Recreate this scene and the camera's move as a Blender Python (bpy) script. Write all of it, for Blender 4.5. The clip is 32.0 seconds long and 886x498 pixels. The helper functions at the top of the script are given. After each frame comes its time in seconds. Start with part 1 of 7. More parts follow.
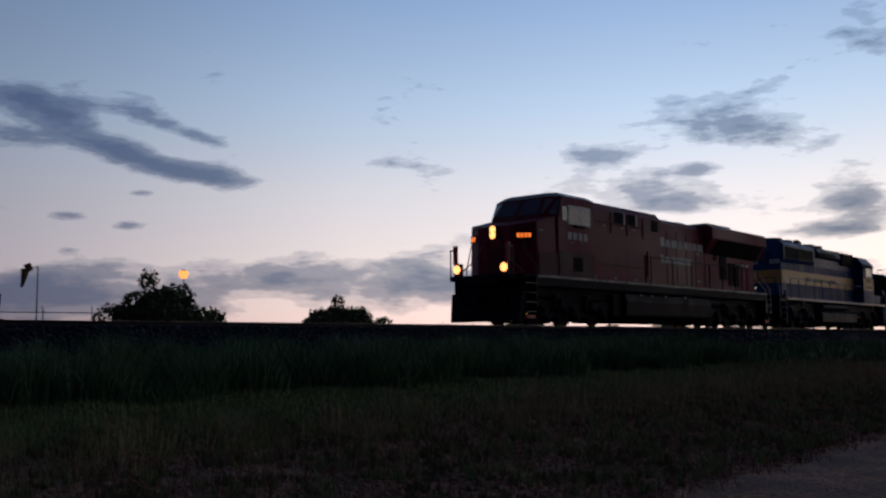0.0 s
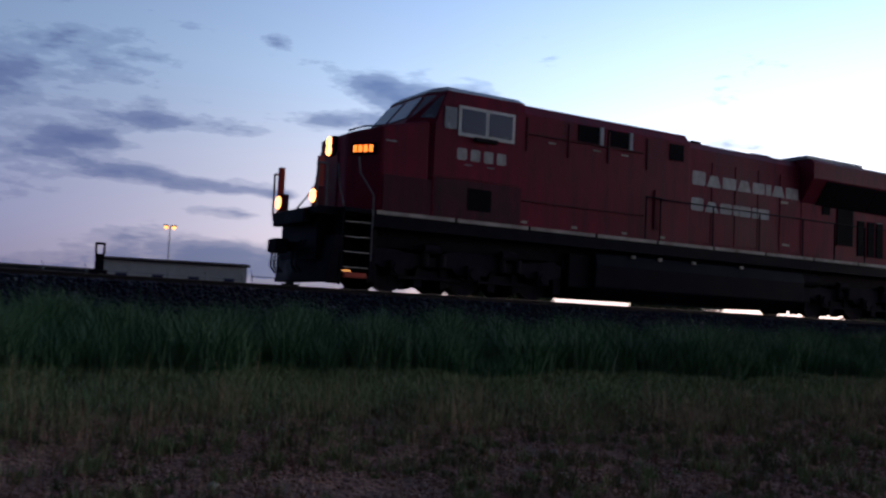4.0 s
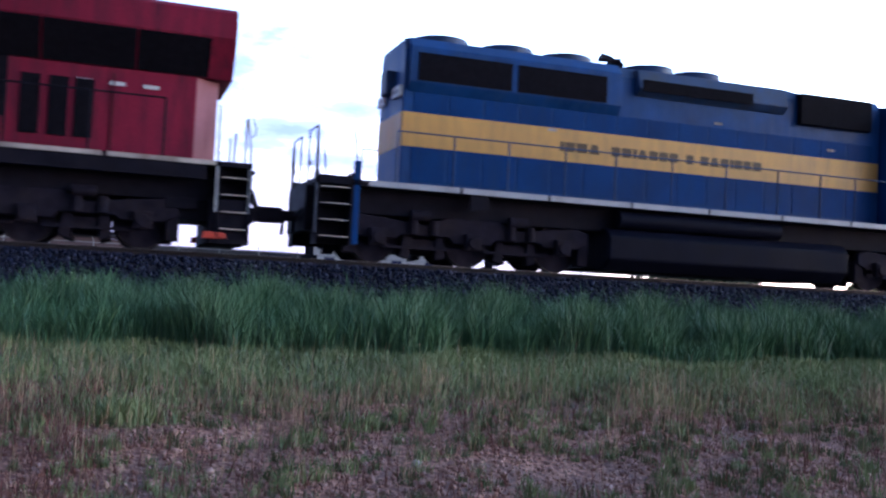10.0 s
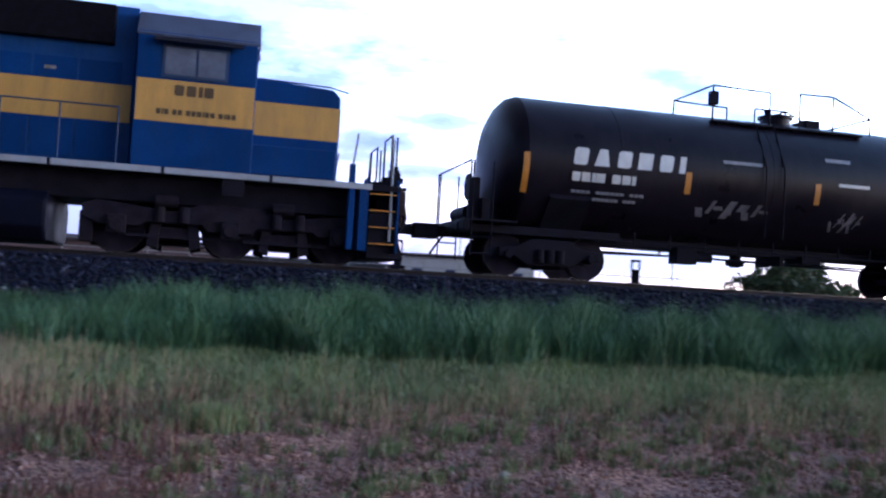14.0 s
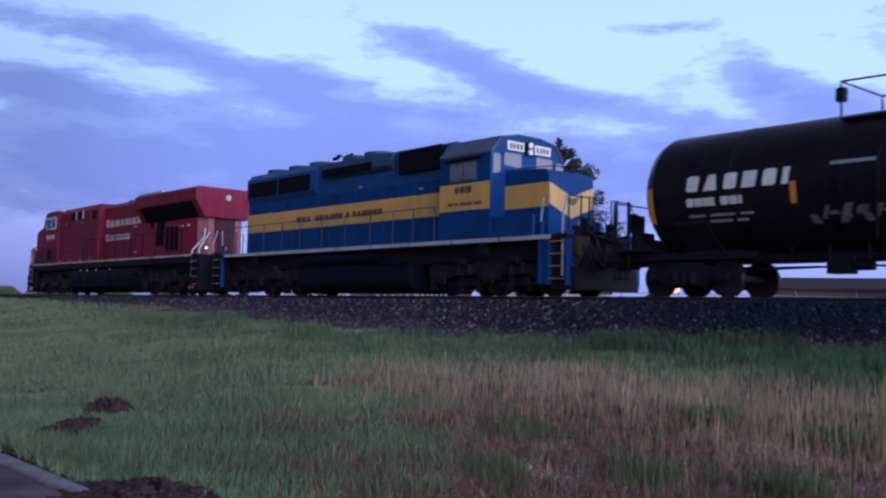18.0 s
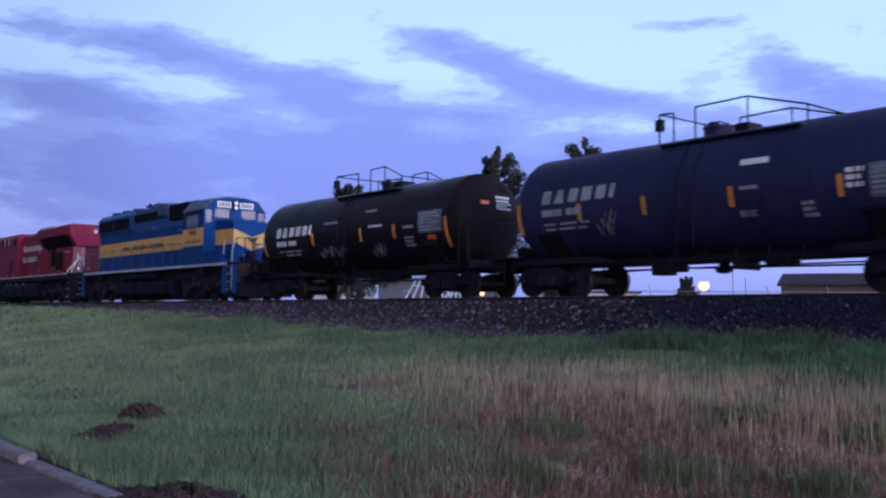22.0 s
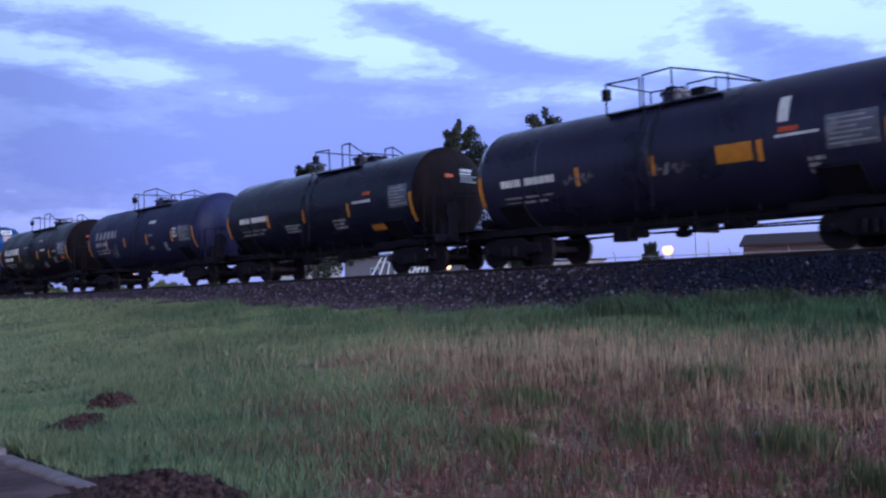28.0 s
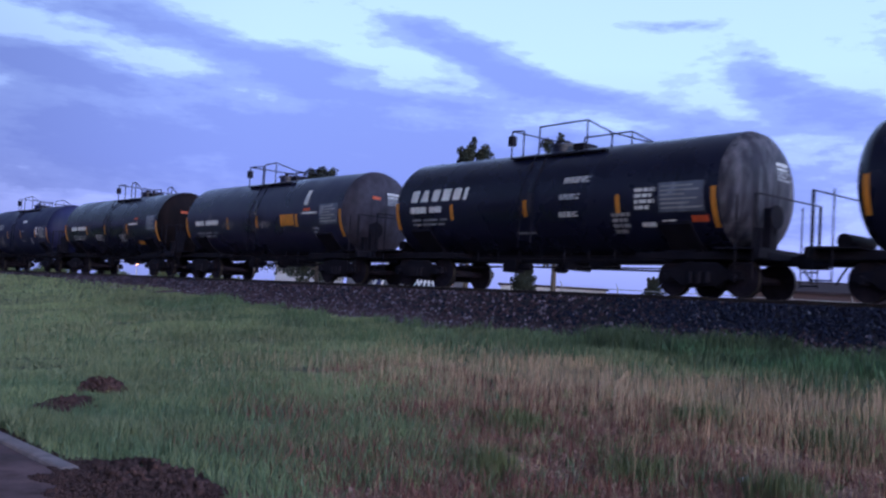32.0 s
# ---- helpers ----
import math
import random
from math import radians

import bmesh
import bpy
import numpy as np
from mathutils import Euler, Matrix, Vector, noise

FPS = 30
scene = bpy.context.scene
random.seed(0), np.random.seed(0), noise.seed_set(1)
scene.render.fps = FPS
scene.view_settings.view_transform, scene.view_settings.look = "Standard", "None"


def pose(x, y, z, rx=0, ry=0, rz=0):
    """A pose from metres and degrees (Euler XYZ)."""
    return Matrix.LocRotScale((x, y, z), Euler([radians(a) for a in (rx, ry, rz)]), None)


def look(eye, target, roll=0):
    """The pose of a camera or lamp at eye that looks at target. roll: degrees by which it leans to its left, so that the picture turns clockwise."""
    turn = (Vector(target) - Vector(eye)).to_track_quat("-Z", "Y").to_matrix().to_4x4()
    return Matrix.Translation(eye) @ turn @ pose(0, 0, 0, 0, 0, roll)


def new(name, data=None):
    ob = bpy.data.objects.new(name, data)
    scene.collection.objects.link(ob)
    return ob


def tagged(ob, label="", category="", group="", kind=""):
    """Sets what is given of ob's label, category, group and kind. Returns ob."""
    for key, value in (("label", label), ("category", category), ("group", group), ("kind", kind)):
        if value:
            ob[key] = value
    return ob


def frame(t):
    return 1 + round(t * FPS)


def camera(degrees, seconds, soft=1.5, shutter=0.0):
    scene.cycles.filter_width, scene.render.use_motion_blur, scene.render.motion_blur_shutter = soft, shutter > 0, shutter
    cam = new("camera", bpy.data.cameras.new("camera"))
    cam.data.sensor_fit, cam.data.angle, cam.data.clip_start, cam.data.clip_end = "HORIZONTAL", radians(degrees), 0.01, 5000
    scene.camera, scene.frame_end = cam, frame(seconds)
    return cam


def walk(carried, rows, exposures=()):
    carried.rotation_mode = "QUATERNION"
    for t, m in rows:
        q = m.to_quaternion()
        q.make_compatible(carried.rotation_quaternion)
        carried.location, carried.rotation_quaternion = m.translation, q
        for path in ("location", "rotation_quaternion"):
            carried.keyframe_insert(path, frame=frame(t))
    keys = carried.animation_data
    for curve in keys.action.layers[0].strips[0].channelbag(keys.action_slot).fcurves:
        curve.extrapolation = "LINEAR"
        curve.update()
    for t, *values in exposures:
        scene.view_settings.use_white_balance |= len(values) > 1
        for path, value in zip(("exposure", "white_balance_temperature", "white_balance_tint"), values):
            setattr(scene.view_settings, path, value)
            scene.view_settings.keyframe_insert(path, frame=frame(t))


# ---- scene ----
EYE = 1.6
cam = camera(49.64, 32.0, soft=2.3, shutter=0.5)
PATH = [
    (0.0, pose(0, 0, EYE, 95.50, 0.56, -50.14)),
    (0.5, pose(0, 0, EYE, 95.58, 0.37, -48.01)),
    (1.0, pose(0, 0, EYE, 95.75, 0.05, -45.36)),
    (1.5, pose(0, 0, EYE, 96.13, -0.55, -42.19)),
    (2.0, pose(0, 0, EYE, 95.44, -0.98, -38.56)),
    (2.5, pose(0, 0, EYE, 94.97, -0.99, -36.19)),
    (3.0, pose(0, 0, EYE, 94.69, -2.33, -34.16)),
    (3.5, pose(0, 0, EYE, 94.33, -2.73, -33.25)),
    (5.5, pose(0, 0, EYE, 94.27, -2.48, -20.27)),
    (6.0, pose(0, 0, EYE, 94.37, -2.43, -19.20)),
    (6.5, pose(0, 0, EYE, 93.85, -2.50, -19.42)),
    (7.0, pose(0, 0, EYE, 93.32, -2.43, -19.49)),
    (7.5, pose(0, 0, EYE, 92.77, -2.45, -19.46)),
    (8.0, pose(0, 0, EYE, 92.77, -2.73, -19.16)),
    (8.5, pose(0, 0, EYE, 92.66, -2.64, -18.99)),
    (9.0, pose(0, 0, EYE, 92.56, -2.60, -19.05)),
    (9.5, pose(0, 0, EYE, 92.50, -2.78, -19.10)),
    (10.0, pose(0, 0, EYE, 92.51, -2.82, -19.06)),
    (10.5, pose(0, 0, EYE, 92.51, -2.85, -19.06)),
    (11.0, pose(0, 0, EYE, 92.43, -2.87, -19.10)),
    (11.5, pose(0, 0, EYE, 92.33, -2.87, -19.23)),
    (12.0, pose(0, 0, EYE, 92.32, -2.84, -19.15)),
    (12.5, pose(0, 0, EYE, 92.34, -2.92, -19.26)),
    (13.0, pose(0, 0, EYE, 92.53, -2.86, -18.56)),
    (13.5, pose(0, 0, EYE, 92.80, -2.98, -17.50)),
    (15.5, pose(0, 0, EYE, 92.63, -0.41, 13.70)),
    (15.8, pose(0, 0, EYE, 92.77, 0.87, 20.83)),
    (16.0, pose(0, 0, EYE, 93.11, 0.71, 24.31)),
    (16.3, pose(0, 0, EYE, 92.42, -2.34, 31.24)),
    (16.5, pose(0, 0, EYE, 92.70, -2.40, 38.03)),
    (17.0, pose(0, 0, EYE, 92.74, -0.50, 41.16)),
    (17.5, pose(0, 0, EYE, 93.78, -0.91, 46.26)),
    (18.0, pose(0, 0, EYE, 93.82, -1.41, 49.23)),
    (18.5, pose(0, 0, EYE, 94.24, -1.41, 49.80)),
    (19.0, pose(0, 0, EYE, 93.82, -2.49, 50.40)),
    (19.5, pose(0, 0, EYE, 93.59, -1.99, 51.40)),
    (20.0, pose(0, 0, EYE, 93.64, -1.73, 51.96)),
    (20.5, pose(0, 0, EYE, 93.85, -1.33, 52.26)),
    (21.0, pose(0, 0, EYE, 93.73, -1.41, 51.45)),
    (21.5, pose(0, 0, EYE, 93.98, -1.38, 51.13)),
    (22.0, pose(0, 0, EYE, 93.90, -0.53, 50.92)),
    (22.5, pose(0, 0, EYE, 93.55, 0.68, 50.92)),
    (23.0, pose(0, 0, EYE, 93.31, 1.18, 50.63)),
    (23.5, pose(0, 0, EYE, 93.50, 1.25, 50.54)),
    (24.0, pose(0, 0, EYE, 92.92, 1.09, 50.04)),
    (24.5, pose(0, 0, EYE, 92.75, 1.19, 49.89)),
    (26.5, pose(0, 0, EYE, 92.58, 1.90, 50.00)),
    (27.0, pose(0, 0, EYE, 92.45, 1.92, 49.86)),
    (27.5, pose(0, 0, EYE, 92.22, 1.97, 49.53)),
    (28.0, pose(0, 0, EYE, 92.36, 1.99, 48.98)),
    (28.5, pose(0, 0, EYE, 92.15, 2.10, 48.78)),
    (29.0, pose(0, 0, EYE, 91.88, 2.28, 48.61)),
    (29.5, pose(0, 0, EYE, 91.84, 2.90, 48.35)),
    (30.0, pose(0, 0, EYE, 92.32, 1.76, 48.53)),
    (30.5, pose(0, 0, EYE, 92.29, 0.52, 49.13)),
    (31.0, pose(0, 0, EYE, 92.77, -0.85, 48.59)),
    (31.5, pose(0, 0, EYE, 92.59, -2.64, 48.60)),
    (32.0, pose(0, 0, EYE, 93.29, -3.38, 48.98)),
]
# the picture brightens as the camera turns away from the afterglow
walk(cam, PATH, [(0.0, -3.08, 6550, 10), (1.0, -3.0, 6500, 10), (2.0, -2.82, 6450, 10), (3.0, -2.45, 6400, 10), (3.5, -2.25, 6400, 10), (5.5, -1.0, 6250, 15), (6.0, -0.5, 6200, 17), (6.5, 0.5, 6000, 18),
                 (7.0, 1.1, 5950, 16), (7.5, 1.38, 5950, 15), (8.2, 1.38, 5950, 14), (9.0, 0.86, 6000, 12), (9.5, 0.57, 6000, 12), (10.0, 0.42, 6000, 12), (10.5, 0.38, 5980, 12), (13.5, 0.38, 5980, 12),
                 (15.5, -0.75, 5850, 7), (16.3, -0.75, 5850, 7), (17.0, -0.5, 5880, 10), (17.8, -0.36, 6000, 17), (20.0, -0.34, 6000, 19), (24.0, -0.3, 6000, 20), (26.0, -0.05, 6000, 17), (28.0, -0.2, 6000, 17), (30.0, -0.33, 6000, 17), (32.0, -0.28, 6000, 17)])

TRACK_Y = 19.7   # centre line of the track, parallel to x
RAIL_Z = 2.117   # top of the rails
HALF_GAUGE = 0.7525


# small departures from the even roll: seconds, metres
STEADY = ((0, 1, 2, 3, 3.5, 5.5, 6.5, 7.5, 8.5, 9, 9.5, 10, 10.5, 11, 11.5, 12, 13, 13.5, 15.5, 16.5, 17.5, 18.5, 19, 20, 21, 22, 23, 23.5, 24.5, 26.5, 27.5, 28, 29, 30, 31, 32),
          (0.55, 0.36, 0.38, 0.39, 0.39, 0.42, 0.41, 0.32, 0.39, 0.16, 0.14, 0.28, 0.24, 0.02, -0.01, 0.13, -0.15, -0.06, 0.0, -0.14, -0.23, -0.33, -0.47, -0.48, -0.32, -0.22, -0.12, -0.30, -0.23, -0.08, -0.04, -0.22, -0.12, -0.27, -0.29, -0.12))


def along(t):
    """Distance along x of the train's reference point at t seconds; it rolls towards -x."""
    q = (t - 16) / 16
    return float(np.polyval((-3.735, -1.441, 6.910, 4.604, -5.001, -78.668, -49.052), q) + np.interp(t, *STEADY))


# ---------------------------------------------------------------- world
def build_world():
    w = bpy.data.worlds.new("dusk_sky")
    scene.world = w
    w.use_nodes = True
    nt = w.node_tree
    nt.nodes.clear()
    N, L = nt.nodes.new, nt.links.new

    def put(sock, v):
        if isinstance(v, (int, float)):
            sock.default_value = v
        else:
            L(v, sock)

    def m(op, a, b=0.0, c=0.0, clamp=False):
        n = N("ShaderNodeMath")
        n.operation, n.use_clamp = op, clamp
        for s, v in zip(n.inputs, (a, b, c)):
            put(s, v)
        return n.outputs[0]

    def ramp(fac, stops, mode="EASE"):
        n = N("ShaderNodeValToRGB")
        n.color_ramp.interpolation = mode
        e = n.color_ramp.elements
        while len(e) < len(stops):
            e.new(0.5)
        for q, (p, c) in zip(e, stops):
            q.position = p
            q.color = (*c, 1) if isinstance(c, tuple) else (c, c, c, 1)
        put(n.inputs[0], fac)
        return n.outputs[0]

    def mix(fac, a, b, kind="MIX"):
        n = N("ShaderNodeMix")
        n.data_type, n.blend_type = "RGBA", kind
        put(n.inputs["Factor"], fac)
        for s, v in ((n.inputs[6], a), (n.inputs[7], b)):
            if isinstance(v, tuple):
                s.default_value = (*v, 1)
            else:
                L(v, s)
        return n.outputs[2]

    def scale(col, f):
        n = N("ShaderNodeVectorMath")
        n.operation = "SCALE"
        L(col, n.inputs[0])
        put(n.inputs["Scale"], f)
        return n.outputs[0]

    tc = N("ShaderNodeTexCoord")
    sp = N("ShaderNodeSeparateXYZ")
    L(tc.outputs["Generated"], sp.inputs[0])
    x, y, z = sp.outputs
    zc = m("MAXIMUM", z, 0.0)
    el = m("MULTIPLY", m("ARCSINE", zc), 57.2958)
    az = m("MULTIPLY", m("ARCTAN2", m("MULTIPLY", x, -1.0), y), 57.2958)
    # angle from the sunset bearing, 0 at the glow, 1 opposite
    gx, gy = math.sin(radians(84)), math.cos(radians(84))
    hor = m("SQRT", m("MAXIMUM", m("SUBTRACT", 1.0, m("MULTIPLY", z, z)), 1e-4))
    cosg = m("DIVIDE", m("ADD", m("MULTIPLY", x, gx), m("MULTIPLY", y, gy)), hor)
    ang = m("DIVIDE", m("ARCCOSINE", m("MULTIPLY", cosg, 0.9999)), math.pi)
    glow = ramp(ang, [(0.0, 0.80), (0.10, 0.84), (0.22, 0.60), (0.30, 0.35), (0.39, 0.10), (0.48, 0.012), (0.58, 0.0)], "B_SPLINE")
    elf = m("DIVIDE", el, 90.0)
    glow_col = ramp(elf, [(0.0, (0.90, 0.61, 0.49)), (0.05, (0.94, 0.79, 0.67)), (0.10, (0.89, 0.85, 0.82)), (0.15, (0.66, 0.82, 1.0)),
                          (0.22, (0.46, 0.68, 1.05)), (0.30, (0.36, 0.60, 1.0)), (0.45, (0.25, 0.50, 1.0))], "LINEAR")
    fall = m("POWER", 2.71828, m("DIVIDE", el, -20.0))
    excess = scale(glow_col, m("MULTIPLY", m("MULTIPLY", glow, fall), 15.0))
    base = ramp(elf, [(0.0, (0.20, 0.25, 0.56)), (0.05, (0.33, 0.42, 0.90)), (0.16, (0.45, 0.66, 1.08)), (0.26, (0.40, 0.58, 1.02)), (0.40, (0.155, 0.195, 0.31)), (1.0, (0.112, 0.118, 0.165))], "LINEAR")
    # the sky darkens away from the track side, dimmed unseen to weaken fill
    behind = ramp(m("MULTIPLY_ADD", y, 0.5, 0.5), [(0.0, 0.18), (0.35, 0.25), (0.60, 0.72), (0.75, 1.0)])
    sky = N("ShaderNodeTexSky")
    sky.sky_type, sky.sun_disc = "NISHITA", False
    sky.sun_elevation, sky.sun_rotation = radians(0.5), radians(84)
    clear = mix(1.0, mix(1.0, scale(base, m("MULTIPLY", behind, 1.58)), excess, "ADD"), scale(sky.outputs[0], 0.03), "ADD")

    # clouds: level streaky noise gathered into banks
    lay = N("ShaderNodeCombineXYZ")
    L(m("MULTIPLY", az, 0.13), lay.inputs[0])
    L(m("MULTIPLY", el, 0.36), lay.inputs[1])

    def noise_of(sx, sy, rot, scl, det, rough):
        mp = N("ShaderNodeMapping")
        mp.inputs["Rotation"].default_value = (0, 0, radians(rot))
        mp.inputs["Scale"].default_value = (sx, sy, 1)
        L(lay.outputs[0], mp.inputs[0])
        n = N("ShaderNodeTexNoise")
        n.inputs["Scale"].default_value, n.inputs["Detail"].default_value, n.inputs["Roughness"].default_value = scl, det, rough
        L(mp.outputs[0], n.inputs["Vector"])
        return n.outputs["Fac"]

    def bank(a, e, wa, we, tilt=0.0):
        da = m("DIVIDE", m("SUBTRACT", az, a), wa)
        de = m("DIVIDE", m("SUBTRACT", m("SUBTRACT", el, e), m("MULTIPLY", m("SUBTRACT", az, a), tilt)), we)
        return m("POWER", 2.71828, m("MULTIPLY", m("ADD", m("MULTIPLY", da, da), m("MULTIPLY", de, de)), -1.0))

    banks = None
    for a, e, wa, we, tilt, amt in WEST_BANKS + NORTH_WEST_BANKS + NORTH_BANKS + EAST_BANKS:
        b = m("MULTIPLY", bank(a, e, wa * 1.2, we * 1.45, tilt), amt + 0.03)
        banks = b if banks is None else m("ADD", banks, b)
    n1 = noise_of(1.0, 1.0, 4, 1.3, 8.0, 0.58)
    n2 = noise_of(1.0, 1.5, -6, 4.5, 6.0, 0.62)
    dens = m("ADD", m("ADD", m("MULTIPLY", m("SUBTRACT", n1, 0.5), 1.5), m("MULTIPLY", m("SUBTRACT", n2, 0.5), 0.42)), m("SUBTRACT", banks, 0.25))
    dens = ramp(dens, [(0.0, 0.0), (0.10, 0.30), (0.30, 0.78), (0.60, 1.0)], "EASE")
    cloud = mix(1.0, ramp(elf, [(0.0, (0.27, 0.33, 0.74)), (0.08, (0.295, 0.40, 1.02)), (0.2, (0.31, 0.45, 1.06)), (0.3, (0.2, 0.26, 0.6)), (0.45, (0.10, 0.105, 0.15)), (1.0, (0.08, 0.078, 0.10))], "LINEAR"),
                mix(1.0, scale(excess, 0.22), (0.55, 0.85, 1.15), "MULTIPLY"), "ADD")
    cloud = scale(cloud, behind)
    both = mix(m("MULTIPLY", dens, 0.92), clear, cloud)
    bg = N("ShaderNodeBackground")
    L(both, bg.inputs[0])
    bg.inputs[1].default_value = 1.0
    out = N("ShaderNodeOutputWorld")
    L(bg.outputs[0], out.inputs[0])


# cloud banks: bearing (left of the track's normal), height, half widths in degrees, tilt, weight
WEST_BANKS = [(-66.8, 12.7, 3.5, 1.21, 0, 0.46), (-58.9, 10.9, 2.3, 0.5, 0, 0.46), (-64.1, 7.9, 3.2, 0.64, 0, 0.5), (-65.4, 9.8, 1.3, 0.29, 0, 0.46), (-73.9, 7.6, 2.0, 0.57, 0, 0.5),
              (-72.6, 6.0, 2.3, 0.32, 0, 0.52), (-73.5, 17.5, 4.4, 1.43, 0, 0.3), (-47.3, 3.5, 13.9, 1.07, 0, 0.62), (-62.4, 3.6, 6.4, 0.86, 0, 0.55), (-62, 9, 16, 4, 0, 0.12)]
NORTH_WEST_BANKS = [(-26.5, 13.6, 2.6, 0.55, 0.10, 0.52), (-28.5, 12.1, 3.0, 0.80, 0.30, 0.54), (-32.0, 10.7, 3.2, 0.50, 0.25, 0.54), (-36.5, 9.7, 2.6, 0.45, 0.10, 0.54),
                    (-33.2, 13.1, 1.8, 0.60, 0.10, 0.50), (-35.2, 12.1, 2.0, 0.35, 0.25, 0.48), (-24.0, 11.3, 2.6, 0.45, 0, 0.50), (-28.8, 7.2, 1.1, 0.22, 0, 0.54), (-31.9, 6.7, 1.2, 0.25, 0, 0.50),
                    (-32.7, 8.6, 0.9, 0.15, 0, 0.44), (-28.7, 5.3, 0.7, 0.18, 0, 0.5), (-27.8, 3.1, 4.7, 0.79, 0, 0.5)]
NORTH_BANKS = [(-13.5, 10.4, 1.8, 0.40, 0, 0.54), (-9.6, 9.0, 1.7, 0.43, 0, 0.5), (-12.5, 7.4, 2.0, 0.40, 0, 0.54), (-17.5, 6.95, 3.2, 0.36, 0, 0.56), (-20.9, 6.7, 0.9, 0.22, 0, 0.5),
               (-18.0, 5.5, 2.2, 0.30, 0, 0.44), (-20.4, 15.7, 1.2, 0.50, 0, 0.36), (-18.5, 10.3, 1.8, 0.40, 0, 0.40), (-18.1, 2.0, 10.2, 1.14, 0, 0.6), (-16.8, 2.9, 3.1, 0.5, 0, 0.42),
               (-4, 12, 9, 4.0, 0, 0.42)]
EAST_BANKS = [(71.0, 15.2, 6.0, 0.75, 0.05, 0.54), (63.5, 14.2, 5.0, 0.75, 0.16, 0.54), (56.3, 13.4, 4.0, 0.42, 0.06, 0.48), (73.0, 12.0, 4.5, 0.65, 0.12, 0.48),
              (51.3, 15.8, 3.4, 0.85, 0.22, 0.56), (46.5, 14.3, 3.6, 0.85, 0.30, 0.56), (40.5, 12.7, 4.0, 0.55, 0.20, 0.50), (58.0, 12.2, 3.0, 0.50, 0.10, 0.44), (52.0, 12.0, 4.0, 0.45, 0.05, 0.40),
              (62.0, 8.2, 32.0, 2.7, 0.01, 0.72), (46.0, 8.6, 22.0, 2.6, 0.01, 0.30), (31.0, 13.8, 2.6, 1.1, 0.35, 0.54), (27.0, 12.3, 3.5, 0.85, 0.25, 0.54), (36.0, 16.7, 2.6, 0.35, 0, 0.46), (19.6, 14.9, 3.6, 1.1, 0, 0.54),
              (14.0, 13.4, 3.6, 0.75, 0.12, 0.54), (4.3, 14.7, 2.6, 0.65, -0.05, 0.54), (5.0, 12.2, 2.8, 0.5, 0, 0.42), (7.0, 9.9, 3.0, 0.5, 0, 0.40), (20, 19, 8, 2, 0, 0.4), (60, 22, 20, 2, 0, 0.35)]
build_world()

# last glow below the horizon, through thin cloud
sun = new("afterglow", bpy.data.lights.new("afterglow", "SUN"))
sun.data.energy, sun.data.angle, sun.data.color = 0.12, radians(25), (1.0, 0.72, 0.55)
sun.matrix_world = look((0, 0, 0), (-math.sin(radians(84)), -math.cos(radians(84)), -0.10))


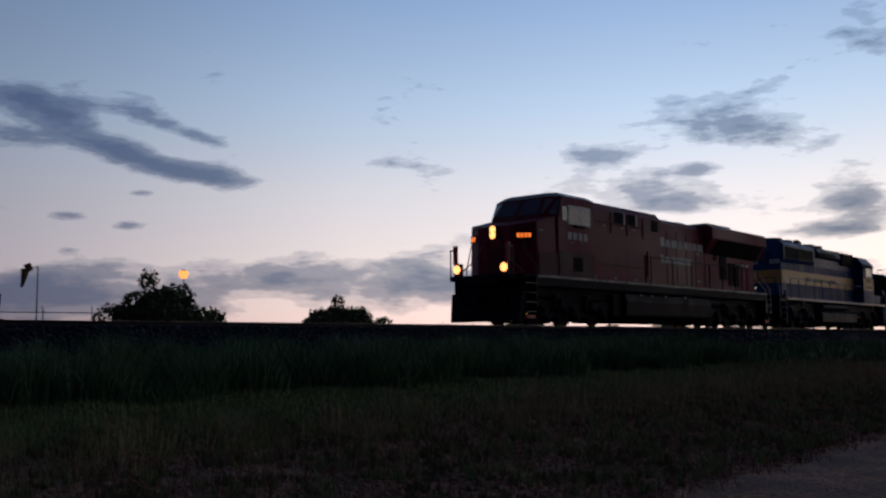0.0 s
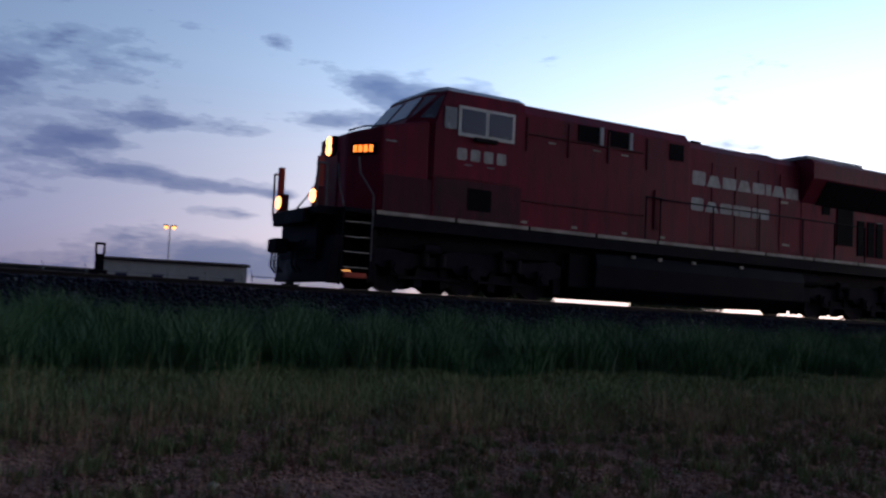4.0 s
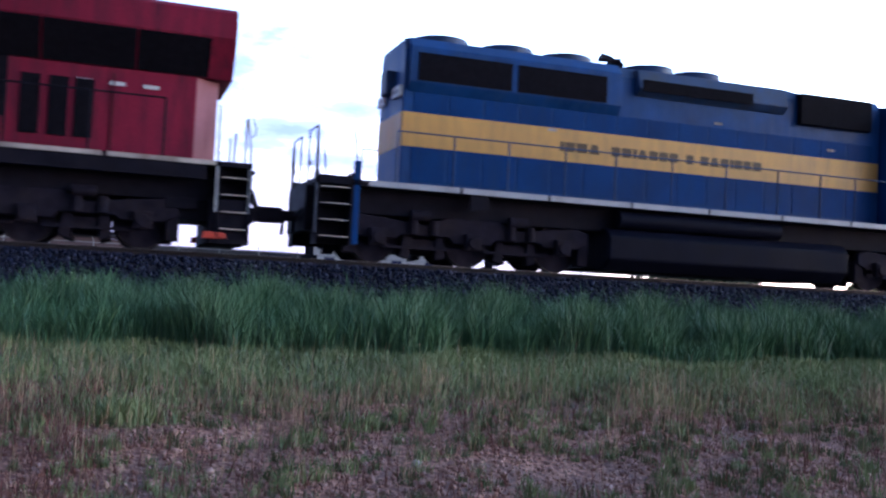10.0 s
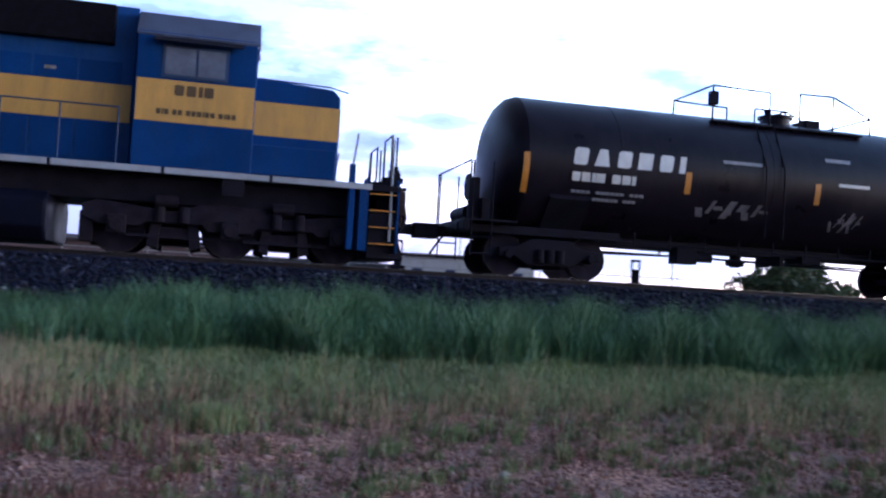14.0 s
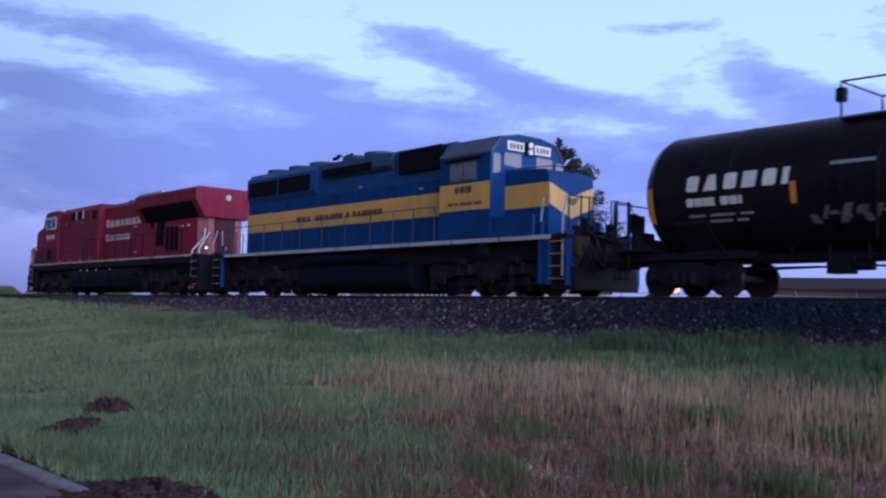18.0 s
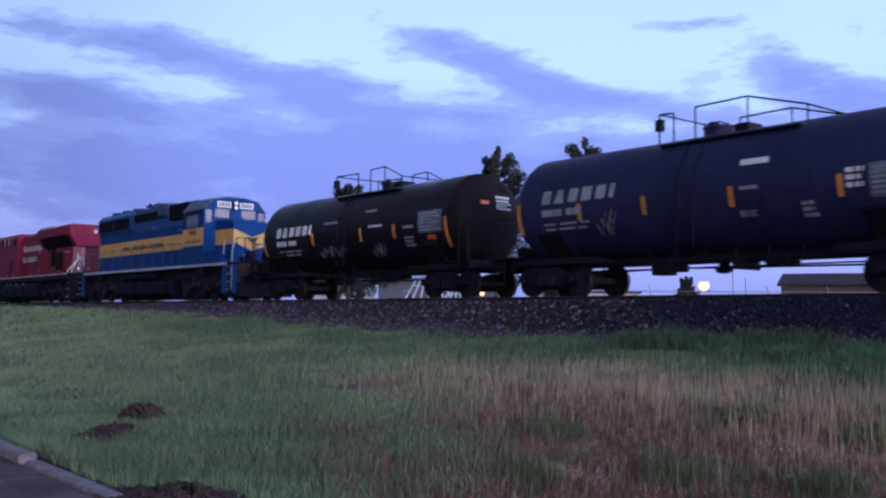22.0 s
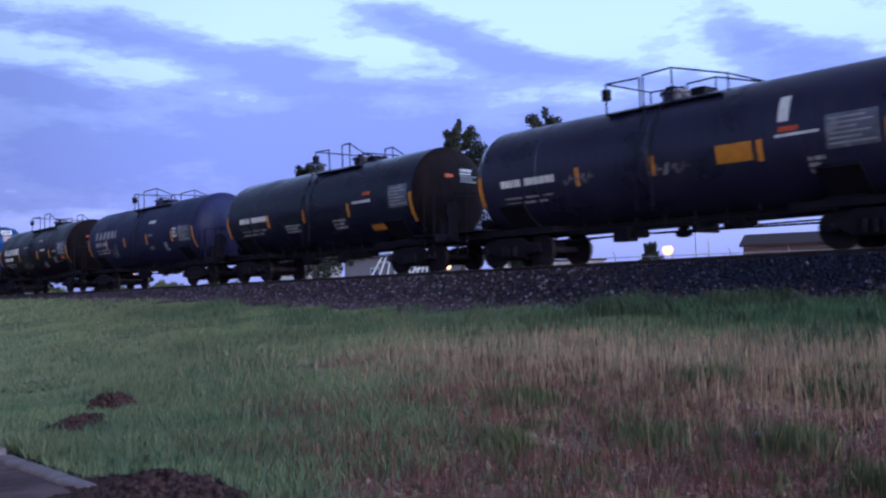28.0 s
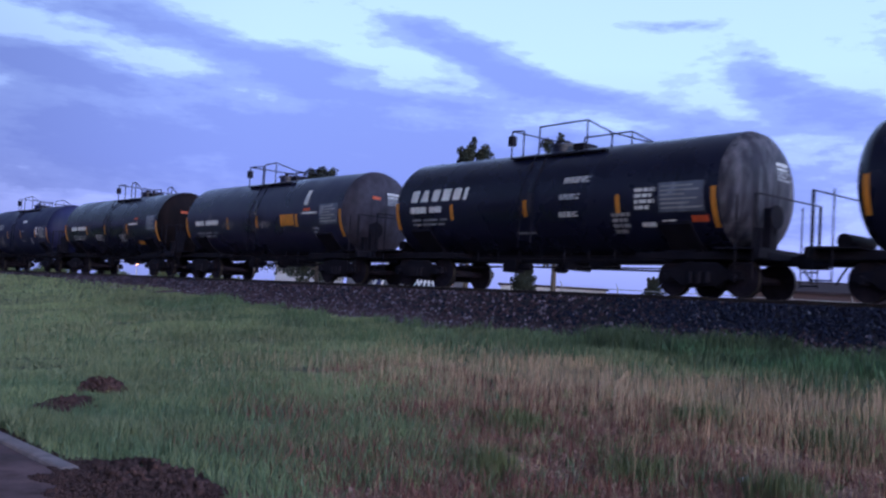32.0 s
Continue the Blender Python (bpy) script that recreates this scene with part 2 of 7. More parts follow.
# ---------------------------------------------------------------- materials
def material(name, color, rough=0.6, metal=0.0, var=0.25, grain=6.0, fine=60.0, bump=0.15, dirt=None, dirt_amt=0.0, streak=False,
             island=0.0, island_to=None, island_from=0.0, obj_random=0.0, spec=0.5, coat=0.0):
    """Principled surface: base colour with two scales of noise, stains, and fine relief."""
    mat = bpy.data.materials.new(name)
    mat.use_nodes = True
    nt = mat.node_tree
    N, L = nt.nodes.new, nt.links.new
    bsdf = nt.nodes["Principled BSDF"]
    bsdf.inputs["Roughness"].default_value, bsdf.inputs["Metallic"].default_value = rough, metal
    bsdf.inputs["Specular IOR Level"].default_value = spec
    bsdf.inputs["Coat Weight"].default_value = coat
    tc = N("ShaderNodeTexCoord")

    def noise_tex(scl, det, stretch=(1, 1, 1)):
        mp = N("ShaderNodeMapping")
        mp.inputs["Scale"].default_value = stretch
        L(tc.outputs["Object"], mp.inputs[0])
        n = N("ShaderNodeTexNoise")
        n.inputs["Scale"].default_value, n.inputs["Detail"].default_value = scl, det
        L(mp.outputs[0], n.inputs["Vector"])
        return n.outputs["Fac"]

    def mixc(fac, a, b, kind="MIX"):
        n = N("ShaderNodeMix")
        n.data_type, n.blend_type = "RGBA", kind
        for s, v in ((n.inputs["Factor"], fac), (n.inputs[6], a), (n.inputs[7], b)):
            if isinstance(v, tuple):
                s.default_value = (*v, 1)
            elif isinstance(v, float):
                s.default_value = v
            else:
                L(v, s)
        return n.outputs[2]

    def remap(fac, a, b, lo, hi):
        n = N("ShaderNodeMapRange")
        for s, v in zip(n.inputs[1:5], (a, b, lo, hi)):
            s.default_value = v
        L(fac, n.inputs[0])
        return n.outputs[0]

    def times(a, b):
        n = N("ShaderNodeMath")
        n.operation = "MULTIPLY"
        L(a, n.inputs[0])
        L(b, n.inputs[1])
        return n.outputs[0]

    big, small = noise_tex(grain, 5), noise_tex(fine, 3)
    lo = tuple(c * (1 - var) for c in color)
    hi = tuple(min(1, c * (1 + var)) for c in color)
    col = mixc(remap(big, 0.3, 0.7, 0, 1), lo, hi)
    col = mixc(remap(small, 0.3, 0.7, 0, 0.35), col, lo)
    if island_to:
        g = N("ShaderNodeNewGeometry")
        col = mixc(remap(g.outputs["Random Per Island"], island_from, 1, 0, island), col, island_to)
    if obj_random:
        o = N("ShaderNodeObjectInfo")
        col = mixc(remap(o.outputs["Random"], 0, 1, 0, obj_random), col, tuple(c * 0.35 for c in color))
    if dirt:
        st = noise_tex(2.2, 6, (2.5, 2.5, 0.35) if streak else (1, 1, 1))
        st2 = noise_tex(9, 4, (3, 3, 0.5) if streak else (1, 1, 1))
        col = mixc(times(remap(st, 0.42, 0.72, 0, dirt_amt), remap(st2, 0.3, 0.65, 0.35, 1)), col, dirt)
    L(col, bsdf.inputs["Base Color"])
    rr = remap(big, 0.3, 0.7, max(0.02, rough - 0.12), min(1, rough + 0.12))
    L(rr, bsdf.inputs["Roughness"])
    if bump:
        b = N("ShaderNodeBump")
        b.inputs["Strength"].default_value, b.inputs["Distance"].default_value = bump, 0.02
        L(small, b.inputs["Height"])
        L(b.outputs[0], bsdf.inputs["Normal"])
    return mat


def glowing(name, color, strength):
    mat = bpy.data.materials.new(name)
    mat.use_nodes = True
    b = mat.node_tree.nodes["Principled BSDF"]
    b.inputs["Base Color"].default_value = (*color, 1)
    b.inputs["Emission Color"].default_value = (*color, 1)
    b.inputs["Emission Strength"].default_value = strength
    return mat


def window_glass(name, tint=(0.035, 0.045, 0.13)):
    mat = bpy.data.materials.new(name)
    mat.use_nodes = True
    b = mat.node_tree.nodes["Principled BSDF"]
    b.inputs["Base Color"].default_value = (*tint, 1)
    b.inputs["Roughness"].default_value = 0.04
    b.inputs["Transmission Weight"].default_value = 0.15
    b.inputs["IOR"].default_value = 1.5
    return mat


GRIME = (0.035, 0.028, 0.024)
RED = material("faded_red_paint", (0.232, 0.016, 0.043), 0.55, var=0.3, grain=0.4, fine=18, bump=0.05, dirt=(0.060, 0.018, 0.032), dirt_amt=0.75, streak=True, spec=0.13)
# the red of RED with the sunset glow mixed into its colour
RED_SUNSET_LIT = material("red_paint_paled_by_sunset_glow", (0.36, 0.14, 0.16), 0.6, var=0.2, grain=0.8, fine=18, bump=0.04, dirt=(0.16, 0.05, 0.06), dirt_amt=0.5, streak=True, spec=0.2)
RED_DK = material("dull_red_roof", (0.11, 0.010, 0.022), 0.6, var=0.2, grain=2, fine=30, bump=0.05, dirt=GRIME, dirt_amt=0.5, spec=0.2)
BLUE = material("royal_blue_paint", (0.007, 0.050, 0.190), 0.5, var=0.25, grain=0.9, fine=25, bump=0.05, dirt=(0.025, 0.05, 0.11), dirt_amt=0.4, streak=True, spec=0.06)
# lighter copy of BLUE: the sky's sheen on the upper hood, put into the paint
BLUE_SKYLIT = material("blue_paint_lightened_as_by_sky", (0.010, 0.062, 0.215), 0.45, var=0.3, grain=1.6, fine=25, bump=0.05, dirt=(0.04, 0.09, 0.19), dirt_amt=0.45, streak=True, spec=0.16)
BLUE_TOP = material("sooty_blue_paint", (0.015, 0.052, 0.145), 0.6, var=0.3, grain=2, fine=30, bump=0.05, dirt=GRIME, dirt_amt=0.7)
YELLOW = material("warm_yellow_paint", (0.70, 0.37, 0.09), 0.5, var=0.12, grain=1.0, fine=25, bump=0.04, dirt=(0.30, 0.19, 0.08), dirt_amt=0.45, streak=True)
CREAM = material("worn_cream_edge_paint", (0.52, 0.45, 0.40), 0.65, var=0.35, grain=2, fine=50, bump=0.05, dirt=(0.13, 0.08, 0.055), dirt_amt=0.95)
WHITE = material("white_paint", (0.74, 0.74, 0.74), 0.5, var=0.1, grain=5, fine=60, bump=0.03, dirt=(0.35, 0.3, 0.3), dirt_amt=0.4)
WORN = material("worn_white_lettering_paint", (0.50, 0.47, 0.48), 0.6, var=0.25, grain=7, fine=40, bump=0.02, dirt=(0.22, 0.12, 0.12), dirt_amt=0.6)
RAILPAINT = material("grimy_grey_rail_paint", (0.15, 0.14, 0.155), 0.6, var=0.25, grain=6, bump=0.03, dirt=(0.05, 0.04, 0.04), dirt_amt=0.6)
RUSTIRON = material("rust_browned_iron", (0.060, 0.034, 0.030), 0.85, var=0.45, grain=7, fine=50, bump=0.3, dirt=(0.02, 0.014, 0.014), dirt_amt=0.7, spec=0.05)
# red brightened to orange as if lamplight fell on it
LAMPLIT_RED = material("lamp_lit_orange_red_paint", (0.55, 0.055, 0.03), 0.5, var=0.15, grain=4, bump=0.03)
# darker streaked red for the lower cab and nose panels and the rear door
RED_DARKER = material("darker_streaked_red_paint", (0.095, 0.013, 0.028), 0.6, var=0.4, grain=1.2, fine=18, bump=0.05, dirt=(0.030, 0.013, 0.020), dirt_amt=0.95, streak=True, spec=0.18)
GREYW = material("greyed_lettering_paint", (0.33, 0.33, 0.36), 0.6, var=0.25, grain=9, fine=60, bump=0.02, dirt=(0.06, 0.06, 0.07), dirt_amt=0.7)
CABGREY = material("grey_roof_paint", (0.42, 0.43, 0.48), 0.5, var=0.15, grain=2, fine=40, bump=0.05, dirt=(0.14, 0.13, 0.14), dirt_amt=0.5)
LETTER_DK = material("dark_lettering_paint", (0.12, 0.07, 0.03), 0.6, var=0.2, grain=9, bump=0.02)
RUNNING = material("grimy_running_gear_steel", (0.021, 0.018, 0.029), 0.7, 0.1, var=0.4, grain=4, fine=40, bump=0.3, dirt=(0.038, 0.028, 0.029), dirt_amt=0.7, spec=0.05)
DARK = material("black_frame_paint", (0.014, 0.013, 0.021), 0.6, var=0.3, grain=3, fine=40, bump=0.12, dirt=(0.024, 0.019, 0.021), dirt_amt=0.5, spec=0.04)
FUEL = material("dusty_dark_tank_steel", (0.006, 0.007, 0.017), 0.55, var=0.25, grain=1.5, fine=30, bump=0.08, dirt=(0.015, 0.014, 0.022), dirt_amt=0.45, spec=0.05)
GRILLE = material("black_louvre_mesh", (0.010, 0.009, 0.013), 0.7, var=0.3, grain=9, fine=90, bump=0.4, spec=0.03)
TREAD = material("polished_wheel_tread", (0.05, 0.045, 0.045), 0.5, 0.8, var=0.2, grain=8, bump=0.05)
RAILSTEEL = material("rusty_rail_side", (0.026, 0.019, 0.021), 0.75, 0.2, var=0.3, grain=5, fine=60, bump=0.2)
RAILHEAD = material("polished_rail_head", (0.38, 0.36, 0.35), 0.28, 0.95, var=0.15, grain=3, bump=0.04)
TANKBLK = material("black_tank_paint", (0.009, 0.010, 0.030), 0.28, var=0.3, grain=0.9, fine=20, bump=0.03, dirt=(0.017, 0.016, 0.036), dirt_amt=0.45, streak=True, spec=0.42)
TANKBRN = material("brownish_black_tank_paint", (0.010, 0.007, 0.014), 0.38, var=0.3, grain=0.9, fine=20, bump=0.03, dirt=(0.024, 0.014, 0.021), dirt_amt=0.5, streak=True, spec=0.18)
TANKFADE = material("faded_blue_black_tank_paint", (0.019, 0.021, 0.073), 0.52, var=0.25, grain=0.8, fine=20, bump=0.03, dirt=(0.040, 0.043, 0.080), dirt_amt=0.5, streak=True, spec=0.24)
TANKDUST = material("dusty_charcoal_tank_paint", (0.017, 0.017, 0.050), 0.34, var=0.3, grain=0.8, fine=20, bump=0.03, dirt=(0.042, 0.038, 0.068), dirt_amt=0.55, streak=True, spec=0.62)
TANKPALE = material("pale_mottled_tank_end", (0.050, 0.044, 0.062), 0.65, var=0.5, grain=2.5, fine=30, bump=0.05, dirt=(0.016, 0.013, 0.022), dirt_amt=0.8, streak=True, spec=0.15)
TANKSTREAK = material("pale_streaked_tank_end", (0.030, 0.028, 0.042), 0.6, var=0.4, grain=3.0, fine=30, bump=0.06, dirt=(0.20, 0.185, 0.21), dirt_amt=0.75, streak=True, spec=0.15)
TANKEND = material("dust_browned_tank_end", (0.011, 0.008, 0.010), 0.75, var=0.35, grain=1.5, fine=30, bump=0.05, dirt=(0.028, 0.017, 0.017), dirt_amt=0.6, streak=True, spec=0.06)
SMEAR = material("thin_sprayed_paint", (0.17, 0.16, 0.18), 0.65, var=0.35, grain=9, fine=60, bump=0.02, dirt=(0.03, 0.025, 0.03), dirt_amt=0.8)
AMBER = material("amber_reflective_strip", (0.60, 0.23, 0.03), 0.4, var=0.15, grain=6, bump=0.05, dirt=(0.25, 0.12, 0.04), dirt_amt=0.4)
ORANGE = material("orange_red_placard", (0.62, 0.09, 0.03), 0.5, var=0.15, grain=6, bump=0.05)
GALV = material("galvanised_steel", (0.34, 0.35, 0.37), 0.5, 0.6, var=0.2, grain=6, bump=0.1)
GLASS = window_glass("cab_glass")
HEADLAMP = glowing("headlamp_glow", (1.0, 0.33, 0.10), 26.0)
NUMLAMP = glowing("amber_numberboard_glow", (1.0, 0.20, 0.03), 10.0)
STEPLAMP = glowing("step_lamp_glow", (1.0, 0.40, 0.12), 6.0)
PLATLAMP = glowing("platform_lamp_glow", (1.0, 0.85, 0.65), 4.0)
SODIUM = glowing("sodium_lamp_glow", (1.0, 0.33, 0.08), 14.0)
SODIUM_DIM = glowing("distant_sodium_glow", (1.0, 0.40, 0.18), 4.0)
BLUEROOF = material("dull_blue_grey_roof", (0.085, 0.105, 0.17), 0.55, var=0.25, grain=2, fine=40, bump=0.05, dirt=(0.05, 0.04, 0.045), dirt_amt=0.6)
STONE = material("dark_ballast_stone", (0.011, 0.013, 0.034), 0.7, var=0.4, grain=11, fine=90, bump=0.3, island=0.8, island_to=(0.13, 0.13, 0.18), island_from=0.92, spec=0.25)
BALLAST = material("ballast_bed", (0.011, 0.011, 0.022), 0.85, var=0.4, grain=12, fine=50, bump=0.9, dirt=(0.05, 0.025, 0.022), dirt_amt=0.35)
TIMBER = material("creosoted_sleeper_timber", (0.07, 0.05, 0.04), 0.85, var=0.35, grain=8, fine=40, bump=0.4, obj_random=0.5)
CONCRETE = material("weathered_kerb_concrete", (0.27, 0.21, 0.21), 0.85, var=0.35, grain=5, fine=70, bump=0.3, dirt=(0.09, 0.06, 0.058), dirt_amt=0.6, spec=0.15)
PAVING = material("worn_grey_paving", (0.145, 0.085, 0.085), 0.85, var=0.5, grain=1.3, fine=60, bump=0.35, dirt=(0.020, 0.010, 0.010), dirt_amt=1.0, spec=0.12)
EARTH = material("dark_turned_earth", (0.080, 0.043, 0.040), 0.95, var=0.4, grain=8, fine=40, bump=0.9, spec=0.1)
TALLGRASS = material("lush_tall_grass", (0.044, 0.115, 0.050), 0.55, var=0.5, grain=0.7, fine=8, bump=0, island=0.85, island_to=(0.135, 0.26, 0.115))
TUFT = material("olive_green_tuft", (0.062, 0.100, 0.046), 0.6, var=0.5, grain=0.7, fine=8, bump=0, island=0.7, island_to=(0.13, 0.19, 0.09))
CARPET = material("pale_short_grass", (0.185, 0.228, 0.086), 0.6, var=0.3, grain=0.6, fine=6, bump=0, island=0.65, island_to=(0.22, 0.28, 0.11))
FIELD = material("field_grass", (0.114, 0.156, 0.070), 0.6, var=0.75, grain=0.38, fine=2.5, bump=0, island=0.7, island_to=(0.27, 0.285, 0.14))
STRAW = material("dry_straw", (0.56, 0.36, 0.22), 0.7, var=0.3, grain=1.0, fine=9, bump=0, island=0.8, island_to=(0.21, 0.14, 0.085))
STRAWPALE = material("pale_straw", (0.54, 0.37, 0.24), 0.7, var=0.25, grain=1.0, fine=9, bump=0, island=0.7, island_to=(0.30, 0.19, 0.13))
RUSTGRASS = material("rusty_dead_grass", (0.125, 0.045, 0.036), 0.75, var=0.3, grain=1.2, fine=9, bump=0, island=0.8, island_to=(0.26, 0.105, 0.075))
# pale base stands for sky showing in the panes; also the notice panels' grey
SKYGREY = material("panel_grey_and_sky_pale_glass", (0.13, 0.145, 0.20), 0.18, var=0.3, grain=2, fine=20, bump=0, spec=0.8)
CLUMP = material("dark_green_clump", (0.070, 0.088, 0.030), 0.6, var=0.35, grain=0.8, fine=6, bump=0, island=0.7, island_to=(0.13, 0.14, 0.055))
SPILL = material("rusty_brown_stone", (0.072, 0.044, 0.056), 0.8, var=0.45, grain=5, fine=50, bump=0.3, island=0.85, island_to=(0.25, 0.22, 0.28), island_from=0.72, spec=0.2)
# weed green darkened to carry the shade inside the clumps
SHADEWEED = material("weed_green_with_shade_in_it", (0.030, 0.058, 0.026), 0.6, var=0.45, grain=0.9, fine=7, bump=0, island=0.75, island_to=(0.085, 0.125, 0.055))
STEM = material("pale_meadow_stem", (0.22, 0.24, 0.14), 0.65, var=0.3, grain=1.0, fine=8, bump=0, island=0.7, island_to=(0.36, 0.30, 0.19))
LEAF_PALE = material("fresh_shrub_foliage", (0.10, 0.15, 0.04), 0.6, var=0.3, grain=0.8, fine=8, bump=0, island=0.6, island_to=(0.18, 0.20, 0.07))
NEEDLE = material("dark_pine_needles", (0.020, 0.026, 0.018), 0.7, var=0.35, grain=0.8, fine=8, bump=0, island=0.6, island_to=(0.040, 0.042, 0.022))
LEAF = material("dark_tree_foliage", (0.065, 0.090, 0.030), 0.6, var=0.35, grain=0.8, fine=8, bump=0, island=0.6, island_to=(0.12, 0.13, 0.045))
BARK = material("grey_brown_bark", (0.10, 0.075, 0.06), 0.9, var=0.3, grain=6, fine=30, bump=0.5)
SHEDWALL = material("pale_corrugated_wall", (0.55, 0.54, 0.56), 0.6, var=0.08, grain=0.6, fine=20, bump=0.1, dirt=(0.3, 0.27, 0.25), dirt_amt=0.4, streak=True)
BROWNWALL = material("brown_brick_wall", (0.105, 0.066, 0.072), 0.85, var=0.15, grain=1, fine=20, bump=0.2)
SLATEWALL = material("dark_grey_sheet_wall", (0.085, 0.085, 0.105), 0.8, var=0.15, grain=0.8, fine=20, bump=0.1, dirt=(0.05, 0.045, 0.05), dirt_amt=0.4, streak=True)
GREYWALL = material("grey_stucco_wall", (0.36, 0.34, 0.36), 0.85, var=0.12, grain=1, fine=20, bump=0.2)
ROOFDK = material("dark_flat_roofing", (0.055, 0.038, 0.042), 0.9, var=0.2, grain=1, bump=0.2, spec=0.1)
SOCK = material("weathered_orange_fabric", (0.22, 0.09, 0.05), 0.9, var=0.3, grain=4, bump=0.2)
PALESTONE = material("pale_stone", (0.30, 0.26, 0.24), 0.85, var=0.2, grain=9, bump=0.3)


def ground_material():
    """Pinkish gravelly soil, greener and darker under the grass."""
    mat = bpy.data.materials.new("gravelly_soil")
    mat.use_nodes = True
    nt = mat.node_tree
    N, L = nt.nodes.new, nt.links.new
    bsdf = nt.nodes["Principled BSDF"]
    bsdf.inputs["Roughness"].default_value = 0.92
    tc = N("ShaderNodeTexCoord")

    def noise_tex(scl, det):
        n = N("ShaderNodeTexNoise")
        n.inputs["Scale"].default_value, n.inputs["Detail"].default_value = scl, det
        L(tc.outputs["Object"], n.inputs["Vector"])
        return n.outputs["Fac"]

    def mixc(fac, a, b):
        n = N("ShaderNodeMix")
        n.data_type = "RGBA"
        for s, v in ((n.inputs["Factor"], fac), (n.inputs[6], a), (n.inputs[7], b)):
            if isinstance(v, tuple):
                s.default_value = (*v, 1)
            else:
                L(v, s)
        return n.outputs[2]

    def remap(fac, a, b, lo, hi):
        n = N("ShaderNodeMapRange")
        n.interpolation_type = "SMOOTHSTEP"
        for s, v in zip(n.inputs[1:5], (a, b, lo, hi)):
            s.default_value = v
        L(fac, n.inputs[0])
        return n.outputs[0]

    vor = N("ShaderNodeTexVoronoi")
    vor.inputs["Scale"].default_value = 24.0
    L(tc.outputs["Object"], vor.inputs["Vector"])
    pebble = mixc(remap(vor.outputs["Color"], 0.2, 0.9, 0, 1), (0.15, 0.052, 0.035), (0.50, 0.235, 0.155))
    pebble = mixc(remap(noise_tex(1.1, 6), 0.35, 0.7, 0, 0.8), pebble, (0.105, 0.060, 0.050))
    sp = N("ShaderNodeSeparateXYZ")
    L(tc.outputs["Object"], sp.inputs[0])
    edge = N("ShaderNodeMath")
    edge.operation = "MULTIPLY_ADD"
    L(noise_tex(0.6, 5), edge.inputs[0])
    edge.inputs[1].default_value = 4.0
    L(sp.outputs[1], edge.inputs[2])
    green = mixc(remap(noise_tex(3.0, 5), 0.3, 0.7, 0, 1), (0.034, 0.042, 0.026), (0.066, 0.072, 0.042))
    col = mixc(remap(edge.outputs[0], 11.5, 15.0, 0, 1), pebble, green)
    leftw = N("ShaderNodeMath")
    leftw.operation = "MULTIPLY_ADD"
    L(noise_tex(0.5, 4), leftw.inputs[0])
    leftw.inputs[1].default_value = 5.0
    slope = N("ShaderNodeMath")
    slope.operation = "MULTIPLY_ADD"
    L(sp.outputs[1], slope.inputs[0])
    slope.inputs[1].default_value = 0.89
    L(sp.outputs[0], slope.inputs[2])
    L(slope.outputs[0], leftw.inputs[2])
    col = mixc(remap(leftw.outputs[0], -2.2, 0.6, 0, 1), green, col)
    L(col, bsdf.inputs["Base Color"])
    b = N("ShaderNodeBump")
    b.inputs["Strength"].default_value, b.inputs["Distance"].default_value = 0.7, 0.03
    L(vor.outputs["Distance"], b.inputs["Height"])
    L(b.outputs[0], bsdf.inputs["Normal"])
    return mat


SOIL = ground_material()


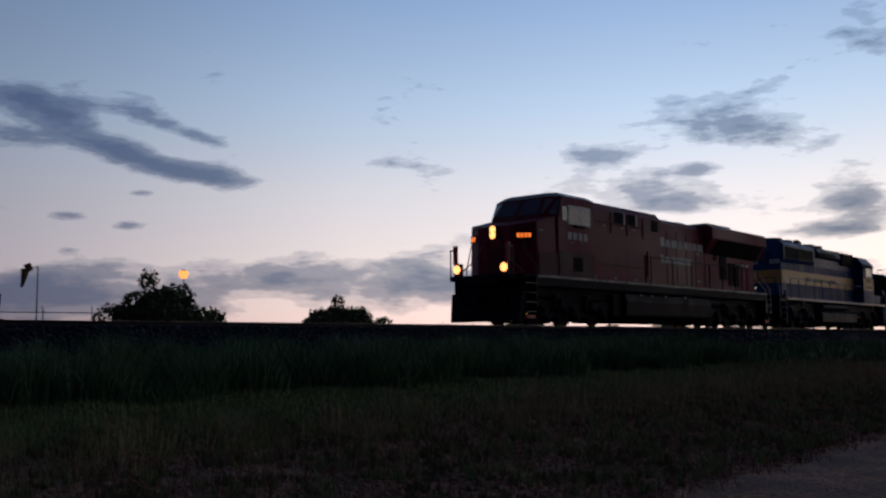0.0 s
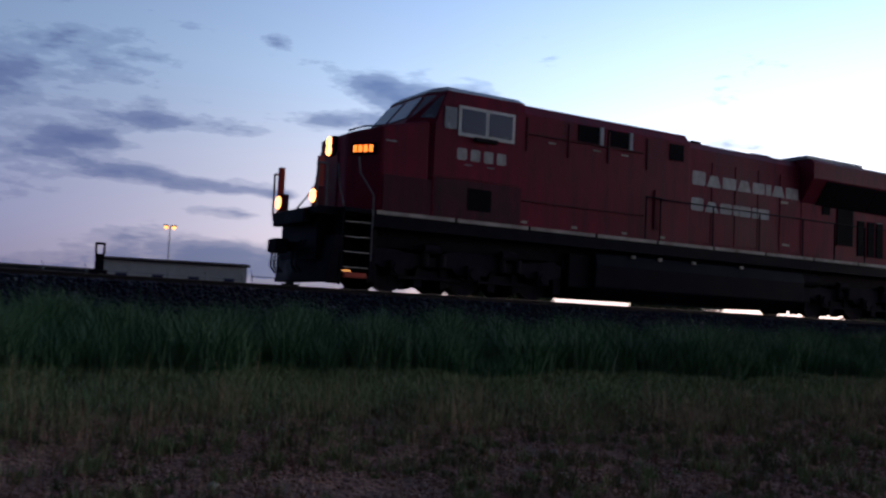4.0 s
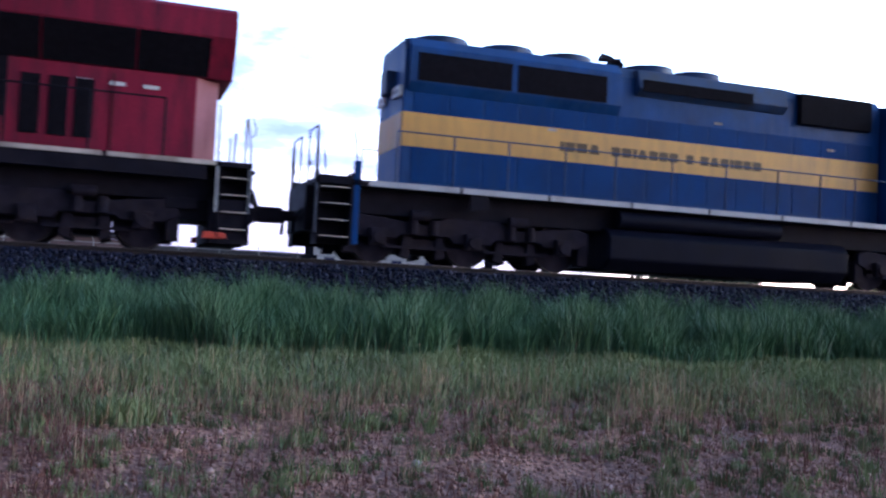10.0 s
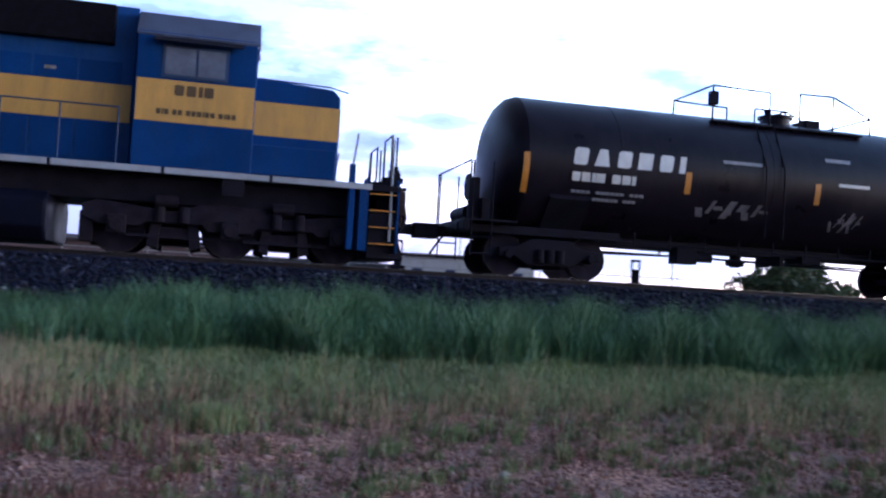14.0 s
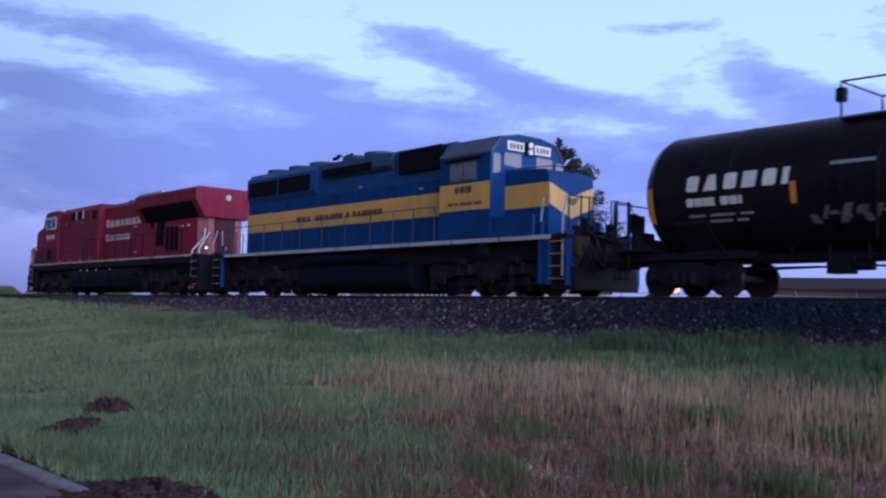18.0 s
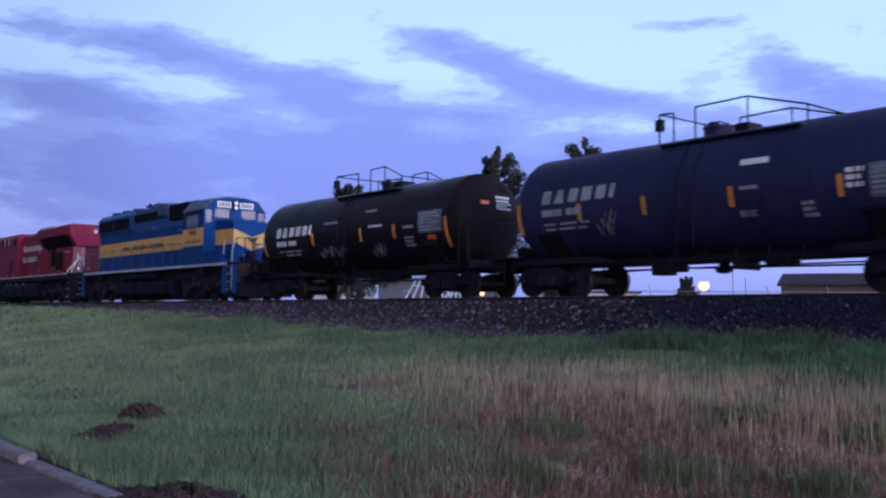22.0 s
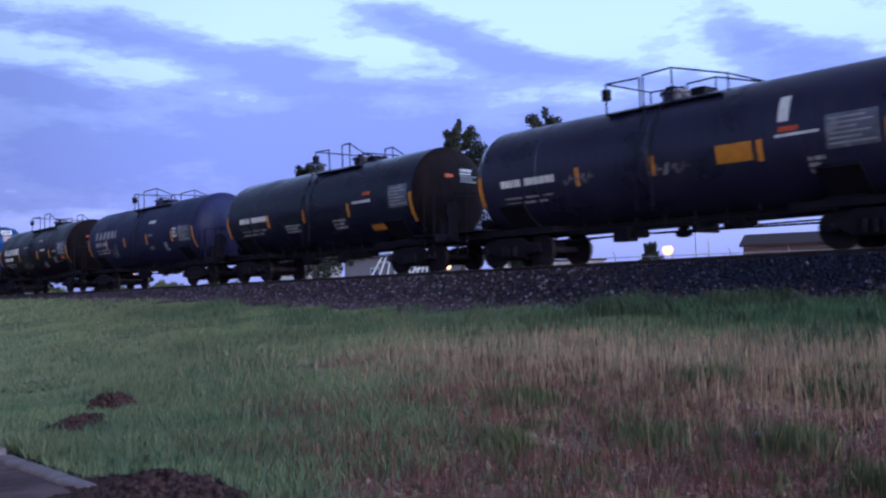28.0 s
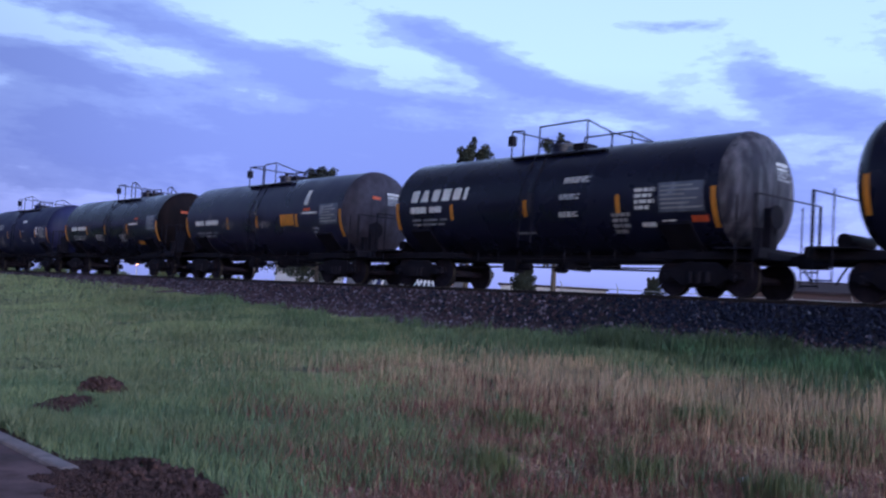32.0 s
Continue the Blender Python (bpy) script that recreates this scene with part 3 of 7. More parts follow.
# ---------------------------------------------------------------- mesh helpers
class Shape:
    """Collects solids into one mesh."""

    def __init__(self):
        self.v, self.f = [], []

    def add(self, verts, faces):
        n = len(self.v)
        self.v += [tuple(p) for p in verts]
        self.f += [tuple(i + n for i in q) for q in faces]
        return self

    def box(self, x0, x1, y0, y1, z0, z1):
        return self.add([(x0, y0, z0), (x1, y0, z0), (x1, y1, z0), (x0, y1, z0), (x0, y0, z1), (x1, y0, z1), (x1, y1, z1), (x0, y1, z1)],
                        [(0, 3, 2, 1), (4, 5, 6, 7), (0, 1, 5, 4), (1, 2, 6, 5), (2, 3, 7, 6), (3, 0, 4, 7)])

    def loft(self, low, high):
        """A closed solid between two rings of points."""
        n = len(low)
        return self.add(list(low) + list(high), [tuple(range(n))[::-1], tuple(range(n, 2 * n))] +
                        [(i, (i + 1) % n, n + (i + 1) % n, n + i) for i in range(n)])

    def prism_xz(self, poly, y0, y1):
        return self.loft([(x, y0, z) for x, z in poly], [(x, y1, z) for x, z in poly])

    def prism_yz(self, poly, x0, x1):
        return self.loft([(x0, y, z) for y, z in poly], [(x1, y, z) for y, z in poly])

    def prism_xy(self, poly, z0, z1):
        return self.loft([(x, y, z0) for x, y in poly], [(x, y, z1) for x, y in poly])

    def cyl(self, a, b, r, r2=None, seg=12):
        a, b = Vector(a), Vector(b)
        d = (b - a).normalized()
        u = d.orthogonal().normalized()
        w = d.cross(u)
        r2 = r if r2 is None else r2
        ring = [(math.cos(2 * math.pi * i / seg), math.sin(2 * math.pi * i / seg)) for i in range(seg)]
        return self.loft([a + (u * c + w * s) * r for c, s in ring], [b + (u * c + w * s) * r2 for c, s in ring])

    def tube(self, pts, r, seg=6):
        for a, b in zip(pts, pts[1:]):
            self.cyl(a, b, r, seg=seg)
        return self

    def lathe_x(self, prof, y, z, seg=40):
        """Turned about an axis along x; prof: (x, radius)."""
        vs, fs = [], []
        for x, r in prof:
            vs += [(x, y + r * math.sin(2 * math.pi * i / seg), z + r * math.cos(2 * math.pi * i / seg)) for i in range(seg)]
        for k in range(len(prof) - 1):
            fs += [(k * seg + i, k * seg + (i + 1) % seg, (k + 1) * seg + (i + 1) % seg, (k + 1) * seg + i) for i in range(seg)]
        fs += [tuple(range(seg))[::-1], tuple(range((len(prof) - 1) * seg, len(prof) * seg))]
        return self.add(vs, fs)

    def mesh(self, name, mat, bevel=0.0, smooth=False):
        me = bpy.data.meshes.new(name)
        me.from_pydata(self.v, [], self.f)
        bm = bmesh.new()
        bm.from_mesh(me)
        bmesh.ops.recalc_face_normals(bm, faces=bm.faces)
        if bevel:
            es = [e for e in bm.edges if len(e.link_faces) == 2 and e.calc_face_angle(0) > 0.5]
            bmesh.ops.bevel(bm, geom=es, offset=bevel, segments=2, profile=0.5, affect="EDGES", clamp_overlap=True)
        for q in bm.faces:
            q.smooth = smooth
        if smooth:
            for e in bm.edges:
                e.smooth = len(e.link_faces) == 2 and e.calc_face_angle(0) < 0.6
        bm.to_mesh(me)
        bm.free()
        me.materials.append(mat)
        return me


def part(name, shape, mat, parent, label="", bevel=0.0, smooth=False):
    ob = new(name, shape.mesh(name, mat, bevel, smooth))
    ob.parent = parent
    return tagged(ob, label)


def thing(name, label, category, group="", kind=""):
    return tagged(new(name), label, category, group, kind)


def solid(name, shape, mat, label, category, group="", kind="", bevel=0.0, smooth=False):
    return tagged(new(name, shape.mesh(name, mat, bevel, smooth)), label, category, group, kind)


def raw_mesh(name, verts, faces, mat, k):
    """A mesh from arrays of points and of faces with k corners each."""
    me = bpy.data.meshes.new(name)
    me.vertices.add(len(verts))
    me.vertices.foreach_set("co", np.asarray(verts, np.float32).ravel())
    me.loops.add(len(faces) * k)
    me.loops.foreach_set("vertex_index", np.asarray(faces, np.int32).ravel())
    me.polygons.add(len(faces))
    me.polygons.foreach_set("loop_start", np.arange(0, len(faces) * k, k, dtype=np.int32))
    me.update(calc_edges=True)
    me.materials.append(mat)
    return me


# ---------------------------------------------------------------- ground and track
def toe(x):
    """Height of the foot of the ballast, which rises towards -x."""
    return np.interp(x, (-200, -64, -45, -33, -23, -18, -8, 10, 60), (2.05, 1.98, 1.80, 1.58, 1.30, 1.10, 0.98, 0.98, 1.05))


def ground_z(x, y):
    x, y = np.asarray(x, float), np.asarray(y, float)
    f = np.clip((y - 4.5) / 12.4, 0, 1)
    near = toe(x) * f ** 1.25
    far = 1.15 + 0 * x
    z = np.where(y < 19.7, near, far + (toe(x) - far) * np.clip((26 - y) / 4, 0, 1))
    bump = 0.03 * np.sin(x * 1.7 + 0.6 * y) * np.sin(y * 1.3 - 0.4 * x) + 0.018 * np.sin(x * 4.1 - y * 2.3)
    return z + bump * (np.abs(x) < 120) * (y > 3.6) * (y < 16.6)


def verge(x):
    """Where the grass stops short of the ballast."""
    return np.interp(x, (-60, -38, -27, -20, -16, -10, -6, 0), (16.3, 15.9, 15.1, 15.3, 16.0, 15.7, 16.3, 17.0)) + 0.25 * np.sin(np.asarray(x) * 1.9) * np.sin(np.asarray(x) * 0.73 + 1)


def spaced(stops):
    out = []
    for (a, b, step) in stops:
        out += list(np.arange(a, b, step))
    return np.array(out + [stops[-1][1]])


def build_ground():
    xs = spaced([(-3000, -400, 260), (-400, -70, 15), (-70, 45, 0.5), (45, 400, 15), (400, 3000, 260)])
    ys = spaced([(-600, -10, 60), (-10, 3, 1.0), (3, 30, 0.3), (30, 200, 10), (200, 4000, 400)])
    gx, gy = np.meshgrid(xs, ys)
    gz = ground_z(gx, gy)
    n, k = len(ys), len(xs)
    i = (np.arange(n - 1)[:, None] * k + np.arange(k - 1)[None]).ravel()
    me = raw_mesh("ground", np.stack([gx, gy, gz], -1).reshape(-1, 3), np.stack([i, i + 1, i + k + 1, i + k], -1), SOIL, 4)
    me.polygons.foreach_set("use_smooth", np.ones(len(me.polygons), bool))
    tagged(new("ground", me), "gravelly pinkish soil rising to a railway bank", "ground", kind="structure")


def bed_z(x, y):
    """Height of the ballast surface."""
    t = toe(x) - 0.04
    return np.interp(y, (16.75, 18.05), (0, 1)) * (1.94 - t) + t


def build_track():
    xs = spaced([(-300, -60, 10), (-60, 40, 0.4), (40, 300, 10)])
    vs, fs = [], []
    ys = [16.7, 17.1, 17.55, 18.02, 18.25, 21.15, 21.4, 22.7]
    for x in xs:
        t = float(toe(x))
        for y in ys:
            z = float(bed_z(x, y)) if y < 18.1 else (1.95 if y < 21.3 else (1.93 if y < 22 else min(t, 1.1)))
            w = noise.noise(Vector((x * 1.3, y * 2.1, 0))) * 0.04
            vs.append((x, y + w, z + w * 0.6))
    k = len(ys)
    for a in range(len(xs) - 1):
        fs += [(a * k + b, (a + 1) * k + b, (a + 1) * k + b + 1, a * k + b + 1) for b in range(k - 1)]
    me = raw_mesh("ballast_bed", vs, fs, BALLAST, 4)
    bed = tagged(new("ballast_bed", me), "dark crushed-stone ballast bed under the track", "ballast", kind="structure")

    track = thing("railway_track", "polished steel rails on dark timber sleepers in ballast", "railway track", kind="structure")
    prof = [(-0.075, 0), (0.075, 0), (0.075, 0.015), (0.012, 0.035), (0.012, 0.13), (0.036, 0.142), (0.036, 0.176), (-0.036, 0.176),
            (-0.036, 0.142), (-0.012, 0.13), (-0.012, 0.035), (-0.075, 0.015)]
    for side in (-1, 1):
        y = TRACK_Y + side * HALF_GAUGE
        rail = part("rail", Shape().prism_yz([(y + a, RAIL_Z - 0.18 + b) for a, b in prof], -300, 300), RAILSTEEL, track)
        part("rail_head", Shape().box(-300, 300, y - 0.028, y + 0.028, RAIL_Z - 0.004, RAIL_Z), RAILHEAD, rail, "polished running surface")
    me = Shape().box(-0.11, 0.11, -1.3, 1.3, -0.17, 0).mesh("sleeper", TIMBER, 0.01)
    for i in range(-110, 60):
        ob = new("sleeper", me)
        ob.parent = track
        ob.matrix_basis = pose(i * 0.53 + random.uniform(-0.02, 0.02), TRACK_Y + random.uniform(-0.03, 0.03), RAIL_Z - 0.176, 0, 0, random.uniform(-1, 1))
    return bed


CUBE = np.array([(-1, -1, -1), (1, -1, -1), (1, 1, -1), (-1, 1, -1), (-1, -1, 1), (1, -1, 1), (1, 1, 1), (-1, 1, 1)], float)
CUBE_F = np.array([(0, 3, 2, 1), (4, 5, 6, 7), (0, 1, 5, 4), (1, 2, 6, 5), (2, 3, 7, 6), (3, 0, 4, 7)])


def turned(n, rng):
    """n random rotation matrices."""
    q = rng.normal(size=(n, 4))
    q /= np.linalg.norm(q, axis=1)[:, None]
    w, x, y, z = q.T
    return np.stack([1 - 2 * (y * y + z * z), 2 * (x * y - z * w), 2 * (x * z + y * w), 2 * (x * y + z * w), 1 - 2 * (x * x + z * z), 2 * (y * z - x * w),
                     2 * (x * z - y * w), 2 * (y * z + x * w), 1 - 2 * (x * x + y * y)], -1).reshape(n, 3, 3)


def rubble(pos, size, rng, flat=0.7):
    n = len(pos)
    v = CUBE[None] * rng.uniform(0.45, 1.0, (n, 8, 3)) * size[:, None, None] * rng.uniform(flat, 1.0, (n, 1, 3))
    v = np.einsum("nij,nkj->nki", turned(n, rng), v) + pos[:, None]
    return v.reshape(-1, 3), (CUBE_F[None] + 8 * np.arange(n)[:, None, None]).reshape(-1, 4)


def build_ballast_stones(bed):
    rng = np.random.default_rng(5)
    n = 36000
    x = np.concatenate([rng.uniform(-14, 24, n * 2 // 3), rng.uniform(-60, -14, n // 3), 24 + 66 * rng.random(9000) ** 1.5])
    y = rng.uniform(16.6, 18.35, len(x)) - 0.25 * rng.random(len(x)) ** 4
    pos = np.stack([x, y, np.where(y < 18.05, bed_z(x, y), 1.95) + 0.015], -1)
    size = rng.uniform(0.026, 0.058, len(x))
    brown = rng.random(len(x)) < np.maximum(np.clip((-11 - x) / 9, 0, 0.8), np.clip((-1 - x) / 5, 0, 1) * np.clip((17.45 - y) / 0.5, 0, 0.75))
    for name, k, mat in (("ballast_stones", ~brown, STONE), ("brown_ballast_stones", brown, SPILL)):
        v, f = rubble(pos[k], size[k], rng)
        ob = new(name, raw_mesh(name, v, f, mat, 4))
        ob.parent = bed
        tagged(ob, kind="stuff")
    # brown spill lying on the verge where the grass stops short of the bed
    x = np.concatenate([rng.uniform(-22, -5, 9000), rng.uniform(-46, -18, 7000)])
    y = verge(x) - 0.25 + rng.random(len(x)) * 2.1
    k = y < 17.0
    x, y = x[k], y[k]
    z = np.maximum(ground_z(x, y), np.where(y > 16.75, bed_z(x, y), -9)) + 0.012
    v, f = rubble(np.stack([x, y, z], -1), rng.uniform(0.022, 0.06, len(x)), rng)
    ob = new("spilled_stones", raw_mesh("spilled_stones", v, f, SPILL, 4))
    ob.parent = bed
    tagged(ob, kind="stuff")
    kinds = []
    for _ in range(6):
        v, f = rubble(np.zeros((1, 3)), np.array([0.062]), rng)
        kinds.append(raw_mesh("stone", v, f, STONE, 4))
    for i in range(280):
        px, py = rng.uniform(-16, 14), rng.uniform(16.7, 17.9)
        ob = new("stone", kinds[i % 6])
        ob.parent = bed
        ob.matrix_basis = pose(px, py, float(bed_z(px, py)) + 0.04, *rng.uniform(0, 360, 3))


# ---------------------------------------------------------------- the train
MOVING = []     # (thing, distance behind the reference point)
ROLLING = []    # (wheelset, x on its car, radius)


def wheelset(car, x, r, y=0.75):
    s = Shape()
    s.cyl((0, -1.0, 0), (0, 1.0, 0), 0.09, seg=10)
    ob = part("wheelset", s, RUNNING, car, smooth=True)
    for side in (-1, 1):
        w = Shape()
        w.cyl((0, side * (y - 0.065), 0), (0, side * (y + 0.065), 0), r - 0.012, seg=28)
        w.cyl((0, side * (y - 0.075), 0), (0, side * (y - 0.045), 0), r + 0.025, seg=28)
        w.cyl((0, side * (y + 0.05), 0), (0, side * (y + 0.10), 0), 0.17, seg=14)
        for k in range(4):
            a = math.pi / 2 * k
            w.cyl((0.55 * r * math.cos(a), side * (y + 0.06), 0.55 * r * math.sin(a)), (0.55 * r * math.cos(a), side * (y + 0.075), 0.55 * r * math.sin(a)), 0.06, seg=8)
        part("wheel", w, RUNNING, ob, smooth=True)
        t = Shape().cyl((0, side * (y - 0.055), 0), (0, side * (y + 0.06), 0), r, seg=28)
        part("wheel_tread", t, TREAD, ob, "polished steel running band", smooth=True)
    ob.matrix_basis = pose(x, 0, r)
    ROLLING.append((ob, x, r))


def panel(name, car, x0, x1, z0, z1, half, mat, label="", t=0.012, sides=(-1, 1), bevel=0.0):
    out = []
    for s in sides:
        a, b = sorted((s * half, s * (half + t)))
        out.append(part(name, Shape().box(x0, x1, a, b, z0, z1), mat, car, label, bevel))
    return out


def plain_mark(kind, u, v, z0, z1, w):
    """One plain painted shape as a closed outline in (x, z): block with cut corners, wedge block or bar."""
    k = min(0.16 * (v - u), 0.12 * (z1 - z0), w)
    if kind == "o":
        return [(u + k, z0), (v - k, z0), (v, z0 + k), (v, z1 - k), (v - k, z1), (u + k, z1), (u, z1 - k), (u, z0 + k)]
    if kind == "t":
        m, h = (u + v) / 2, (v - u) / 4
        return [(u, z0), (v, z0), (m + h, z1), (m - h, z1)]
    return [(u, z0), (v, z0), (v, z1), (u, z1)]


WIDTHS = {"o": 1.0, "t": 1.12, "n": 1.08, "i": 0.45, " ": 0.5}


def row_of(x0, x1, kinds, fill):
    """(kind, start, end) of each mark of a row."""
    ws = [WIDTHS[k] for k in kinds]
    q, out = x0, []
    for k, w in zip(kinds, ws):
        step = (x1 - x0) * w / sum(ws)
        if k != " ":
            out.append((k, q, q + step * fill))
        q += step
    return out


def bars(car, name, x0, x1, z0, z1, kinds, half, mat, fill=0.72, sides=(-1,), t=0.006, label="", first=1.0, ring=0.05):
    """Writing that is not spelled out: a row of plain painted shapes with a stroke's width, the first one taller."""
    for s in sides:
        a, b = s * half, s * (half + t)
        for i, (kind, u, v) in enumerate(row_of(x0, x1, kinds, fill)):
            top = z1 if i == 0 else z0 + (z1 - z0) / first
            q = plain_mark(kind, u, v, z0, top, ring)
            part(name, Shape().loft([(x, a, z) for x, z in q], [(x, b, z) for x, z in q]), mat, car, label)


def loco_truck(car, xc, wb, r=0.51):
    for d in (-wb, 0, wb):
        wheelset(car, xc + d, r)
    tr = part("truck", Shape().box(xc - wb - 0.5, xc + wb + 0.5, -0.55, 0.55, 0.62, 0.86), RUNNING, car, "grimy cast-steel truck", 0.03)
    for d in (-wb / 2, wb / 2):
        part("traction_motor", Shape().box(xc + d - 0.55, xc + d + 0.45, -0.55, 0.55, 0.22, 0.70), RUNNING, tr, bevel=0.04)
        part("brake_beam", Shape().box(xc + d - 0.30, xc + d + 0.34, -0.95, 0.95, 0.30, 0.52), RUNNING, tr, bevel=0.02)
    e = wb + 0.62
    top = [(-e, 0.62), (-e, 0.86), (-wb - 0.35, 0.95), (-wb * 0.75, 0.86), (-wb * 0.5, 0.80), (-0.55, 0.98), (0.55, 0.98), (wb * 0.5, 0.80), (wb * 0.75, 0.86),
           (wb + 0.35, 0.95), (e, 0.86), (e, 0.62)]
    low = [(wb + 0.35, 0.50), (wb - 0.42, 0.50), (wb - 0.5, 0.58), (0.52, 0.58), (0.42, 0.46), (-0.42, 0.46), (-0.52, 0.58), (-wb + 0.5, 0.58), (-wb + 0.42, 0.50), (-wb - 0.35, 0.50)]
    for s in (-1, 1):
        a, b = sorted((s * 1.0, s * 1.14))
        part("side_frame", Shape().prism_xz([(xc + x, z) for x, z in top + low], a, b), RUNNING, tr, bevel=0.02)
        for d in (-wb, 0, wb):
            a, b = sorted((s * 1.13, s * 1.26))
            sh = Shape().box(xc + d - 0.17, xc + d + 0.17, a, b, 0.35, 0.68)
            sh.cyl((xc + d, s * 1.2, 0.5), (xc + d, s * 1.31, 0.5), 0.13, seg=12)
            part("journal_box", sh, RUNNING, tr, bevel=0.015)
        for d in (-wb, 0, wb):
            for q in (-1, 1):
                if abs(d + q * 0.6) < wb:
                    part("brake_shoe", Shape().prism_xz([(xc + d + q * 0.53, 0.16), (xc + d + q * 0.74, 0.10), (xc + d + q * 0.78, 0.62), (xc + d + q * 0.60, 0.62)], *sorted((s * 0.70, s * 1.02))), RUNNING, tr, bevel=0.015)
        for q in (-1, 1):
            part("brake_hanger", Shape().box(*sorted((xc + q * (wb + 0.42), xc + q * (wb + 0.66))), *sorted((s * 0.86, s * 1.08)), 0.16, 0.72), RUNNING, tr, bevel=0.02)
        for d in (-wb / 2 - 0.05, wb / 2 + 0.05):
            for q in (-0.22, 0.22):
                part("spring", Shape().cyl((xc + d + q, s * 1.16, 0.6), (xc + d + q, s * 1.16, 0.9), 0.10, seg=10), RUNNING, tr, smooth=True)
            part("brake_cylinder", Shape().cyl((xc + d - 0.3, s * 1.22, 0.98), (xc + d + 0.1, s * 1.22, 0.98), 0.11, seg=12), RUNNING, tr, smooth=True)
            a, b = sorted((s * 1.0, s * 1.08))
            part("brake_rod", Shape().box(xc + d - 0.8, xc + d + 0.8, a, b, 0.30, 0.36), RUNNING, tr)


def coupler(car, x, d):
    """Knuckle coupler at the end x; d: +1 when the car lies towards +x."""
    s = Shape()
    s.box(*sorted((x + d * 0.15, x + d * 1.25)), -0.10, 0.10, 0.76, 0.98)
    s.box(*sorted((x - d * 0.05, x + d * 0.25)), -0.20, 0.12, 0.70, 1.02)
    s.cyl((x, 0.14, 0.72), (x, 0.14, 1.0), 0.09, seg=10)
    part("coupler", s, RUNNING, car, bevel=0.02)


def corner_steps(car, x0, x1, half, mat, tread):
    """Recessed steps between x0 and x1 on both sides."""
    for s in (-1, 1):
        a, b = sorted((s * 1.05, s * half))
        for k in range(4):
            z = 0.42 + 0.32 * k
            st = part("step", Shape().box(x0 + 0.04, x1 - 0.04, a, b, z, z + 0.03), DARK, car)
            e0, e1 = sorted((s * half, s * (half + 0.012)))
            part("step_edge", Shape().box(x0 + 0.05, x1 - 0.05, e0, e1, z + 0.008, z + 0.03), tread, st, "worn pale step edge")
        part("step_back", Shape().box(x0, x1, *sorted((s * 1.0, s * 1.05)), 0.3, 1.68), DARK, car)
        for x in (x0, x1):
            part("step_side", Shape().box(x - 0.02, x + 0.02, a, b, 0.28, 1.7), mat, car)


def handrails(car, xs, y, z0, z1, mat, r=0.018, mid=False):
    for s in (-1, 1):
        part("handrail", Shape().tube([(xs[0], s * y, z1), (xs[-1], s * y, z1)], r), mat, car)
        if mid:
            part("handrail", Shape().tube([(xs[0], s * y, (z0 + z1) / 2 + 0.1), (xs[-1], s * y, (z0 + z1) / 2 + 0.1)], r * 0.8), mat, car)
        for x in xs:
            part("stanchion", Shape().tube([(x, s * y, z0), (x, s * y, z1)], r * 1.2), mat, car)


def grab(car, pts, mat, r=0.02, name="grab_rail"):
    part(name, Shape().tube(pts, r), mat, car)


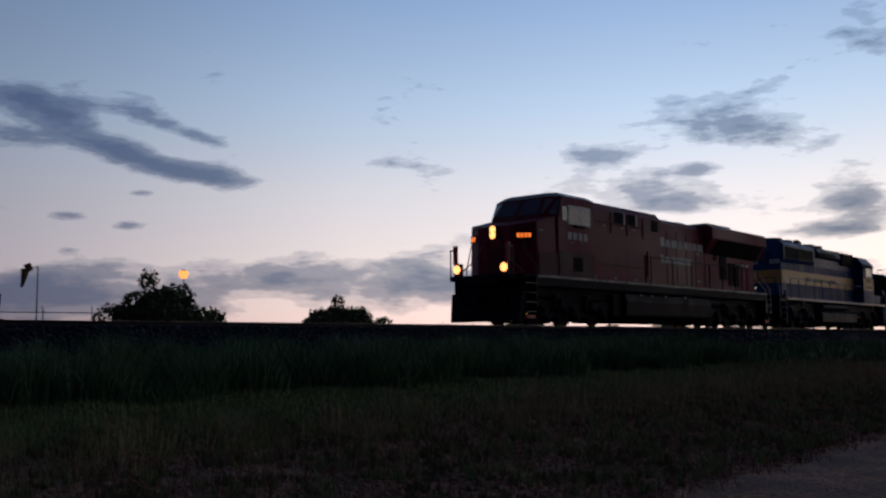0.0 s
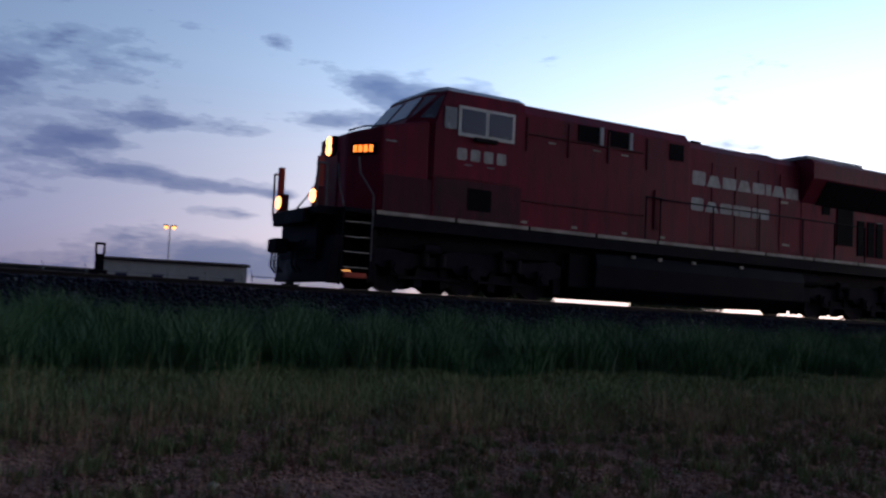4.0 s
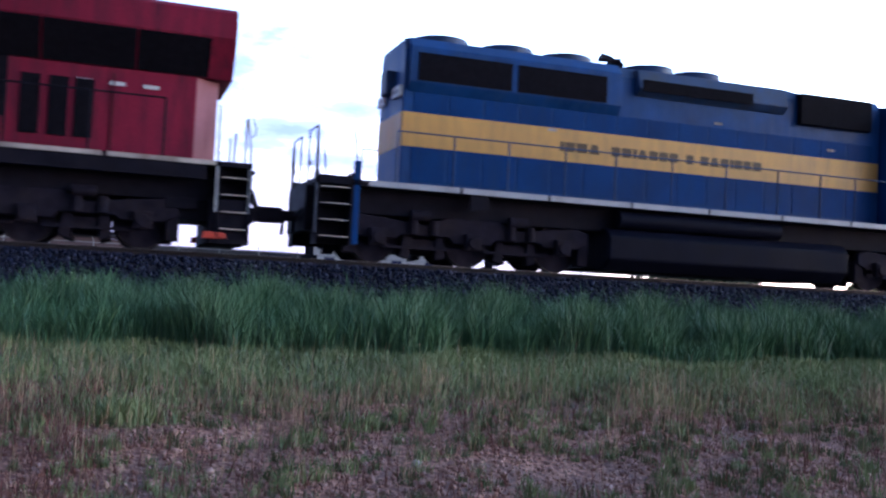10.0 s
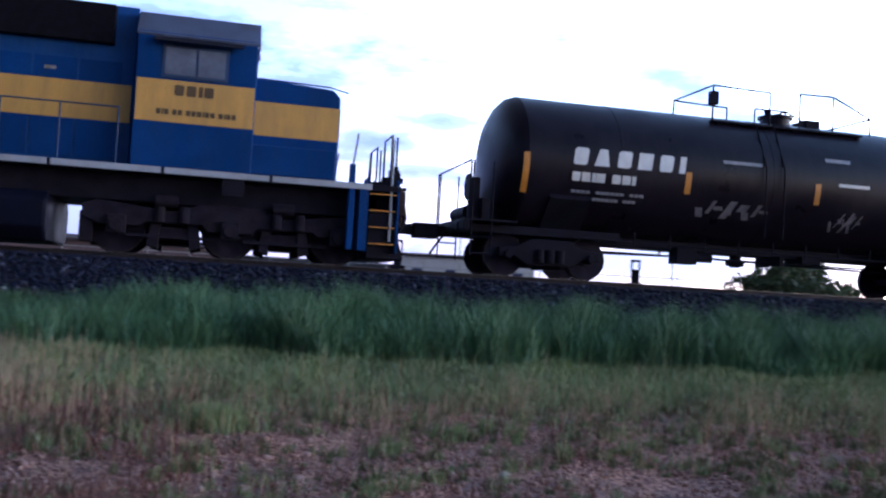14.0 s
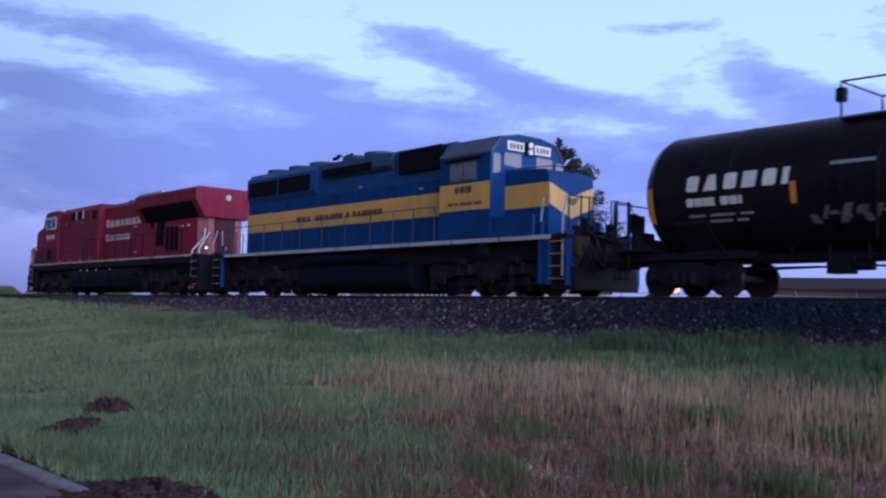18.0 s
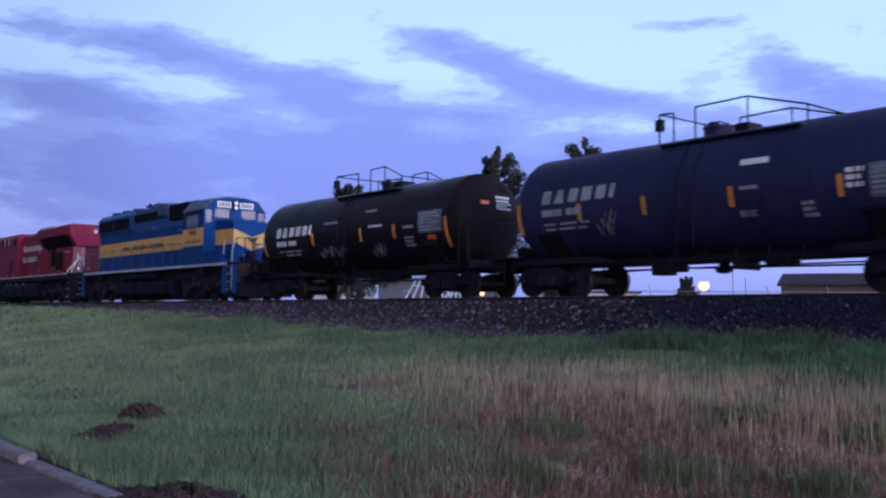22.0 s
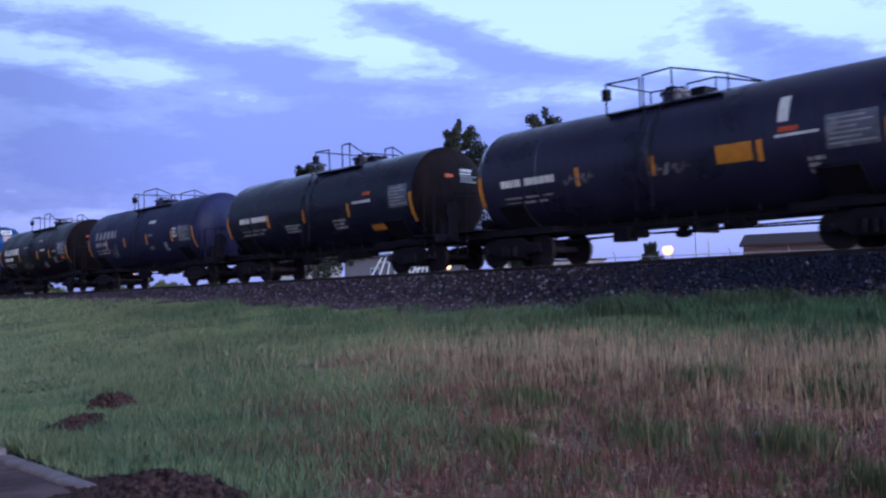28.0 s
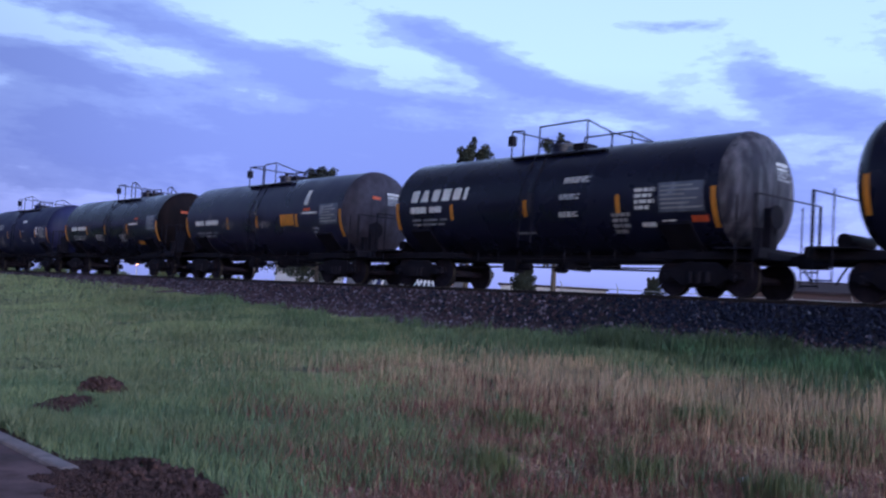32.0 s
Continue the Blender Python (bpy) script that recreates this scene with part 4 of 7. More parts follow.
def red_locomotive():
    c = thing("lead_locomotive", "faded red wide-cab diesel locomotive, headlights lit, rolling on the track", "locomotive")
    o = -0.35
    X = lambda u: u + o
    # frame and running gear
    part("main_frame", Shape().box(X(1.75), X(22.2), -1.05, 1.05, 0.95, 1.62), DARK, c, "black grimy underframe", 0.02)
    part("deck", Shape().box(X(1.25), X(22.82), -1.50, 1.50, 1.60, 1.70), DARK, c, bevel=0.01)
    part("side_sill", Shape().box(X(2.0), X(22.0), -1.49, -1.40, 1.34, 1.60).box(X(2.0), X(22.0), 1.40, 1.49, 1.34, 1.60), DARK, c)
    for a in np.arange(2.05, 21.6, 2.02):
        panel("edge_strip", c, X(a), X(a) + 1.94, 1.615, 1.70, 1.50, CREAM, "worn cream sill edge stripe")
    for xc in (4.72, 18.95):
        loco_truck(c, X(xc), 1.98)
    part("fuel_tank", Shape().prism_yz([(-1.38, 1.25), (1.38, 1.25), (1.45, 0.95), (1.40, 0.40), (1.05, 0.14), (-1.05, 0.14), (-1.40, 0.40), (-1.45, 0.95)], X(8.15), X(15.84)),
         FUEL, c, "dusty dark fuel tank", 0.03)
    part("equipment_box", Shape().box(X(7.45), X(8.2), -1.25, 1.25, 0.36, 1.2), DARK, c, bevel=0.03)
    for u in (9.3, 10.2, 11.4, 13.2):
        panel("filler_cap", c, X(u), X(u) + 0.12, 1.18, 1.26, 1.40, CREAM, t=0.05)
    for u0, u1 in ((1.9, 2.1), (7.3, 8.3), (15.7, 16.5), (21.3, 21.9)):
        part("frame_piping", Shape().box(X(u0), X(u1), -1.15, 1.15, 0.78, 1.0), DARK, c, bevel=0.02)
    part("equipment_box", Shape().box(X(15.86), X(16.42), -1.2, 1.2, 0.42, 1.2), DARK, c, bevel=0.03)
    for s in (-1, 1):
        part("air_reservoir", Shape().cyl((X(15.9), s * 1.2, 1.05), (X(16.6), s * 1.2, 1.05), 0.2, seg=14), DARK, c, smooth=True)
    # nose and cab
    plan = [(1.62, -0.72), (2.12, -1.44), (3.3, -1.46), (3.3, 1.46), (2.12, 1.44), (1.62, 0.72)]
    top = {1.62: 3.42, 2.12: 3.56, 3.3: 3.84}
    part("nose", Shape().loft([(X(u), y, 1.70) for u, y in plan], [(X(u), y * 0.97, top[u]) for u, y in plan]), RED, c, bevel=0.06)
    # the cab's front corners are cut back and its front leans back above the nose
    cut = [(2.85, -1.02), (3.40, -1.48), (5.80, -1.48), (5.80, 1.48), (3.40, 1.48), (2.85, 1.02)]
    lean = [(3.50, -0.88), (3.72, -1.42), (5.80, -1.46), (5.80, 1.46), (3.72, 1.42), (3.50, 0.88)]
    cab = Shape().loft([(X(u), y, 1.70) for u, y in cut], [(X(u), y, 3.78) for u, y in cut])
    cab.loft([(X(u), y, 3.779) for u, y in cut], [(X(u), y, 4.58) for u, y in lean])
    part("cab", cab, RED, c)
    part("cab_roof", Shape().loft([(X(3.46), -0.92, 4.57), (X(3.72), -1.44, 4.57), (X(5.85), -1.46, 4.57), (X(5.85), 1.46, 4.57), (X(3.72), 1.44, 4.57), (X(3.46), 0.92, 4.57)],
                                  [(X(3.68), -0.75, 4.74), (X(3.85), -1.12, 4.74), (X(5.85), -1.12, 4.74), (X(5.85), 1.12, 4.74), (X(3.85), 1.12, 4.74), (X(3.68), 0.75, 4.74)]), CABGREY, c, "pale grey cab roof", 0.02)

    def on_face(q, name, mat):
        """A pane set on the four-cornered face q (low, low, high, high), inset all round."""
        q = [Vector(p) for p in q]
        n = (q[1] - q[0]).cross(q[3] - q[0]).normalized()
        n = n if n.x < 0 else -n
        at = lambda a, b: (q[0] * (1 - a) + q[1] * a) * (1 - b) + (q[3] * (1 - a) + q[2] * a) * b
        lo = [at(a, b) + n * 0.004 for a, b in ((0.08, 0.14), (0.92, 0.14), (0.92, 0.86), (0.08, 0.86))]
        part(name, Shape().loft(lo, [p + n * 0.018 for p in lo]), mat, c)

    for s in (-1, 1):
        on_face([(X(2.85), 0.0, 3.78), (X(2.85), s * 1.02, 3.78), (X(3.50), s * 0.88, 4.58), (X(3.50), 0.0, 4.58)], "windscreen", GLASS)
        on_face([(X(2.85), s * 1.02, 3.78), (X(3.40), s * 1.48, 3.78), (X(3.72), s * 1.42, 4.58), (X(3.50), s * 0.88, 4.58)], "corner_window", SKYGREY)
    for s in (-1, 1):
        f = panel("window_frame", c, X(3.98), X(5.52), 3.58, 4.27, 1.48, WHITE, "pale aluminium window frame", 0.03, (s,))[0]
        for u0, u1 in ((4.06, 4.70), (4.80, 5.44)):
            y0, y1 = sorted((s * 1.505, s * 1.518))
            part("side_window", Shape().box(X(u0), X(u1), y0, y1, 3.66, 4.20), GLASS, f)
        panel("quarter_window", c, X(3.62), X(3.94), 3.70, 4.20, 1.48, SKYGREY, t=0.02, sides=(s,))
        panel("arm_rest", c, X(4.4), X(5.0), 3.50, 3.58, 1.48, DARK, t=0.12, sides=(s,))
    bars(c, "number_lettering", X(3.99), X(5.42), 3.04, 3.31, "oooo", 1.48, WORN, 0.72, (-1, 1), label="off-white painted number", ring=0.075)
    for u in (4.2, 4.8):
        panel("label_plate", c, X(u), X(u) + 0.2, 2.93, 2.955, 1.48, GREYW, t=0.006, sides=(-1,))
    panel("lower_cab_panel", c, X(3.44), X(5.78), 1.71, 2.58, 1.48, RED_DARKER, "darker lower red panel", 0.006)
    panel("lower_nose_panel", c, X(2.18), X(3.38), 1.71, 2.50, 1.455, RED_DARKER, "darker lower red panel", 0.008)
    panel("vent_panel", c, X(4.32), X(4.95), 1.92, 2.42, 1.486, GRILLE)
    panel("toe_step", c, X(3.3), X(5.7), 2.60, 2.62, 1.48, RED_DK)
    # nose front: door, headlight, number boards, ditch lights
    part("nose_door", Shape().box(X(1.585), X(1.63), -0.36, 0.30, 1.75, 3.05), RED_DK, c, bevel=0.02)
    h = part("headlight_housing", Shape().box(X(1.52), X(1.75), -0.20, 0.20, 2.98, 3.42), DARK, c, bevel=0.03)
    for z in (3.10, 3.30):
        part("headlight", Shape().cyl((X(1.515), 0, z), (X(1.49), 0, z), 0.125, 0.11, seg=16), HEADLAMP, h, "lit warm headlight", smooth=True)
    for s in (-1, 1):
        n = Vector((-0.72, s * 0.50, 0)).normalized()
        d = Vector((0.5, s * 0.72, 0)).normalized()
        ctr = Vector((X(1.87), s * 1.08, 3.05))
        q = [ctr + d * a + n * 0.03 + Vector((0, 0, z)) for a, z in ((-0.30, -0.12), (0.30, -0.12), (0.30, 0.12), (-0.30, 0.12))]
        brd = part("number_board", Shape().loft([p - n * 0.05 for p in q], q), GRILLE, c, "black number board with amber glow")
        sh = Shape()
        for k in range(4):
            a = -0.25 + k * 0.13
            r4 = [ctr + d * e + n * 0.034 + Vector((0, 0, z)) for e, z in ((a, -0.075), (a + 0.09, -0.075), (a + 0.09, 0.075), (a, 0.075))]
            sh.loft(r4, [p + n * 0.006 for p in r4])
        part("number_figures", sh, NUMLAMP, brd, "glowing amber figures")
        dl = part("ditch_light_post", Shape().box(X(0.78), X(0.98), s * 1.0 - 0.13, s * 1.0 + 0.13, 1.70, 2.12), RED_DK, c, bevel=0.02)
        part("ditch_light", Shape().cyl((X(0.775), s * 1.0, 1.92), (X(0.75), s * 1.0, 1.92), 0.15, 0.13, seg=16), HEADLAMP, dl, "lit warm ditch light", smooth=True)
        grab(c, [(X(0.75), s * 1.25, 1.65), (X(0.75), s * 1.25, 2.6), (X(0.95), s * 1.25, 2.6), (X(0.98), s * 1.25, 1.7)], RAILPAINT, 0.025, "end_post")
        grab(c, [(X(1.3), s * 1.42, 0.7), (X(1.3), s * 1.42, 1.75), (X(1.5), s * 0.7, 2.3), (X(1.55), s * 0.5, 2.75)], RAILPAINT, 0.022)
        grab(c, [(X(1.95), s * 1.50, 0.6), (X(1.95), s * 1.50, 2.0), (X(1.75), s * 1.2, 2.5), (X(1.75), s * 1.1, 2.85)], RAILPAINT, 0.022)
        part("step_lamp", Shape().cyl((X(1.5), s * 1.3, 0.38), (X(1.5), s * 1.3, 0.36), 0.09, seg=10), STEPLAMP, c, "lit orange step lamp")
        part("red_flag_post", Shape().box(X(0.80), X(0.92), s * 1.12 - 0.06, s * 1.12 + 0.06, 2.12, 2.75), LAMPLIT_RED, c)
        panel("side_letter_plate", c, X(2.2), X(2.45), 3.22, 3.25, 1.46, GREYW, sides=(s,))
    grab(c, [(X(1.75), -0.5, 3.52), (X(2.1), -0.5, 3.66), (X(2.7), -0.5, 3.78)], DARK, 0.02)
    part("pilot", Shape().loft([(X(0.95), -1.45, 0.12), (X(0.72), 0, 0.12), (X(0.95), 1.45, 0.12), (X(1.3), 1.45, 0.12), (X(1.3), -1.45, 0.12)],
                               [(X(1.1), -1.5, 1.1), (X(1.05), 0, 1.1), (X(1.1), 1.5, 1.1), (X(1.3), 1.5, 1.1), (X(1.3), -1.5, 1.1)]), DARK, c, "black snowplough pilot", 0.02)
    part("front_platform", Shape().box(X(0.75), X(1.7), -1.3, 1.3, 1.52, 1.70), DARK, c, bevel=0.02)
    part("anticlimber", Shape().box(X(0.62), X(0.8), -0.9, 0.9, 1.35, 1.66), DARK, c, bevel=0.03)
    part("front_drawgear", Shape().box(X(0.9), X(1.8), -1.0, 1.0, 0.6, 1.55), DARK, c)
    for k in range(5):
        y = (-0.7, -0.45, 0.4, 0.6, 0.8)[k]
        part("brake_hose", Shape().tube([(X(0.8), y, 1.0), (X(0.62), y, 0.75), (X(0.60), y, 0.45), (X(0.72), y, 0.3)], 0.025), DARK, c)
    coupler(c, X(0.35), 1)
    coupler(c, X(23.38), -1)
    corner_steps(c, X(1.28), X(1.95), 1.5, DARK, CREAM)
    for s in (-1, 1):
        # painted plate in place of the orange glow below the front steps
        part("step_bracket", Shape().prism_xz([(X(1.36), 0.22), (X(1.90), 0.22), (X(1.88), 0.33), (X(1.38), 0.33)], *sorted((s * 1.40, s * 1.49))), LAMPLIT_RED, c, "orange-red plate standing in for the glow under the step", 0.015)
        part("sand_pipe", Shape().tube([(X(2.12), s * 0.8, 1.0), (X(2.16), s * 0.82, 0.3), (X(2.32), s * 0.80, 0.14)], 0.035), DARK, c)
        part("equipment_box", Shape().box(X(1.98), X(2.16), *sorted((s * 0.75, s * 1.32)), 0.42, 1.32), DARK, c, bevel=0.02)
    corner_steps(c, X(22.24), X(22.82), 1.5, DARK, CREAM)
    for s in (-1, 1):
        # same painted plate for the orange glow below the rear steps
        part("step_bracket", Shape().prism_xz([(X(21.98), 0.24), (X(22.42), 0.26), (X(22.40), 0.36), (X(22.0), 0.38)], *sorted((s * 1.40, s * 1.49))), LAMPLIT_RED, c, "orange-red plate standing in for the glow under the step", 0.015)
    # auxiliary cab and hood
    part("auxiliary_cab", Shape().prism_yz([(-1.36, 1.70), (1.36, 1.70), (1.36, 4.38), (1.15, 4.64), (-1.15, 4.64), (-1.36, 4.38)], X(5.8), X(11.30)), RED, c, bevel=0.02)
    for u in (7.50, 8.46):
        for p in panel("inertial_filter", c, X(u), X(u) + 0.66, 3.95, 4.36, 1.36, GRILLE, "black air filter opening", 0.02):
            part("filter_post", Shape().box(X(u) + 0.68, X(u) + 0.79, p.bound_box[0][1] - 0.015, p.bound_box[7][1] + 0.015, 3.93, 4.38), CABGREY, p)
    panel("vent_panel", c, X(10.54), X(11.04), 3.87, 4.30, 1.36, GRILLE, "black square vent", 0.02)
    panel("conduit", c, X(6.0), X(9.6), 3.90, 3.93, 1.36, RED_DK, t=0.05)
    panel("conduit", c, X(5.9), X(9.9), 2.30, 2.325, 1.36, RED_DK, t=0.04)
    for u in (5.95, 7.2, 8.45, 9.75):
        panel("conduit", c, X(u), X(u) + 0.05, 3.5, 4.3, 1.36, RED_DK, t=0.03)
    for u in (6.6, 8.0, 8.9):
        panel("label_plate", c, X(u), X(u) + 0.22, 3.76, 3.80, 1.36, CREAM, t=0.02)
    for u in (5.9, 7.4, 9.0, 10.3):
        panel("label_plate", c, X(u), X(u) + 0.16, 1.78, 1.84, 1.36, CREAM, t=0.02)
    panel("access_door", c, X(10.05), X(10.20), 2.0, 3.0, 1.36, RED, "upright red door post", 0.05)
    part("engine_hood", Shape().prism_yz([(-1.05, 1.70), (1.05, 1.70), (1.05, 4.36), (0.85, 4.56), (-0.85, 4.56), (-1.05, 4.36)], X(11.30), X(21.76)), RED, c, bevel=0.01)
    wide = [(-1.05, 1.70), (1.05, 1.70), (1.05, 3.75), (-1.05, 3.75)]
    # end face takes a paler pink in place of the glow that strikes it
    part("tapered_hood_end", Shape().loft([(X(21.76), y, z) for y, z in wide], [(X(22.19), y * 0.72, z) for y, z in wide]), RED_SUNSET_LIT, c, "tapered red hood end, sunset glow painted in as pink", 0.01)
    for u in np.arange(11.5, 17.0, 0.92):
        panel("hood_door", c, X(u), X(u) + 0.86, 1.82, 4.05, 1.05, RED, t=0.022, bevel=0.006)
    bars(c, "lettering", X(11.68), X(16.0), 3.38, 3.76, "otntoitn", 1.072, WORN, 0.90, (-1, 1), label="worn white block lettering", first=1.2, ring=0.125)
    bars(c, "lettering", X(11.66), X(14.78), 2.68, 3.03, "otoioio", 1.072, WORN, 0.88, (-1, 1), label="worn white block lettering", first=1.2, ring=0.125)
    panel("label_plate", c, X(15.2), X(15.5), 3.22, 3.29, 1.072, CREAM)
    panel("label_plate", c, X(15.3), X(15.6), 2.0, 2.06, 1.072, CREAM)
    # radiator section with overhanging wings
    part("radiator_cab", Shape().prism_yz([(-1.05, 3.30), (1.05, 3.30), (1.50, 4.02), (1.50, 4.50), (1.35, 4.60), (-1.35, 4.60), (-1.50, 4.50), (-1.50, 4.02)], X(16.08), X(22.42)),
         RED, c, "overhanging red radiator housing", 0.02)
    part("radiator_top", Shape().box(X(16.02), X(18.55), -1.30, 1.30, 4.60, 4.70), CABGREY, c, "pale radiator roof screen", 0.01)
    for s in (-1, 1):
        for u0, u1 in ((16.7, 18.98), (19.03, 20.62), (20.67, 21.95)):
            lo = [(X(u), s * y, z) for u, y, z in ((u0, 1.07, 3.33), (u1, 1.07, 3.33), (u1, 1.48, 3.985), (u0, 1.48, 3.985))]
            part("radiator_grille", Shape().loft(lo, [(x, y + s * 0.02, z - 0.015) for x, y, z in lo]), GRILLE, c)
    panel("vent_panel", c, X(17.04), X(17.38), 3.08, 3.46, 1.05, GRILLE, t=0.025)
    panel("vent_panel", c, X(17.72), X(18.47), 2.22, 3.40, 1.05, GRILLE, t=0.03)
    for u in (18.70, 19.18, 19.62):
        panel("vent_panel", c, X(u), X(u) + 0.32, 1.96, 3.04, 1.05, GRILLE, t=0.03)
    for u in (19.62, 20.2, 20.8):
        panel("label_plate", c, X(u), X(u) + 0.28, 2.98, 3.05, 1.055, WHITE, t=0.02)
    panel("conduit", c, X(20.25), X(20.29), 1.75, 3.2, 1.05, RED_DK, t=0.03)
    part("rear_door", Shape().box(X(22.19), X(22.205), -0.5, 0.5, 1.75, 3.5), RED_DARKER, c)
    part("rear_headlight", Shape().cyl((X(22.40), 0, 4.2), (X(22.47), 0, 4.2), 0.12, seg=14), GALV, c, smooth=True)
    part("rear_pilot", Shape().prism_xz([(X(22.1), 0.16), (X(22.1), 1.0), (X(22.82), 1.0), (X(22.86), 0.16)], -1.42, 1.42), DARK, c, "black rear pilot plate", 0.02)
    part("rear_drawgear", Shape().box(X(21.2), X(22.55), -1.0, 1.0, 0.6, 1.6), DARK, c)
    part("rear_platform_lamp", Shape().cyl((X(22.3), -0.9, 2.0), (X(22.36), -0.9, 2.0), 0.04, seg=12), PLATLAMP, c, "small lit platform lamp")
    # roof furniture
    for u, w, h2 in ((12.4, 0.55, 0.12), (14.6, 0.8, 0.14)):
        part("exhaust_hatch", Shape().box(X(u), X(u) + w, -0.5, 0.5, 4.55, 4.55 + h2), DARK, c, bevel=0.03)
    for k in range(3):
        part("horn", Shape().cyl((X(12.55) + k * 0.12, -0.2, 4.74), (X(12.35) + k * 0.12, -0.2, 4.74), 0.07, 0.03, seg=10), DARK, c)
    part("antenna_dome", Shape().cyl((X(4.4), 0, 4.69), (X(4.4), 0, 4.80), 0.25, 0.18, seg=14), CABGREY, c, smooth=True)
    handrails(c, [X(u) for u in (10.2, 12.1, 13.9, 15.7, 17.1, 18.5, 19.9, 21.2)], 1.46, 1.70, 2.78, DARK)
    handrails(c, [X(u) for u in (9.7, 10.2)], 1.46, 1.70, 2.80, DARK)
    for s in (-1, 1):
        grab(c, [(X(22.2), s * 1.47, 0.75), (X(22.2), s * 1.47, 1.85), (X(22.24), s * 0.95, 2.45), (X(22.24), s * 0.92, 2.85)], WHITE, 0.03)
        grab(c, [(X(22.80), s * 1.47, 0.75), (X(22.80), s * 1.45, 1.9), (X(22.78), s * 1.0, 2.62)], WHITE, 0.028)
        grab(c, [(X(22.70), s * 1.38, 1.7), (X(22.70), s * 1.34, 2.55)], RAILPAINT, 0.02)
        for q in (0.35, 0.75):
            part("jumper_hose", Shape().tube([(X(22.80), s * q, 1.40), (X(22.98), s * q, 1.22), (X(23.06), s * q, 0.95), (X(22.98), s * (q + 0.05), 0.62)], 0.03), RUNNING, c)
    part("safety_chain", Shape().tube([(X(22.80), -1.40, 2.58), (X(22.95), -0.9, 2.46), (X(23.0), -0.3, 2.42), (X(23.02), 0.3, 2.46)], 0.012, 5), DARK, c)
    part("cut_lever", Shape().tube([(X(22.84), -1.4, 0.95), (X(22.95), -0.9, 1.02), (X(23.1), -0.25, 0.98)], 0.018).tube([(X(22.84), -1.4, 0.95), (X(22.84), -1.42, 1.5)], 0.018), DARK, c)
    part("drop_step", Shape().box(X(22.82), X(23.05), -0.42, 0.42, 1.63, 1.69), DARK, c, bevel=0.01)
    MOVING.append((c, -0.03))
    return c


def blue_locomotive():
    c = thing("trailing_locomotive", "royal blue diesel locomotive with a yellow waist stripe, cab end last", "locomotive")
    o = -23.05
    X = lambda u: u + o
    part("main_frame", Shape().box(X(24.6), X(42.5), -1.05, 1.05, 0.95, 1.55), DARK, c, "black grimy underframe", 0.02)
    part("deck", Shape().box(X(23.7), X(42.9), -1.50, 1.50, 1.46, 1.58), DARK, c, bevel=0.01)
    for a in np.arange(24.75, 42.3, 1.96):
        panel("edge_strip", c, X(a), X(a) + 1.90, 1.47, 1.585, 1.50, CABGREY, "pale grey sill edge stripe")
    for xc in (27.10, 39.72):
        loco_truck(c, X(xc), 2.05)
        panel("frame_bracket", c, X(xc) - 0.2, X(xc) + 0.2, 1.15, 1.46, 1.42, DARK, t=0.06)
    part("fuel_tank", Shape().prism_yz([(-1.25, 1.02), (1.25, 1.02), (1.45, 0.85), (1.45, 0.35), (1.15, 0.10), (-1.15, 0.10), (-1.45, 0.35), (-1.45, 0.85)], X(30.12), X(36.48)), FUEL, c,
         "dusty dark fuel tank", 0.05)
    for s in (-1, 1):
        part("air_reservoir", Shape().cyl((X(30.4), s * 1.25, 1.22), (X(34.6), s * 1.25, 1.22), 0.19, seg=16), FUEL, c, smooth=True)
    # long hood
    part("long_hood", Shape().prism_yz([(-0.92, 1.58), (0.92, 1.58), (0.92, 4.46), (0.80, 4.66), (-0.80, 4.66), (-0.92, 4.46)], X(25.52), X(37.8)), BLUE_SKYLIT, c, bevel=0.03)
    part("hood_roof", Shape().prism_yz([(-0.93, 4.45), (0.93, 4.45), (0.80, 4.675), (-0.80, 4.675)], X(25.54), X(35.2)), BLUE_TOP, c, "sooty blue hood roof")
    part("radiator_flare", Shape().prism_yz([(-0.92, 3.55), (0.92, 3.55), (1.06, 3.75), (1.06, 4.48), (0.85, 4.70), (-0.85, 4.70), (-1.06, 4.48), (-1.06, 3.75)], X(25.60), X(30.5)), BLUE_SKYLIT, c, bevel=0.02)
    for u0, u1 in ((25.78, 27.86), (28.0, 30.12)):
        panel("radiator_grille", c, X(u0), X(u1), 3.78, 4.36, 1.06, GRILLE, t=0.02)
    panel("dynamic_brake_grille", c, X(30.95), X(33.95), 4.08, 4.40, 0.92, GRILLE, t=0.05)
    part("dynamic_brake_blister", Shape().prism_yz([(-0.96, 4.05), (0.96, 4.05), (1.12, 4.2), (1.0, 4.64), (-1.0, 4.64), (-1.12, 4.2)], X(30.9), X(34.9)), BLUE_TOP, c, bevel=0.02)
    panel("blister_grille", c, X(31.0), X(33.9), 4.14, 4.40, 1.10, GRILLE, t=0.03)
    part("inertial_filter_hatch", Shape().box(X(35.3), X(37.4), -1.08, 1.08, 3.86, 4.60), GRILLE, c, "black filter housing", 0.02)
    for u in np.arange(25.75, 37.2, 0.79):
        panel("hood_door", c, X(u), X(u) + 0.75, 1.70, 3.55, 0.92, BLUE, t=0.014, bevel=0.005)
    panel("stripe", c, X(25.52), X(37.75), 2.42, 3.13, 0.934, YELLOW, "broad yellow waist stripe", 0.004)
    part("stripe", Shape().box(X(25.505), X(25.515), -0.90, 0.90, 2.42, 3.13), YELLOW, c)
